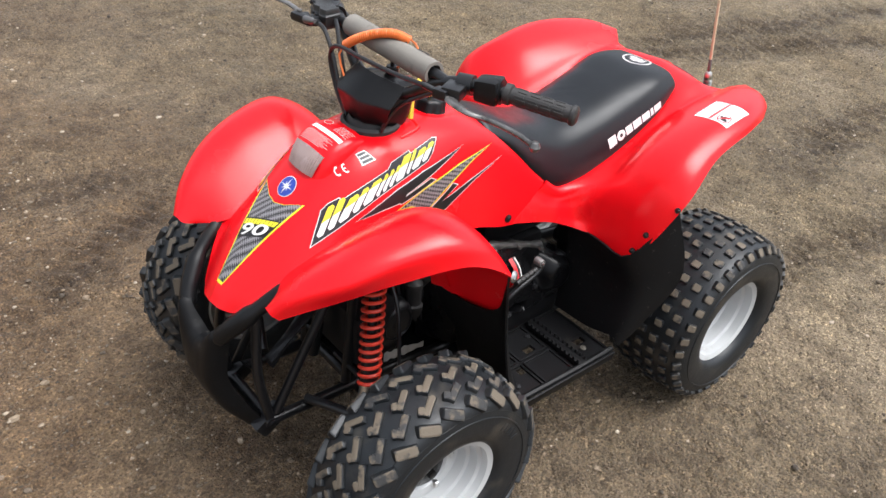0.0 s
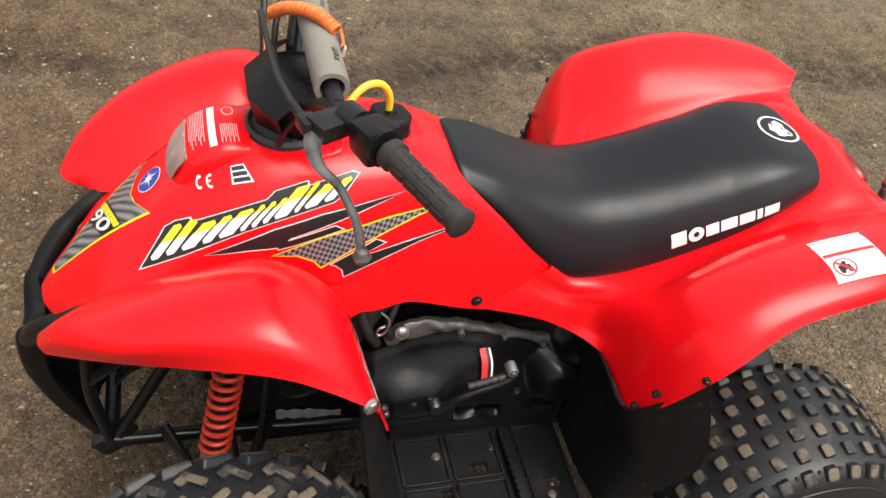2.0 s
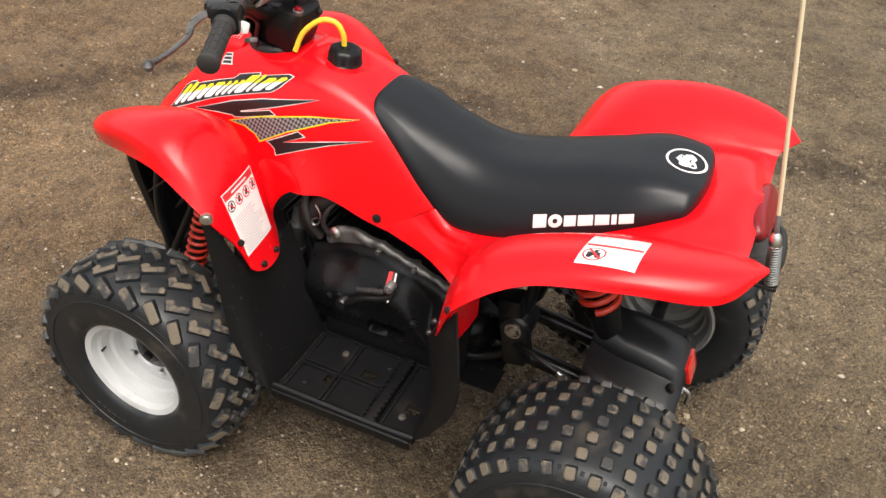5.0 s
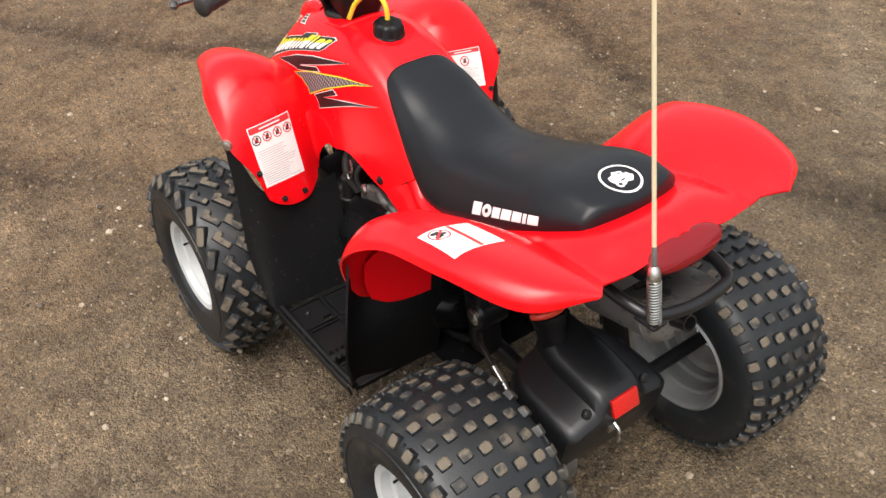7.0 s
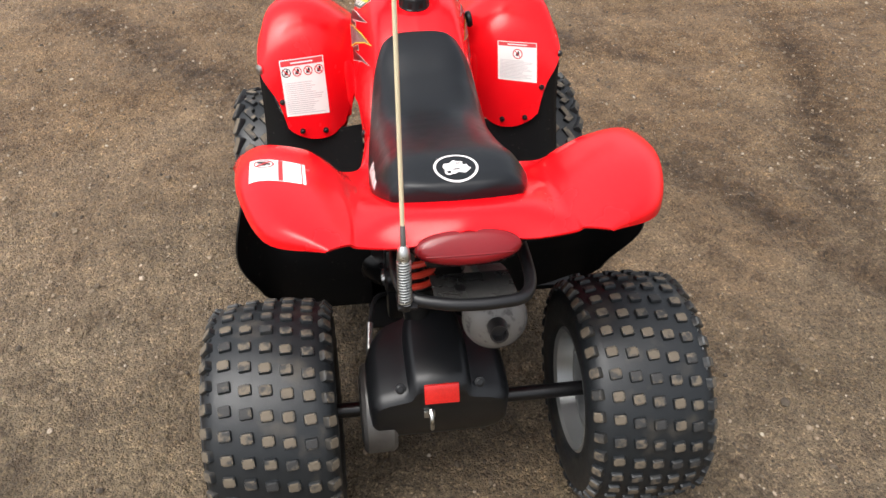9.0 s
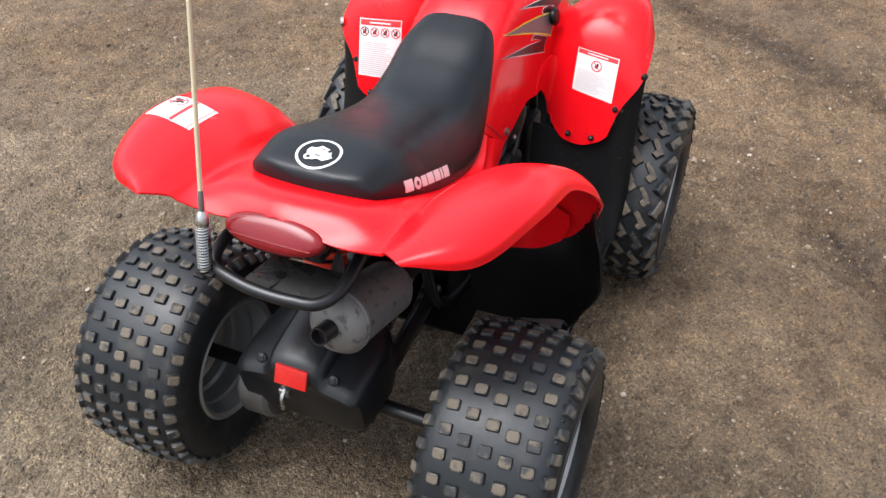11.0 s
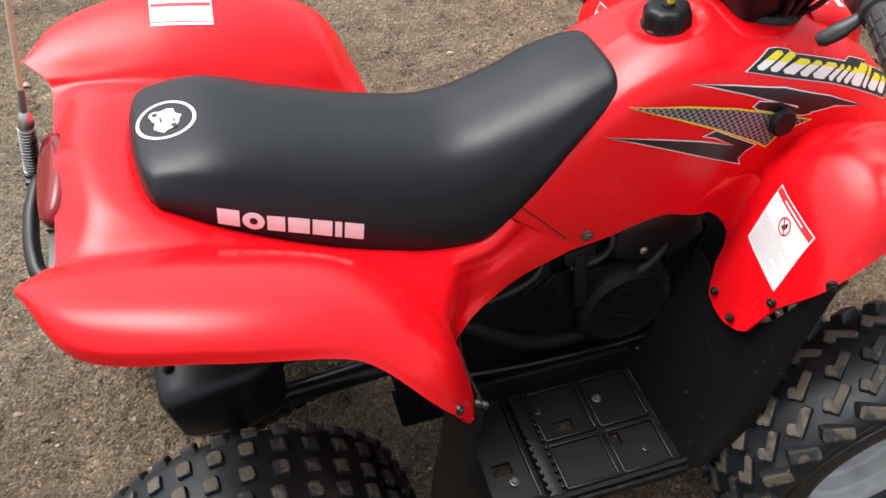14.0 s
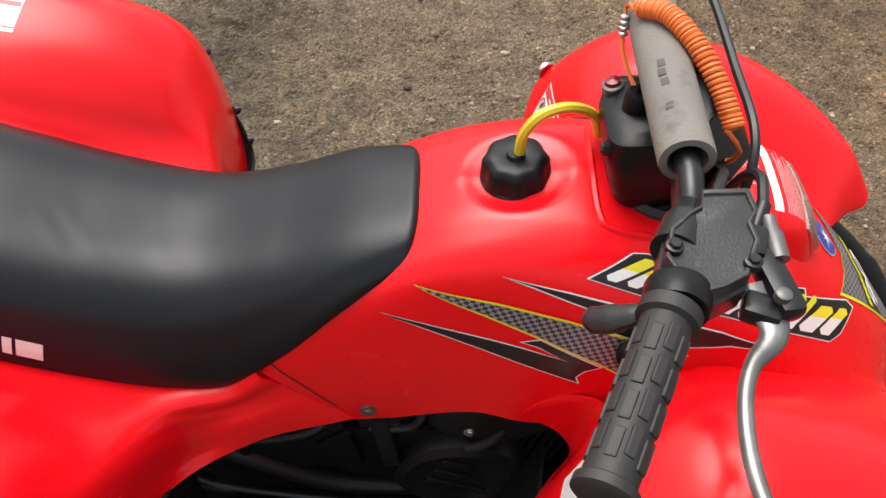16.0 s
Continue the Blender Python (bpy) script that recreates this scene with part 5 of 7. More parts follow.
for sd in (1, -1):
    shock("shock_absorber", (0.448, 0.140 * sd, 0.545), (0.494, 0.195 * sd, 0.318), 0.0205, 0.0040, 13, "front shock absorber with orange-red spring")

# ---- engine ----
CASE = material("greasy_cast_aluminium", (0.15, 0.145, 0.137), 0.34, 0.4, scale=30, dark=(0.06, 0.058, 0.054), dirt=(0.012, 0.0115, 0.011), dirt_at=0.55, dirt_scale=18, bump=0.2, bump_scale=220)


def dome(outline, y0, steps, sd, n=56):
    """A rounded cover from a closed outline in x and z; steps are (scale, y)."""
    pts = spline([(x, 0, z) for x, z in outline + outline[:1]], n + 1)[:-1]
    c = sum(pts, Vector()) / n
    rows = []
    for k, y in steps:
        rows.append([Vector((c.x + (p.x - c.x) * k, y * sd, c.z + (p.z - c.z) * k)) for p in pts])
    bm = grid(rows, 0, True)
    bmesh.ops.holes_fill(bm, edges=[e for e in bm.edges if e.is_boundary], sides=0)
    bmesh.ops.recalc_face_normals(bm, faces=bm.faces[:])
    return bm


def ramp_on(keys, x):
    """Straight interpolation through (x, value) keys in falling x."""
    for (xa, a), (xb, b) in zip(keys, keys[1:]):
        if x >= xb:
            return a + (b - a) * min(1.0, max(0.0, (xa - x) / (xa - xb)))
    return keys[-1][1]


def drive_cover():
    """The belt cover: a flat upper deck, a shoulder that rolls over to the belly, a swell at the rear and a slot below."""
    top = [(0.268, 0.400), (0.236, 0.416), (0.205, 0.424), (0.165, 0.440), (0.098, 0.444), (0.0, 0.416), (-0.065, 0.386), (-0.125, 0.366), (-0.165, 0.330)]
    low = [(0.268, 0.262), (0.22, 0.250), (0.0, 0.248), (-0.09, 0.252), (-0.165, 0.285)]
    ridge = [(0.268, 0.392), (0.205, 0.402), (0.172, 0.398), (0.145, 0.412), (0.065, 0.416), (0.030, 0.404), (0.005, 0.380), (-0.030, 0.335), (-0.065, 0.290), (-0.165, 0.26)]
    nx, nz, rows = 110, 44, []
    for i in range(nx + 1):
        x = 0.268 - 0.433 * i / nx
        zt, zl, zr = (sum(ramp_on(keys, x + 0.004 * d) for d in range(-4, 5)) / 9 for keys in (top, low, ridge))
        ends = ease((0.268 - x) / 0.028) * ease((x + 0.165) / 0.030)
        row = [Vector((x, 0.055, zt))]
        for j in range(nz + 1):
            z = zt + (zl - zt) * j / nz
            y = 0.104 + 0.006 * ease((zt - z) / 0.012)
            y += 0.040 * ease((zr - z) / 0.075 + 0.30)
            y += 0.046 * ease(1.65 - 1.45 * math.hypot((x + 0.088) / 0.060, (z - 0.335) / 0.062)) * (1 - 0.5 * ease((zr - z) / 0.075 + 0.30))
            y += 0.014 * ease(1.5 - 1.3 * math.hypot((x - 0.175) / 0.075, (z - 0.340) / 0.050))
            y -= 0.030 * ease((0.004 + 0.040 - abs(x - 0.058)) / 0.010) * ease((0.016 - abs(z - 0.292)) / 0.006)
            tuck = ease((z - zl) / 0.030)
            row.append(Vector((x, 0.060 + (y - 0.060) * ends * (0.35 + 0.65 * tuck), z)))
        row.append(Vector((x, 0.055, zl)))
        rows.append(row)
    return grid(rows, 0.0035)


cover = part("drive_cover", drive_cover(), GLOSSY, quad, "black moulded drive belt cover")
for x, y, z in ((0.178, 0.166, 0.346), (0.153, 0.168, 0.358), (-0.004, 0.156, 0.335), (-0.058, 0.113, 0.380)):
    bolt("bolt", (x, y, z), (0, 1, 0), cover, 0.006, STEEL)
kick = bmesh.new()
tube(kick, [(0.143, 0.172, 0.347), (0.128, 0.180, 0.357), (0.110, 0.186, 0.377), (0.085, 0.188, 0.393), (0.055, 0.188, 0.404), (0.030, 0.188, 0.418), (0.027, 0.186, 0.430)], 0.0062, 30, 10)
lathe(kick, [(0.013, -0.022), (0.013, 0.006), (0.010, 0.010), (0.0003, 0.010)], axis_y(0.144, 0.174, 0.346), 16)
kicker = part("kick_starter", kick, STEEL, quad, "folded kick starter lever")
gr = bmesh.new()
for k in range(5):
    a, b = Vector((0.100 - 0.0118 * k, 0.189, 0.4085 + 0.0032 * k)), Vector((0.0902 - 0.0118 * k, 0.1885, 0.4112 + 0.0032 * k))
    tube(gr, [a, b], 0.0062, 2, 10, straight=True)
tube(gr, [(0.098, 0.189, 0.409), (0.040, 0.188, 0.425)], 0.0048, 2, 10, straight=True)
part("pedal_rubber", gr, RUBBERG, kicker)
piv = bmesh.new()
lathe(piv, [(0.0095, -0.010), (0.0095, 0.008), (0.008, 0.010), (0.004, 0.010), (0.0035, 0.013), (0.0003, 0.013)], axis_y(0.033, 0.186, 0.438), 16)
part("pedal_pivot", piv, ALLOY, kicker, "dull metal pedal pivot")
tag = bmesh.new()
rows = loft([[(0.066, 0.124, 0.420), (0.064, 0.143, 0.402), (0.066, 0.161, 0.374)], [(0.055, 0.124, 0.422), (0.052, 0.143, 0.403), (0.055, 0.161, 0.375)]], 8, 3)
tagob = part("warning_tag", grid(rows, 0.0015), REDD, cover, "red and white warning tag")
st = bmesh.new()
rows = loft([[(0.0515, 0.1255, 0.422), (0.0485, 0.1445, 0.403), (0.0515, 0.1622, 0.375)], [(0.0485, 0.1255, 0.4215), (0.0455, 0.1445, 0.4025), (0.0485, 0.1622, 0.3745)]], 8, 3)
part("tag_edge", grid(rows, 0.001), WHITE, tagob)
st = bmesh.new()
rows = loft([[(0.0565, 0.1255, 0.4215), (0.0535, 0.1445, 0.4025), (0.0565, 0.1622, 0.3745)], [(0.0520, 0.1255, 0.422), (0.0490, 0.1445, 0.403), (0.0520, 0.1622, 0.375)]], 8, 3)
part("tag_text", grid(rows, 0.001), BLACKD, tagob)

core = bmesh.new()
box(core, (0.33, 0.16, 0.16), pose(0.07, 0.0, 0.34), 0.02)
part("crankcase", core, ENGINE, quad, "dirty dark cast crankcase")
strip = bmesh.new()
rows = loft([
    [(0.222, 0.090, 0.441), (0.178, 0.091, 0.472), (0.10, 0.091, 0.462), (0.011, 0.091, 0.433), (-0.07, 0.089, 0.402)],
    [(0.222, 0.098, 0.440), (0.178, 0.100, 0.471), (0.10, 0.100, 0.461), (0.011, 0.100, 0.432), (-0.07, 0.098, 0.401)],
    [(0.216, 0.105, 0.428), (0.173, 0.106, 0.458), (0.10, 0.106, 0.453), (0.008, 0.106, 0.424), (-0.07, 0.104, 0.392)],
    [(0.206, 0.102, 0.408), (0.165, 0.103, 0.438), (0.098, 0.103, 0.442), (0.0, 0.103, 0.413), (-0.07, 0.101, 0.380)]], 60, 14)
for k, row in enumerate(rows):
    for p in row:
        p.z += 0.006 * noise.noise(Vector((p.x * 38, p.y * 30, 2.0)))
        p.y += 0.004 * noise.noise(Vector((p.x * 60, p.z * 60, 5.0)))
strip = grid(rows, 0.006)
rail = part("case_rim", strip, CASE, quad, "dull dirty aluminium case rim")
for x, z, r in ((0.098, 0.447, 0.0062), (0.020, 0.428, 0.005), (-0.055, 0.396, 0.0055)):
    lug = bmesh.new()
    lathe(lug, [(r, -0.022), (r, 0.006), (r * 0.75, 0.009), (r * 0.5, 0.009), (r * 0.5, 0.005), (0.0003, 0.005)], axis_y(x, 0.106, z), 14)
    box(lug, (r * 3.2, 0.020, r * 1.6), pose(x + r, 0.090, z + r * 0.5, 0, 14, 0), 0.003)
    part("lug", lug, CASE, rail)
for keys, r in (([(0.268, 0.088, 0.530), (0.262, 0.108, 0.500), (0.250, 0.112, 0.465), (0.235, 0.100, 0.430)], 0.009), ([(0.20, 0.085, 0.520), (0.215, 0.104, 0.500), (0.222, 0.108, 0.470), (0.210, 0.100, 0.440)], 0.006), ([(0.24, -0.082, 0.505), (0.245, -0.102, 0.470), (0.225, -0.108, 0.430), (0.19, -0.104, 0.405)], 0.007), ([(0.14, -0.080, 0.515), (0.150, -0.104, 0.495), (0.135, -0.108, 0.465), (0.09, -0.104, 0.452)], 0.005), ([(0.05, -0.09, 0.49), (0.03, -0.112, 0.462), (-0.02, -0.116, 0.440), (-0.08, -0.112, 0.425)], 0.005)):
    hz = bmesh.new()
    tube(hz, keys, r, 22, 10)
    part("hose", hz, RUBBERG, quad)
bolt("engine_bolt", (0.196, 0.108, 0.458), (0, 1, 0.3), quad, 0.0085, CHROME, "bright zinc engine mount bolt")
intake = bmesh.new()
tube(intake, [(0.27, 0.05, 0.40), (0.265, 0.085, 0.455), (0.24, 0.085, 0.505), (0.18, 0.06, 0.53)], 0.022, 20, 14)
part("intake_duct", intake, RUBBERG, quad)
clip = bmesh.new()
tube(clip, [(0.235, 0.113, 0.515), (0.222, 0.118, 0.500), (0.226, 0.120, 0.478), (0.238, 0.120, 0.470), (0.240, 0.120, 0.482), (0.228, 0.119, 0.490)], 0.0022, 24, 6)
part("wire_clip", clip, CHROME, quad)
airbox = bmesh.new()
box(airbox, (0.22, 0.13, 0.13), pose(-0.02, 0.0, 0.485), 0.02)
part("air_box", airbox, PLASTIC, quad)
head = bmesh.new()
box(head, (0.12, 0.10, 0.10), pose(0.28, 0.0, 0.37), 0.01)
cylinder = part("cylinder", head, ENGINE, quad, "finned black engine cylinder")
for k in range(9):
    fin = bmesh.new()
    box(fin, (0.008, 0.15 - 0.004 * abs(k - 4), 0.135), pose(0.335 - 0.014 * k, 0.0, 0.37, 0, 12, 0), 0.002)
    part("fin", fin, ENGINE, cylinder)
plug = bmesh.new()
lathe(plug, [(0.010, -0.02), (0.019, 0.0), (0.020, 0.012), (0.0165, 0.016), (0.0165, 0.050), (0.0195, 0.054), (0.0195, 0.066), (0.013, 0.074), (0.009, 0.11)], aim((0.304, 0.090, 0.362), (0.300, 0.078, 0.460)), 24)
part("intake_stub", plug, RUBBERG, quad)
part("starter_cover", dome([(0.395, 0.352), (0.372, 0.392), (0.330, 0.396), (0.308, 0.362), (0.318, 0.318), (0.358, 0.302), (0.388, 0.318)], 0, [(1.08, 0.060), (1.02, 0.088), (0.94, 0.097), (0.78, 0.102), (0.70, 0.099), (0.3, 0.100)], 1, 40), ENGINE, quad, "round black casting behind the shock absorber")
boxf = bmesh.new()
box(boxf, (0.12, 0.20, 0.13), pose(0.40, 0.0, 0.34), 0.02)
part("front_case", boxf, ENGINE, quad)
sk = bmesh.new()
box(sk, (0.62, 0.20, 0.008), pose(0.14, 0.0, 0.205), 0.003)
part("skid_plate", sk, FLAP, quad)
scr = bmesh.new()
rows = [[Vector((0.392 - 0.108 * k / 12, 0.109, 0.282 - 0.013 * k / 12 + s * (0.011 + 0.003 * math.sin(k * 2.3)) * (1 - 0.4 * (k > 8)))) for s in (-1, 0, 1)] for k in range(13)]
part("foil_label", grid(rows, 0.001), FOIL, quad, "torn silver foil label")

# right side of the engine
part("fan_housing", dome([(0.285, 0.335), (0.260, 0.400), (0.200, 0.425), (0.140, 0.400), (0.115, 0.335), (0.140, 0.275), (0.200, 0.250), (0.260, 0.275)], 0, [(1.0, 0.05), (1.0, 0.098), (0.95, 0.110), (0.80, 0.116), (0.72, 0.112), (0.3, 0.112)], -1), ENGINE, quad, "round black fan housing")
blade = bmesh.new()
for k in range(3):
    box(blade, (0.085 - 0.02 * k, 0.006, 0.010), pose(0.195, -0.114, 0.322 + 0.030 * k, 0, 24, 0), 0.003)
part("fan_grille", blade, STEEL, quad)
part("carburettor", dome([(0.315, 0.465), (0.295, 0.512), (0.235, 0.532), (0.165, 0.515), (0.150, 0.460), (0.190, 0.432), (0.265, 0.425)], 0, [(1.0, 0.04), (1.0, 0.086), (0.94, 0.098), (0.82, 0.105), (0.6, 0.109), (0.3, 0.110)], -1, 44), ENGINE, quad)
bolt("engine_bolt", (0.118, -0.105, 0.475), (0, -1, 0.3), quad, 0.0055, DULLBOLT)
bolt("engine_bolt", (0.205, -0.110, 0.462), (0, -1, 0.2), quad, 0.005, CHROME, "bright zinc bolt")
hose = bmesh.new()
pts = spline([(0.255, -0.085, 0.515), (0.21, -0.10, 0.53), (0.16, -0.10, 0.525), (0.12, -0.095, 0.51)], 60)
tube(hose, pts, 0.009, 60, 12, straight=True, radii=[0.010, 0.0082] * 30)
part("corrugated_hose", hose, RUBBERG, quad)
for k in range(7):
    lou = bmesh.new()
    box(lou, (0.012, 0.006, 0.055), pose(-0.095 + 0.024 * k, -0.108 - 0.003 * math.sin(k), 0.395 + 0.006 * k, 0, 42, 0), 0.002)
    part("louvre", lou, PLASTIC, quad)
hs = bmesh.new()
box(hs, (0.20, 0.012, 0.13), pose(-0.03, -0.100, 0.40, 0, -12, 0), 0.005)
part("side_shield", hs, PLASTIC, quad)
post = bmesh.new()
box(post, (0.022, 0.014, 0.12), pose(0.108, -0.106, 0.425, 0, -8, 0), 0.005)
box(post, (0.050, 0.012, 0.030), pose(0.100, -0.104, 0.480, 0, -12, 0), 0.005)
part("engine_bracket", post, ENGINE, quad)
low_shield = bmesh.new()
box(low_shield, (0.36, 0.010, 0.22), pose(0.06, -0.088, 0.315), 0.004)
part("inner_shield", low_shield, FLAP, quad)
for sd in (1, -1):
    sill = bmesh.new()
    box(sill, (0.42, 0.068, 0.005), pose(0.03, 0.112 * sd, 0.216), 0.002)
    part("sill_plate", sill, FLAP, quad)

# ---- rear end ----
ax = bmesh.new()
tube(ax, [(REAR_X, 0.34, HUB_Z), (REAR_X, -0.34, HUB_Z)], 0.0145, 2, 18, straight=True)
part("rear_axle", ax, STEEL, quad)
for sd in (1, -1):
    sa = bmesh.new()
    tube(sa, [(-0.13, 0.062 * sd, 0.275), (-0.26, 0.062 * sd, 0.262), (-0.41, 0.058 * sd, 0.240)], 0.018, 12, 10)
    part("swing_arm", sa, STEEL, quad)
bolt("pivot_bolt", (-0.195, 0.115, 0.365), (0, 1, 0), quad, 0.013, CHROME, "bright swing arm pivot bolt")
pv = bmesh.new()
lathe(pv, [(0.032, 0.05), (0.032, 0.108), (0.026, 0.113)], axis_y(-0.195, 0.0, 0.365), 24)
box(pv, (0.05, 0.05, 0.16), pose(-0.19, 0.085, 0.35, 0, 10, 0), 0.01)
part("pivot_plate", pv, STEEL, quad)


AXLE = material("satin_black_moulding", (0.0075, 0.0082, 0.0095), 0.34, spec=0.40, scale=18, dirt=(0.030, 0.028, 0.026), dirt_at=0.68, bump=0.06, bump_scale=300)


def axle_cover():
    """The black moulded cover over the rear axle carrier: a boxy shell with a raised rib in the middle."""
    half = [(0.0, 0.400), (0.040, 0.398), (0.050, 0.390), (0.058, 0.366), (0.070, 0.360), (0.105, 0.350), (0.122, 0.340), (0.130, 0.322), (0.130, 0.250), (0.122, 0.228), (0.098, 0.208), (0.0, 0.206)]
    rows = []
    for x, kw, drop, lift in ((-0.340, 0.80, -0.020, 0.012), (-0.365, 0.93, -0.014, 0.006), (-0.40, 1.0, -0.004, 0.0), (-0.455, 1.0, 0.006, 0.0), (-0.498, 0.985, 0.018, 0.004), (-0.514, 0.955, 0.030, 0.012), (-0.521, 0.88, 0.044, 0.024)):
        run = []
        for y, z in half:
            top = max(0.0, (z - 0.30) / 0.10)
            run.append(Vector((x - 0.022 * max(0.0, 0.34 - z) / 0.13 * (x < -0.45) * -1.0, y * kw, z - drop * top + lift * max(0.0, (0.26 - z) / 0.06))))
        rows.append([Vector((p.x, 0.037 + p.y, p.z)) for p in run] + [Vector((p.x, 0.037 - p.y, p.z)) for p in reversed(run[1:-1])])
    bm = grid(rows, 0, True)
    bmesh.ops.holes_fill(bm, edges=[e for e in bm.edges if e.is_boundary], sides=0)
    bmesh.ops.recalc_face_normals(bm, faces=bm.faces[:])
    return part("axle_cover", bm, AXLE, quad, "black moulded axle cover with red reflector")


cover2 = axle_cover()
rf = bmesh.new()
box(rf, (0.008, 0.062, 0.036), pose(-0.5225, 0.036, 0.352, 0, 20, 0), 0.0015)
part("reflector", rf, REFLEX, cover2, "rectangular red reflector")
for y in (-0.035, 0.108):
    bolt("bolt", (-0.503, y, 0.352), (-1, 0, 0.6), cover2, 0.007, STEEL)
hook = bmesh.new()
tube(hook, [(-0.520, 0.055, 0.310), (-0.534, 0.055, 0.300), (-0.534, 0.055, 0.275)], 0.004, 8, 8)
box(hook, (0.006, 0.020, 0.016), pose(-0.520, 0.058, 0.300), 0.002)
part("hitch_pin", hook, CHROME, cover2, "small metal pin under the reflector")
sprk = bmesh.new()
lathe(sprk, [(0.060, -0.004), (0.060, 0.004), (0.03, 0.006)], axis_y(REAR_X, -0.052, HUB_Z), 36)
part("sprocket", sprk, STEEL, quad)
brk = bmesh.new()
lathe(brk, [(0.078, -0.045), (0.085, -0.038), (0.086, 0.010), (0.080, 0.018), (0.05, 0.022)], axis_y(REAR_X, 0.160, HUB_Z), 48)
part("rear_brake_drum", brk, ALLOY, quad, "dull aluminium rear brake drum")
br = bmesh.new()
tube(br, [(-0.30, 0.150, 0.335), (-0.345, 0.155, 0.315), (-0.375, 0.158, 0.300)], 0.006, 8, 10)
part("brake_rod", br, CHROME, quad, "bright threaded brake rod")
cable("brake_cable", [(-0.19, 0.10, 0.32), (-0.24, 0.135, 0.345), (-0.30, 0.150, 0.335)], 0.005)


def chain():
    """The drive chain: side plates and rollers, link by link, on both runs."""
    holder = None
    for y0, z0, z1, x0, x1 in ((-0.052, 0.389, 0.300, -0.15, -0.42), (-0.052, 0.300, 0.165, -0.15, -0.42)):
        n = 24
        for k in range(n):
            u = (k + 0.5) / n
            p = Vector((x0 + (x1 - x0) * u, y0, z0 + (z1 - z0) * u))
            bm = bmesh.new()
            tilt = math.degrees(math.atan2(z1 - z0, x0 - x1))
            for dy in (-0.005, 0.005):
                box(bm, (0.0134, 0.0022, 0.0135 if k % 2 else 0.0100), Matrix.Translation(p) @ pose(0, dy * (1 if k % 2 else 0.7), 0, 0, -tilt * -1, 0), 0.0006)
            lathe(bm, [(0.0035, -0.006), (0.0035, 0.006)], Matrix.Translation(p) @ pose(0.006, 0, 0, -90, 0, 0), 8)
            if holder is None:
                holder = part("drive_chain", bm, STEEL, quad, "oily black drive chain")
            else:
                part("chain_link", bm, STEEL if k % 2 else ALLOY, holder)


chain()
rear_shock = shock("shock_absorber", (-0.292, 0.062, 0.575), (-0.344, 0.062, 0.445), 0.034, 0.0064, 6, "rear shock absorber with orange-red spring")
sleeve = bmesh.new()
lathe(sleeve, [(0.012, -0.135), (0.018, -0.130), (0.024, -0.06), (0.031, -0.01), (0.035, 0.0), (0.035, 0.006), (0.02, 0.008)], aim((-0.344, 0.062, 0.445), (-0.292, 0.062, 0.575)), 24)
part("sleeve", sleeve, PLASTIC, rear_shock, "tapered black plastic sleeve")

# exhaust
ex = bmesh.new()
m = aim((-0.526, -0.056, 0.504), (-0.255, -0.074, 0.424))
lathe(ex, [(0.020, -0.004), (0.032, 0.000), (0.046, 0.010), (0.0545, 0.026), (0.0545, 0.030), (0.053, 0.034), (0.049, 0.185), (0.042, 0.200), (0.018, 0.235)], m, 36)
silencer = part("silencer", ex, EXH, quad, "dull spotted steel exhaust silencer")
hole = bmesh.new()
lathe(hole, [(0.0002, -0.018), (0.0120, -0.018), (0.0125, -0.036), (0.0155, -0.036), (0.0160, -0.012), (0.018, 0.004)], m, 24, False)
part("outlet", hole, BLACKD, silencer)
bd = bmesh.new()
lathe(bd, [(0.0540, 0.024), (0.0558, 0.026), (0.0558, 0.032), (0.0535, 0.034)], m, 36, False)
part("seam_band", bd, EXH, silencer)
pipe = bmesh.new()
tube(pipe, [(-0.310, -0.071, 0.440), (-0.20, -0.086, 0.425), (-0.10, -0.105, 0.40), (0.05, -0.10, 0.29), (0.20, -0.08, 0.27), (0.33, -0.04, 0.33)], 0.014, 40, 12)
part("exhaust_pipe", pipe, ENGINE, quad)
hg = bmesh.new()
box(hg, (0.07, 0.012, 0.045), pose(-0.455, -0.030, 0.545, 0, -10, 15), 0.004)
part("exhaust_bracket", hg, ALLOY, silencer)

# tail lamp, grab bar and aerial
PLATE = material("grey_bracket_plate", (0.07, 0.068, 0.066), 0.26, 0.4, scale=30, dirt=(0.03, 0.028, 0.025), dirt_at=0.56)
# the lens is a shallow oval dome in a dark rim, tipped back under the tail
lampm = pose(-0.560, 0.0, 0.6965, 0, -50, 0)


def oval(bm, rows, m, n=48):
    """Rings of (half height, half width, lift) round the lamp's own axis."""
    rings = [[m @ Vector((a * math.cos(2 * math.pi * k / n), b * math.copysign(abs(math.sin(2 * math.pi * k / n)) ** 0.86, math.sin(2 * math.pi * k / n)), c)) for k in range(n)] for a, b, c in rows]
    return grid(rings, 0, True)


tail_lamp = part("tail_lamp", oval(bmesh.new(), [(0.012, 0.060, -0.034), (0.024, 0.076, -0.030), (0.0275, 0.0815, -0.012), (0.0285, 0.0830, -0.002), (0.0275, 0.0815, 0.001)], lampm), LAMPRIM, quad, "long oval dark red tail lamp under the tail")
lens_bm = oval(bmesh.new(), [(0.0272, 0.0812, 0.0), (0.0262, 0.0800, 0.004), (0.0235, 0.0770, 0.0078), (0.018, 0.068, 0.0105), (0.010, 0.045, 0.0120), (0.0012, 0.010, 0.0124)], lampm)
bmesh.ops.holes_fill(lens_bm, edges=[e for e in lens_bm.edges if e.is_boundary and e.calc_length() < 0.004], sides=0)
part("lens", lens_bm, LENSRED, tail_lamp, "glossy red lens")
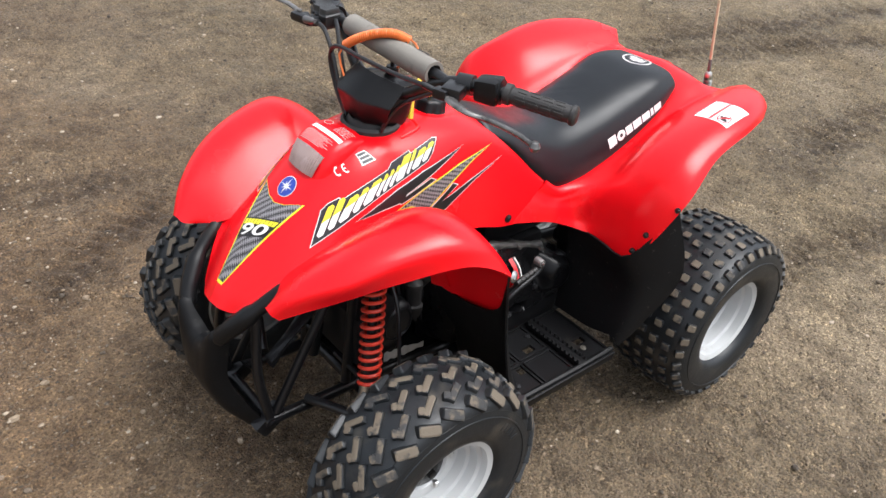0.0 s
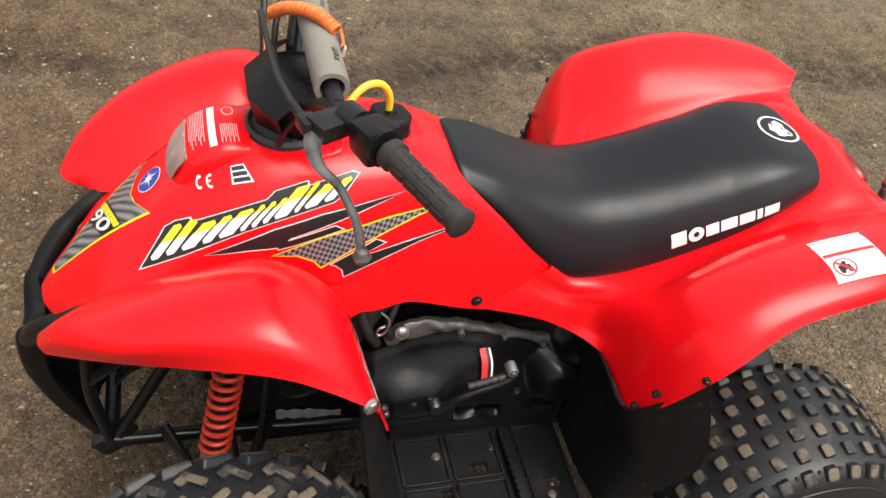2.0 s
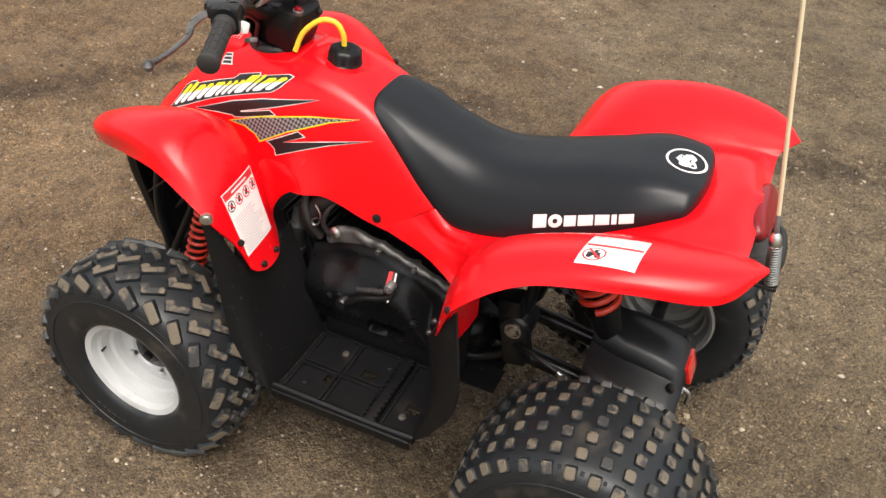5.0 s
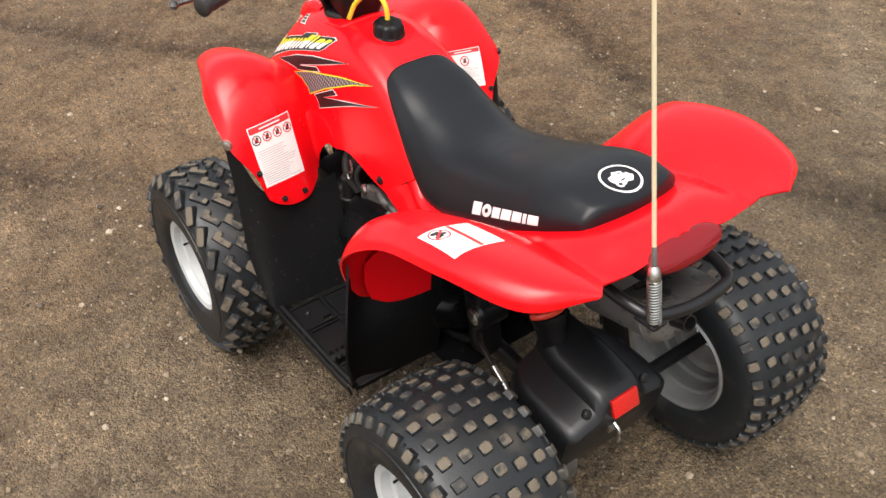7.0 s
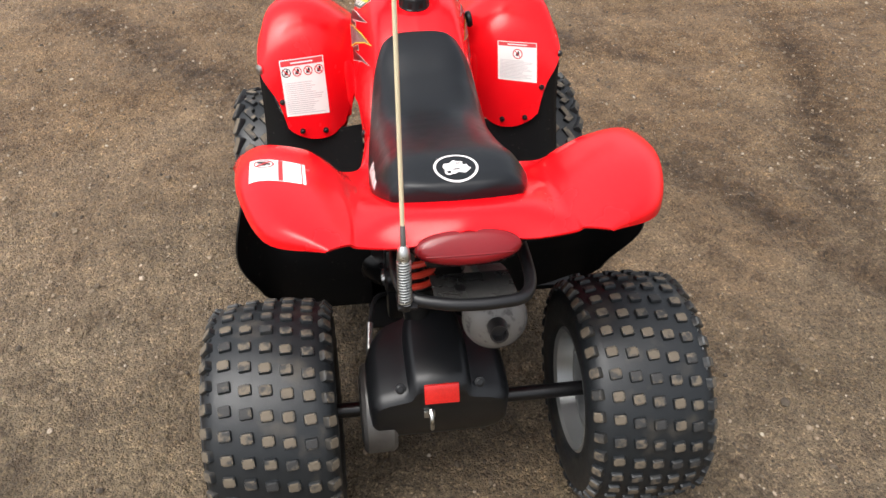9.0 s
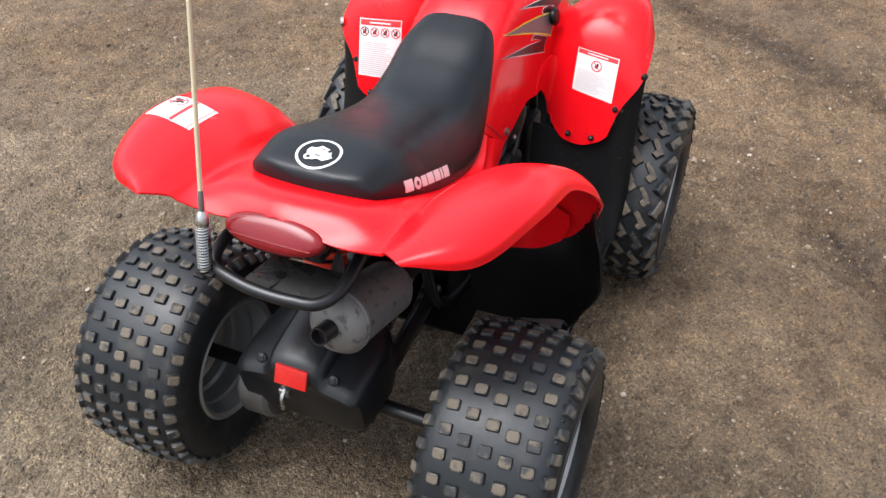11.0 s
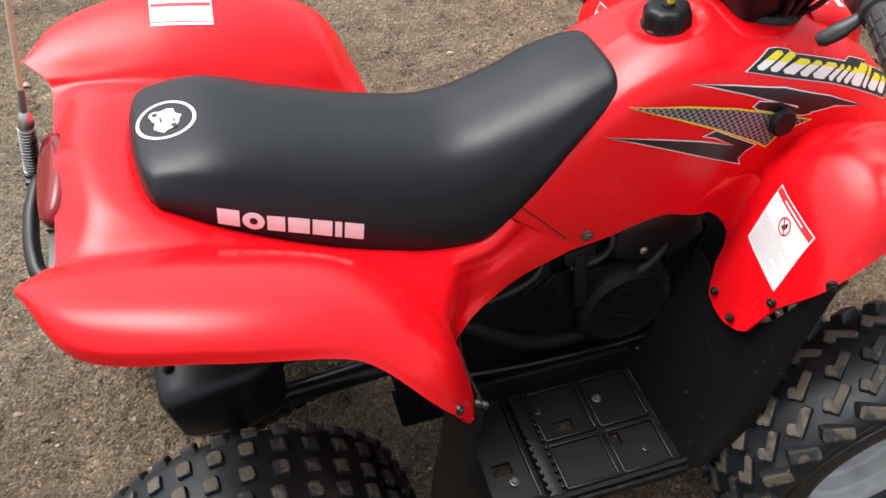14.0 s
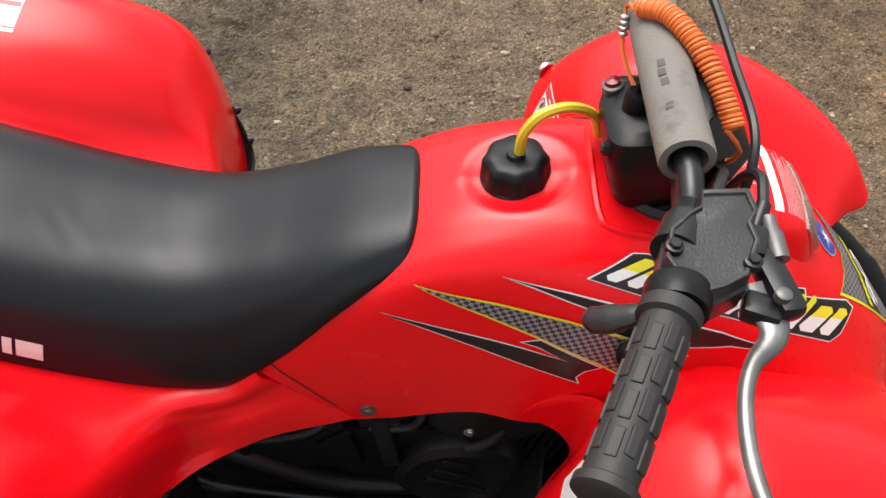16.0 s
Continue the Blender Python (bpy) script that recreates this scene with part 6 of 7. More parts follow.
ridge = bmesh.new()
tube(ridge, [lampm @ Vector(p) for p in ((-0.012, -0.066, 0.0082), (-0.013, -0.03, 0.0108), (-0.013, 0.03, 0.0108), (-0.012, 0.066, 0.0082))], 0.0016, 20, 6)
part("lens_ridge", ridge, LENSRED, tail_lamp)
hsg = bmesh.new()
box(hsg, (0.05, 0.13, 0.040), pose(-0.520, 0.0, 0.665), 0.012)
part("lamp_housing", hsg, PLASTIC, quad)
gb = bmesh.new()
tube(gb, [(-0.47, 0.105, 0.645), (-0.545, 0.108, 0.640), (-0.588, 0.092, 0.632), (-0.603, 0.045, 0.626), (-0.606, 0.0, 0.622), (-0.603, -0.045, 0.620), (-0.592, -0.082, 0.618), (-0.552, -0.100, 0.622), (-0.47, -0.098, 0.640)], 0.0100, 60, 12)
grab = part("grab_bar", gb, STEEL, quad, "glossy black tubular grab bar")
gp = bmesh.new()
box(gp, (0.095, 0.130, 0.004), pose(-0.542, -0.012, 0.603, 0, 10, 0), 0.0015)
box(gp, (0.050, 0.045, 0.004), pose(-0.566, 0.024, 0.609, 0, 18, 0), 0.0015)
bracket = part("carrier_plate", gp, PLATE, grab, "dull grey bracket plate")
hole_ = bmesh.new()
lathe(hole_, [(0.009, -0.001), (0.009, 0.0032), (0.0003, 0.0034)], pose(-0.548, 0.010, 0.6055, 0, 8, 0), 16)
part("bolt_hole", hole_, BLACKD, grab)
under = bmesh.new()
rows = loft([[(-0.13, 0.12, 0.50), (-0.25, 0.14, 0.575), (-0.40, 0.14, 0.64), (-0.52, 0.12, 0.675)], [(-0.13, 0.0, 0.50), (-0.25, 0.0, 0.570), (-0.40, 0.0, 0.63), (-0.52, 0.0, 0.665)], [(-0.13, -0.12, 0.50), (-0.25, -0.14, 0.575), (-0.40, -0.14, 0.64), (-0.52, -0.12, 0.675)]], 16, 10)
part("under_tray", grid(rows, 0.003), FLAP, quad, "black plastic tray under the seat")

AERIAL_FOOT, AERIAL_DIR = Vector((-0.602, 0.101, 0.628)), Vector((0.18, -0.01, 1.0)).normalized()
ab = bmesh.new()
box(ab, (0.04, 0.03, 0.006), pose(-0.592, 0.098, 0.628), 0.002)
lathe(ab, [(0.009, -0.006), (0.011, 0.0), (0.011, 0.006)], Matrix.Translation(AERIAL_FOOT), 16)
mount = part("aerial_mount", ab, STEEL, quad)
am = aim(AERIAL_FOOT, AERIAL_FOOT + AERIAL_DIR)
sp = bmesh.new()
lathe(sp, [(0.0080, 0.074), (0.0102, 0.077), (0.0100, 0.084), (0.0085, 0.094), (0.004, 0.100)], am, 16)
pts = [am @ Vector((0.0098 * math.cos(2 * math.pi * i / 14), 0.0098 * math.sin(2 * math.pi * i / 14), 0.002 + 0.074 * i / 224)) for i in range(225)]
tube(sp, pts, 0.00155, 225, 6, straight=True)
aerial = part("aerial", sp, CHROME, quad, "whip flag pole on a bright steel spring")
dk = bmesh.new()
lathe(dk, [(0.0078, -0.002), (0.0078, 0.078)], am, 16)
part("core", dk, STEEL, aerial)
fr = bmesh.new()
lathe(fr, [(0.0045, 0.095), (0.0042, 0.130), (0.003, 0.132)], am, 12)
part("ferrule", fr, ALLOY, aerial)
wd = bmesh.new()
lathe(wd, [(0.0034, 0.128), (0.0032, 0.6), (0.0028, 1.25), (0.0003, 1.252)], am, 12)
part("pole", wd, WAND, aerial, "cream fibreglass pole")
# ---- prints and stickers, laid on the moulded surfaces ----
from mathutils.bvhtree import BVHTree


def surface_of(names):
    """One search tree over the named parts."""
    verts, polys = [], []
    for ob in bpy.data.objects:
        if ob.name.split(".")[0] in names:
            base = len(verts)
            verts += [v.co.copy() for v in ob.data.vertices]
            polys += [[base + i for i in p.vertices] for p in ob.data.polygons]
    return BVHTree.FromPolygons(verts, polys)


SHELL = surface_of({"front_cowl", "rear_cowl", "front_fender", "lamp_nacelle"})
COWL_SIDE = surface_of({"front_cowl"})
SADDLE = surface_of({"seat"})


def bilinear(corners):
    """Places between four corners given in the order (0,0), (1,0), (1,1), (0,1)."""
    a, b, c, d = [Vector(p) for p in corners]
    return lambda u, v: (a * (1 - u) + b * u) * (1 - v) + (d * (1 - u) + c * u) * v


def lay(shapes, place, tree, cast, lift=0.0007, fine=0.010, reach=0.04):
    """A mesh of flat prints: shapes are (polygon in u and v, material number, layer); place turns u and v into space,
    and each point is dropped on the surface along cast, from a reach above it."""
    cast = Vector(cast).normalized()
    out = bmesh.new()
    for poly, mat, layer in shapes:
        bm = bmesh.new()
        vs = [bm.verts.new((u, v, 0)) for u, v in poly]
        f = bm.faces.new(vs)
        bmesh.ops.triangulate(bm, faces=[f])
        for _ in range(5):
            long = [e for e in bm.edges if (place(*e.verts[0].co[:2]) - place(*e.verts[1].co[:2])).length > fine]
            if not long:
                break
            bmesh.ops.subdivide_edges(bm, edges=long, cuts=1)
            bmesh.ops.triangulate(bm, faces=[q for q in bm.faces if len(q.verts) > 3])
        spots = {}
        for v in bm.verts:
            p = place(v.co.x, v.co.y)
            hit = tree.ray_cast(p - cast * reach, cast)
            q, nrm = (hit[0], hit[1]) if hit[0] is not None else (p, -cast)
            if nrm.dot(cast) > 0:
                nrm = -nrm
            spots[v] = q + nrm * (lift + 0.0004 * layer)
        made = {v: out.verts.new(c) for v, c in spots.items()}
        for q in bm.faces:
            nf = out.faces.new([made[v] for v in q.verts])
            nf.material_index = mat
        bm.free()
    return out


def disc(cu, cv, r, rv=None, n=24):
    return [(cu + r * math.cos(2 * math.pi * k / n), cv + (rv or r) * math.sin(2 * math.pi * k / n)) for k in range(n)]


def bar(u0, v0, u1, v1, slant=0.0):
    return [(u0, v0), (u1, v0), (u1 + slant, v1), (u0 + slant, v1)]


def grown(poly, d, asp=1.0):
    """The polygon with its edges pushed out by d."""
    n = len(poly)
    area = sum(poly[i][0] * poly[(i + 1) % n][1] - poly[(i + 1) % n][0] * poly[i][1] for i in range(n))
    sgn = 1 if area > 0 else -1
    out = []
    for i in range(n):
        (x0, y0), (x1, y1), (x2, y2) = poly[i - 1], poly[i], poly[(i + 1) % n]
        a = Vector((x1 - x0, (y1 - y0) * asp)).normalized()
        b = Vector((x2 - x1, (y2 - y1) * asp)).normalized()
        na, nb = Vector((a.y, -a.x)) * sgn, Vector((b.y, -b.x)) * sgn
        m = (na + nb)
        m = m / max(0.28, m.dot(na)) if m.length > 0.05 else na
        out.append((x1 + m.x * d, y1 + m.y * d / asp))
    return out


INK = [WHITE, BLACKD, YELD, WEAVE, REDD, GREYTXT, BLUED, PINKISH]
W, K, Y, G, R, T, B, P = range(8)


def stripes(sd):
    """The three spear-shaped flashes on the side of the cowl, in x and z."""
    if sd > 0:
        upper = [(0.487, 0.668), (0.396, 0.7075), (0.334, 0.725), (0.219, 0.7425), (0.282, 0.7215), (0.375, 0.692), (0.388, 0.680), (0.432, 0.676)]
        stub = [(0.398, 0.6885), (0.375, 0.692), (0.316, 0.708), (0.302, 0.700), (0.368, 0.682), (0.392, 0.6765)]
        gold = [(0.402, 0.669), (0.333, 0.693), (0.239, 0.711), (0.141, 0.7217), (0.196, 0.706), (0.280, 0.6715), (0.335, 0.641), (0.3455, 0.654), (0.368, 0.6654)]
        lower = [(0.323, 0.6455), (0.258, 0.6786), (0.242, 0.670), (0.288, 0.651), (0.210, 0.668), (0.111, 0.689), (0.192, 0.664), (0.244, 0.6445), (0.303, 0.620), (0.3055, 0.633), (0.314, 0.641)]
    else:
        upper = [(0.2156, 0.7476), (0.277, 0.742), (0.348, 0.731), (0.422, 0.7075), (0.489, 0.677), (0.434, 0.690), (0.380, 0.690), (0.3685, 0.703), (0.292, 0.728), (0.244, 0.741)]
        stub = [(0.395, 0.688), (0.380, 0.688), (0.310, 0.706), (0.302, 0.712), (0.311, 0.719), (0.344, 0.714), (0.3685, 0.703), (0.392, 0.698)]
        gold = [(0.1356, 0.7247), (0.213, 0.721), (0.282, 0.7125), (0.331, 0.7016), (0.397, 0.6806), (0.3625, 0.672), (0.347, 0.6634), (0.334, 0.648), (0.316, 0.659), (0.261, 0.6825), (0.203, 0.703)]
        lower = [(0.103, 0.690), (0.187, 0.678), (0.243, 0.669), (0.285, 0.659), (0.256, 0.672), (0.238, 0.676), (0.257, 0.684), (0.3205, 0.655), (0.305, 0.646), (0.298, 0.636), (0.302, 0.626), (0.226, 0.651), (0.153, 0.675)]
    shapes = [(upper, W, 0), (grown(upper, -0.0015), K, 1), (stub, W, 0), (grown(stub, -0.0014), K, 1), (lower, W, 0), (grown(lower, -0.0014), K, 1), (gold, Y, 2), (grown(gold, -0.0024), G, 3)]
    return lay(shapes, lambda u, v: Vector((u, 0.16 * sd, v)), COWL_SIDE, (0, -sd, 0), 0.0006, 0.008)


for sd in (1, -1):
    part("stripe_decal", stripes(sd), INK, quad, "black, white and yellow spear-shaped stripes with woven grey fill", False)


def name_print(sd):
    """The slanted model lettering as plain blocks: white below, yellow above, on a black plate with a white edge."""
    q = [(0.566, 0.107, 0.637), (0.302, 0.111, 0.744), (0.287, 0.086, 0.771), (0.548, 0.081, 0.680)]
    if sd < 0:
        q = [(0.296, -0.103, 0.755), (0.562, -0.094, 0.655), (0.572, -0.056, 0.677), (0.318, -0.082, 0.773)]
    plate = [(-0.01, -0.04), (0.035, 0.62), (0.055, 0.96), (0.10, 1.04), (0.17, 1.0), (0.19, 0.86), (0.555, 0.84), (0.585, 1.04), (0.745, 1.06), (0.76, 0.88), (0.985, 0.92), (1.03, 0.78), (0.985, 0.16), (0.945, -0.04), (0.50, 0.02), (0.20, -0.06)]
    shapes = [(grown(plate, 0.007, 0.25), W, 0), (plate, K, 1)]
    u = 0.028
    for width, tall, gold in ((0.058, 0.92, 0.50), (0.058, 0.92, 0.50), (0.084, 0.72, 0.62), (0.062, 0.72, 0.70), (0.088, 0.72, 0.74), (0.038, 0.72, 0.68), (0.038, 0.72, 0.68), (0.040, 0.72, 0.66), (0.084, 0.94, 0.56), (0.034, 0.94, 0.50), (0.084, 0.74, 0.58), (0.066, 0.74, 0.62)):
        s, low = 0.06, 0.08
        half = low + (tall - low) * gold
        c = min(0.014, width / 4)
        shapes.append(([(u, low + 0.12), (u + c, low), (u + width - c, low), (u + width, low + 0.12), (u + width + s * gold, half), (u + s * gold, half)], W, 2))
        shapes.append(([(u + s * gold, half), (u + width + s * gold, half), (u + width + s, tall - 0.12), (u + width + s - c, tall), (u + s + c, tall), (u + s, tall - 0.12)], Y, 2))
        u += width + 0.0165
    return lay(shapes, bilinear(q), COWL_SIDE, (0.1, -0.75 * sd, -0.65))


for sd in (1, -1):
    part("model_print", name_print(sd), INK, quad, "slanted yellow and white block print on black plate", False)

# nose decal with the engine size, and a round badge above it
nose_q = [(0.700, -0.006, 0.541), (0.700, 0.010, 0.541), (0.552, 0.062, 0.690), (0.562, -0.060, 0.690)]
tri = [(0.0, 0.0), (1.0, 0.0), (1.0, 1.0), (0.72, 0.90), (0.5, 0.87), (0.28, 0.90), (0.0, 1.0)]
shapes = [(tri, Y, 0), ([(0.08, 0.030), (0.92, 0.030), (0.974, 0.988), (0.72, 0.895), (0.5, 0.865), (0.28, 0.895), (0.026, 0.988)], G, 1), ([(0.05, 0.42), (0.95, 0.565), (0.96, 0.765), (0.04, 0.62)], K, 2)]
for k in range(9):
    u = 0.07 + 0.097 * k
    shapes.append(([(u, 0.543 + 0.16 * u), (u + 0.082, 0.543 + 0.16 * (u + 0.082)), (u + 0.088, 0.598 + 0.16 * (u + 0.082)), (u + 0.006, 0.598 + 0.16 * u)], Y, 3))
part("nose_decal", lay(shapes, bilinear(nose_q), COWL_SIDE, (-0.7, 0, -0.7), 0.0007, 0.006), INK, quad, "triangular woven grey nose decal with yellow edge", False)


def engine_size():
    """The two white figures on the black band of the nose decal."""
    cu = bpy.data.curves.new("figures", 'FONT')
    cu.body, cu.size, cu.align_x, cu.align_y, cu.offset = "90", 1.0, 'CENTER', 'CENTER', 0.018
    ob = new("figures_tmp", cu)
    bpy.context.view_layer.update()
    me = ob.evaluated_get(bpy.context.evaluated_depsgraph_get()).to_mesh()
    shapes = []
    for f in me.polygons:
        pts = [me.vertices[k].co for k in f.vertices]
        shapes.append(([(0.5 + p.x * 0.78, 0.562 + p.y * 0.165 + 0.125 * p.x) for p in pts], W, 6))
    bm = lay(shapes, bilinear(nose_q), COWL_SIDE, (-0.7, 0, -0.7), 0.0009, 0.004)
    bpy.data.objects.remove(ob)
    bpy.data.curves.remove(cu)
    part("engine_size", bm, INK, quad, "white figures on the nose decal", False)


engine_size()
star_pts = []
for k in range(16):
    r = (0.44, 0.085, 0.27, 0.085)[k % 4]
    star_pts.append((0.5 + r * math.cos(2 * math.pi * k / 16), 0.5 + r * math.sin(2 * math.pi * k / 16)))
star = [([(0.5, 0.5), star_pts[k - 1], star_pts[k], star_pts[(k + 1) % 16]], W, 4) for k in range(0, 16, 2)]
badge_q = [(0.565, -0.019, 0.682), (0.565, 0.023, 0.682), (0.536, 0.023, 0.713), (0.536, -0.019, 0.713)]
part("badge", lay([(disc(0.5, 0.5, 0.5), W, 1), (disc(0.5, 0.5, 0.47), B, 2)] + star, bilinear(badge_q), COWL_SIDE, (-0.7, 0, -0.7), 0.0007, 0.004), INK, quad, "round blue badge with white star", False)

# small prints on the cowl
ce = [([(0.02 + 0.40 * (0.5 + 0.5 * math.cos(a)) , 0.5 + 0.45 * math.sin(a)) for a in [radians(d) for d in range(60, 301, 20)]] + [(0.02 + 0.40 * (0.5 + 0.32 * math.cos(a)), 0.5 + 0.29 * math.sin(a)) for a in [radians(d) for d in range(300, 59, -20)]], W, 0),
      ([(0.55 + 0.40 * (0.5 + 0.5 * math.cos(a)), 0.5 + 0.45 * math.sin(a)) for a in [radians(d) for d in range(60, 301, 20)]] + [(0.55 + 0.40 * (0.5 + 0.32 * math.cos(a)), 0.5 + 0.29 * math.sin(a)) for a in [radians(d) for d in range(300, 59, -20)]], W, 0),
      (bar(0.60, 0.45, 0.78, 0.55), W, 1)]
part("mark", lay(ce, bilinear([(0.492, 0.073, 0.735), (0.466, 0.083, 0.745), (0.468, 0.064, 0.757), (0.492, 0.054, 0.745)]), SHELL, (-0.2, -0.5, -0.85)), INK, quad, "small white conformity mark", False)
vent = [([(0, 0), (1, 0), (0.9, 1), (0.05, 1)], W, 0)] + [(bar(0.10, 0.08 + 0.31 * k, 0.90 - 0.03 * k, 0.30 + 0.31 * k), K, 1) for k in range(3)]
part("vent_decal", lay(vent, bilinear([(0.446, 0.085, 0.751), (0.418, 0.088, 0.757), (0.428, 0.066, 0.770), (0.448, 0.063, 0.764)]), SHELL, (-0.1, -0.5, -0.85)), INK, quad, "small black slatted decal", False)
def ring_shapes(cu, cv, r, rv, inner, mat, layer, n=20):
    o, i = disc(cu, cv, r, rv, n), disc(cu, cv, r * inner, rv * inner, n)
    return [([o[k], o[(k + 1) % n], i[(k + 1) % n], i[k]], mat, layer) for k in range(n)]


def sticker(corners, groups, label, cast):
    """A sheet with its heading, pictograms and type as parts of it; groups are (name, shapes), the sheet first."""
    sheet = None
    for name, shapes in groups:
        bm = lay(shapes, bilinear(corners), SHELL, cast)
        if sheet is None:
            sheet = part(name, bm, INK, quad, label, False)
        else:
            ob = part(name, bm, INK, sheet, "", False)
            if name == "fine_print":
                tagged(ob, "rows of small grey type", kind="stuff")


def warning(corners, icons, ratio, label):
    """A white warning sticker: red heading, pictograms and lines of small type."""
    groups = [("warning_sticker", [(bar(0, 0, 1, 1), W, 0)]), ("heading", [(bar(0.02, 0.885, 0.98, 0.985), R, 1), (bar(0.25, 0.92, 0.75, 0.945), W, 2)])]
    for k in range(icons):
        cu = (k + 0.5) / icons if icons > 1 else 0.5
        r = 0.105 if icons > 1 else 0.13
        cv = 0.775 if icons > 1 else 0.70
        shapes = ring_shapes(cu, cv, r, r * ratio, 0.80, K if k == 0 and icons > 1 else R, 1)
        shapes.append((bar(cu - 0.05, cv - 0.05 * ratio, cu + 0.03, cv + 0.03 * ratio, 0.02), K, 1))
        shapes.append((disc(cu + 0.02, cv + 0.045 * ratio, 0.025, 0.025 * ratio, 10), K, 1))
        shapes.append(([(cu - 0.08, cv + 0.07 * ratio), (cu - 0.065, cv + 0.085 * ratio), (cu + 0.08, cv - 0.07 * ratio), (cu + 0.065, cv - 0.085 * ratio)], R, 2))
        groups.append(("pictogram", shapes))
    rnd = random.Random(icons)
    v = 0.58 if icons > 1 else 0.52
    rows = []
    while v > 0.04:
        rows.append((bar(0.06, v, 0.06 + rnd.uniform(0.55, 0.88), v + 0.012), T, 1))
        v -= 0.036
    groups.append(("fine_print", rows))
    sticker(corners, groups, label, (1, 0, -0.25))


warning([(0.263, 0.301, 0.505), (0.275, 0.202, 0.503), (0.313, 0.207, 0.634), (0.302, 0.308, 0.629)], 4, 0.78, "white warning sticker with four pictograms and small type")
warning([(0.284, -0.206, 0.560), (0.278, -0.298, 0.548), (0.303, -0.298, 0.638), (0.311, -0.206, 0.646)], 1, 1.0, "white warning sticker with one pictogram")
picto = ring_shapes(0.24, 0.26, 0.20, 0.19, 0.84, R, 1) + [(bar(0.12, 0.20, 0.34, 0.30), K, 1), (disc(0.17, 0.19, 0.05, 0.05, 12), K, 1), (disc(0.31, 0.19, 0.05, 0.05, 12), K, 1), (bar(0.20, 0.30, 0.28, 0.38, 0.02), K, 1), ([(0.10, 0.37), (0.13, 0.40), (0.38, 0.15), (0.35, 0.12)], R, 2)]
sticker([(-0.331, 0.329, 0.724), (-0.416, 0.325, 0.733), (-0.421, 0.237, 0.738), (-0.338, 0.241, 0.728)], [("warning_sticker", [(bar(0, 0, 1, 1), W, 0)]), ("band", [(bar(0.02, 0.52, 0.98, 0.60), R, 1)]), ("band", [(bar(0.0, 0.925, 1.0, 0.945), R, 1)]), ("pictogram", picto)], "white sticker with red bands and crossed-out rider pictogram", (0, 0, -1))

type_rows = [(bar(0.03, 0.02 + 0.036 * k, 0.70 + 0.27 * ((k * 7) % 5) / 5, 0.031 + 0.036 * k), T, 0) for k in range(10)] + [(bar(0.55, 0.68 + 0.036 * k, 0.95 - 0.1 * (k % 2), 0.691 + 0.036 * k), T, 0) for k in range(9)]
sticker([(0.497, -0.044, 0.766), (0.495, 0.048, 0.764), (0.432, 0.046, 0.788), (0.434, -0.042, 0.788)], [("notice", [(bar(0.02, 0.44, 0.98, 0.58), W, 0), (bar(0.08, 0.50, 0.9, 0.525), T, 1)]), ("ring", ring_shapes(0.2, 0.84, 0.13, 0.11, 0.88, T, 0)), ("fine_print", type_rows)], "pale printed notice in small type", (-0.3, 0, -0.95))

# the narrow gap between front and rear mouldings
for sd in (1, -1):
    seam = [(-0.014, 0.6130), (0.015, 0.5875), (0.048, 0.5545), (0.060, 0.5430), (0.0612, 0.5442), (0.0492, 0.5559), (0.0162, 0.5889), (-0.0128, 0.6144)]
    # the flange behind the joint
    fl = [[Vector((0.014 - 0.052 * i / 4, (0.1185 - 0.0085 * j / 2 + 0.0012 * i / 4) * sd, 0.577 + 0.026 * j / 2)) for j in range(3)] for i in range(5)]
    part("joint_flange", grid(fl, 0.0015), RED, quad)
    if sd > 0:
        continue
    part("panel_gap", lay([(seam, K, 0)], lambda u, v: Vector((u, 0.2 * sd, v)), COWL_SIDE, (0, -sd, 0), 0.0005, 0.008, 0.05), INK, quad, "", False)


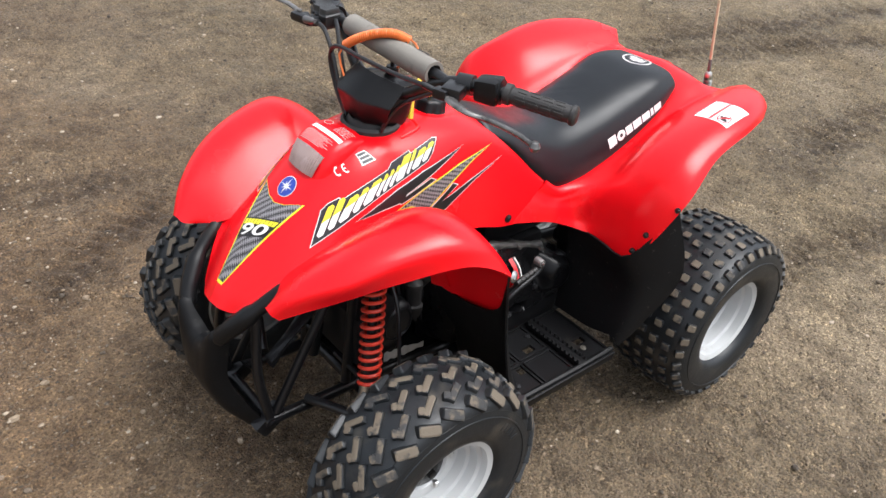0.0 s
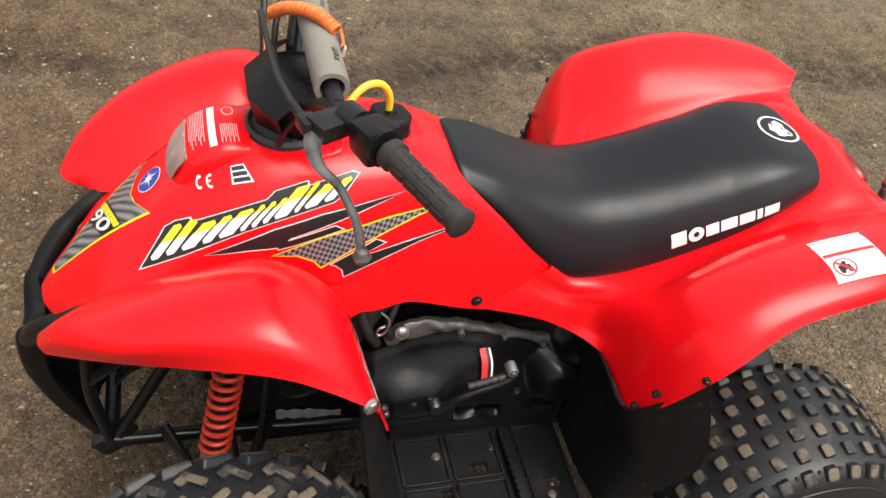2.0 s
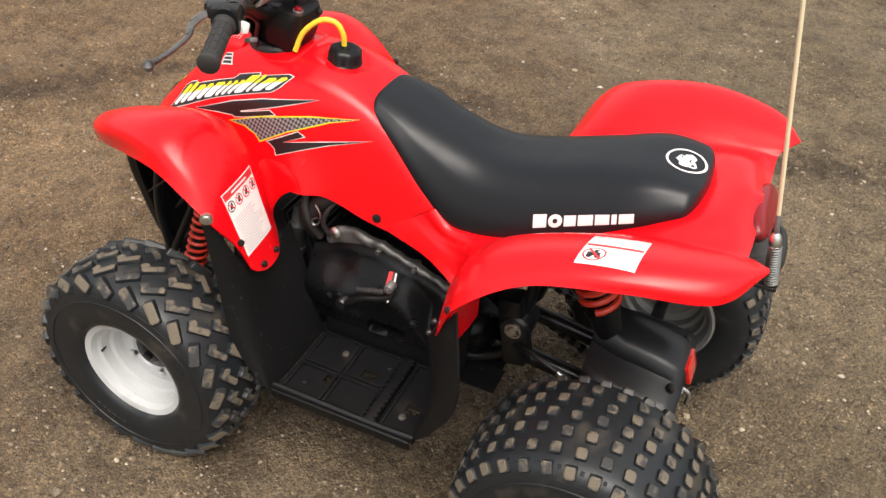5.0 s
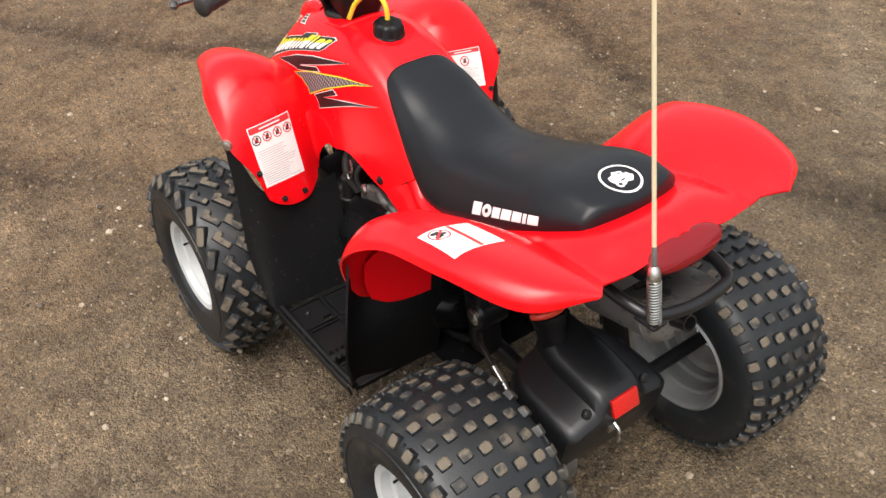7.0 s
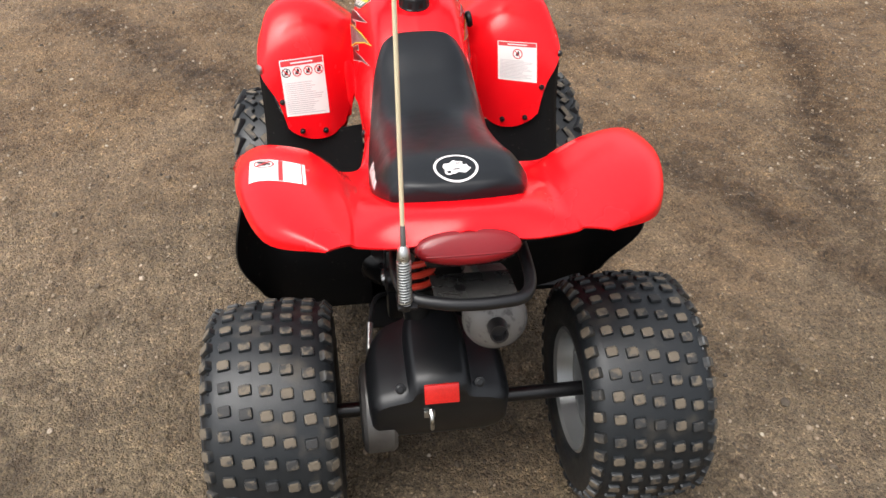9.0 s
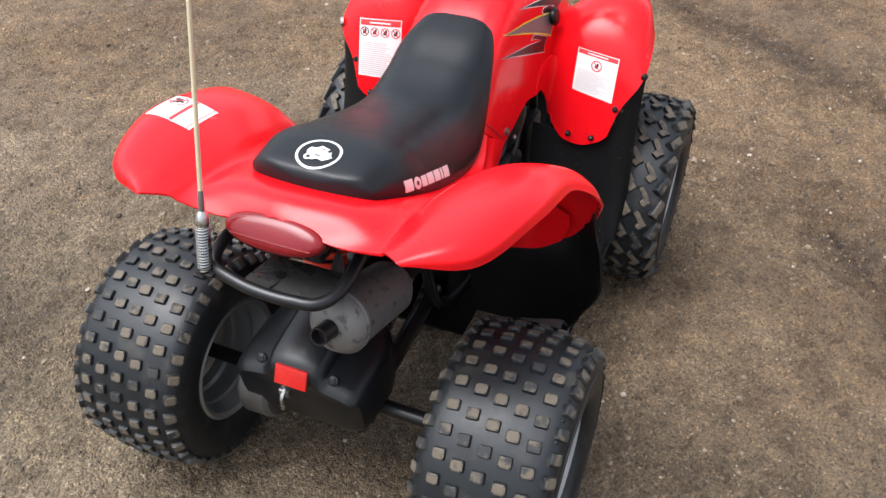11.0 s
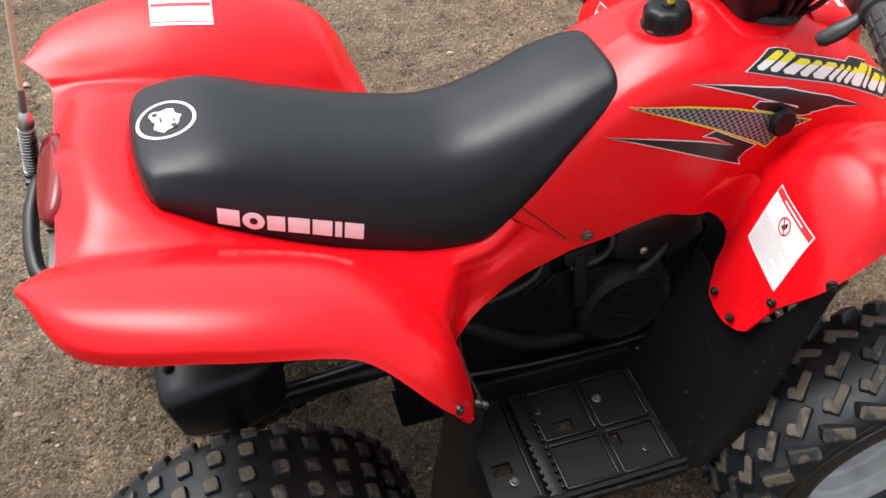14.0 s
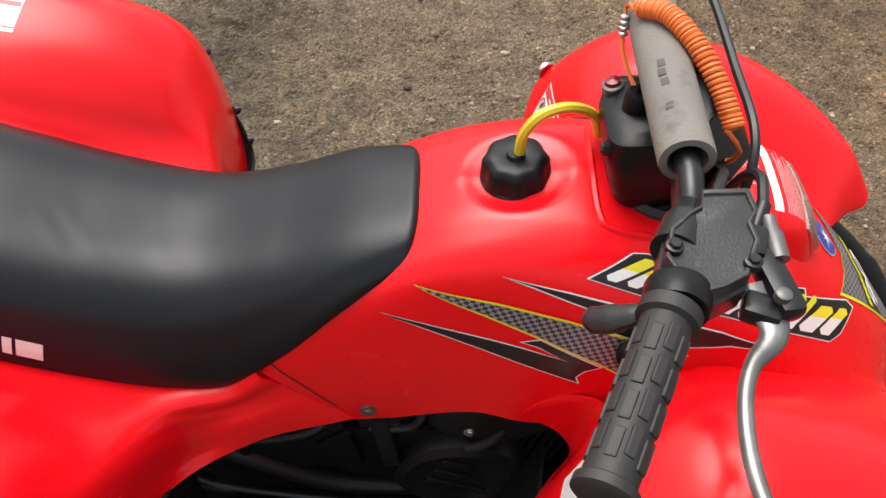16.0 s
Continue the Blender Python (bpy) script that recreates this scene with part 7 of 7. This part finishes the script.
# prints on the saddle
def saddle_print(sd):
    """The maker's lettering as seven plain pale blocks along the seat's lower edge."""
    q = [(-0.210, 0.128, 0.624), (-0.374, 0.129, 0.690), (-0.371, 0.120, 0.706), (-0.206, 0.120, 0.646)]
    if sd < 0:
        q = [(-0.386, -0.128, 0.692), (-0.222, -0.128, 0.624), (-0.218, -0.120, 0.646), (-0.384, -0.119, 0.710)]
    shapes, u = [], 0.0
    for k, w in enumerate((0.14, 0.14, 0.12, 0.15, 0.14, 0.05, 0.14)):
        if k == 1:
            shapes.append((disc(u + w / 2, 0.45, w * 0.52, 0.50), P, 0))
            shapes.append((disc(u + w / 2, 0.45, w * 0.2, 0.2, 8), K, 1))
        else:
            shapes.append((bar(u, 0.0, u + w, 0.84 if k else 0.98), P, 0))
        u += w + 0.02
    return lay(shapes, bilinear(q), SADDLE, (0, -sd, -0.35), 0.0006)


for sd in (1, -1):
    part("seat_print", saddle_print(sd), INK, seat, "pale printed blocks on the seat edge", False)
em = ring_shapes(0.5, 0.5, 0.5, 0.5, 0.885, P, 0, 40)
rnd = random.Random(8)
blob = [(0.5 + (0.26 + 0.10 * rnd.random()) * math.cos(2 * math.pi * k / 22), 0.5 + (0.17 + 0.12 * rnd.random()) * math.sin(2 * math.pi * k / 22)) for k in range(22)]
em += [(blob, P, 0), (disc(0.33, 0.33, 0.10, 0.10, 14), P, 1), (disc(0.33, 0.33, 0.05, 0.05, 12), K, 2), (disc(0.70, 0.62, 0.05, 0.05, 10), K, 2), (bar(0.42, 0.40, 0.56, 0.44, 0.03), K, 2), (bar(0.50, 0.62, 0.60, 0.65, 0.03), K, 2)]
part("seat_emblem", lay(em, lambda u, v: Vector((-0.420 + (v - 0.5) * 0.070, (0.5 - u) * 0.072, 0.78)), SADDLE, (0, 0, -1), 0.0006, 0.01, 0.1), INK, seat, "round white printed emblem", False)

# choke knob through the right side of the cowl
kn = bmesh.new()
lathe(kn, [(0.008, -0.004), (0.008, 0.004), (0.016, 0.005), (0.0192, 0.009), (0.0192, 0.014), (0.016, 0.0175), (0.0003, 0.0185)], aim((0.344, -0.129, 0.688), (0.346, -0.229, 0.706)), 20)
part("choke_knob", kn, PLASTIC, quad, "round black choke knob")
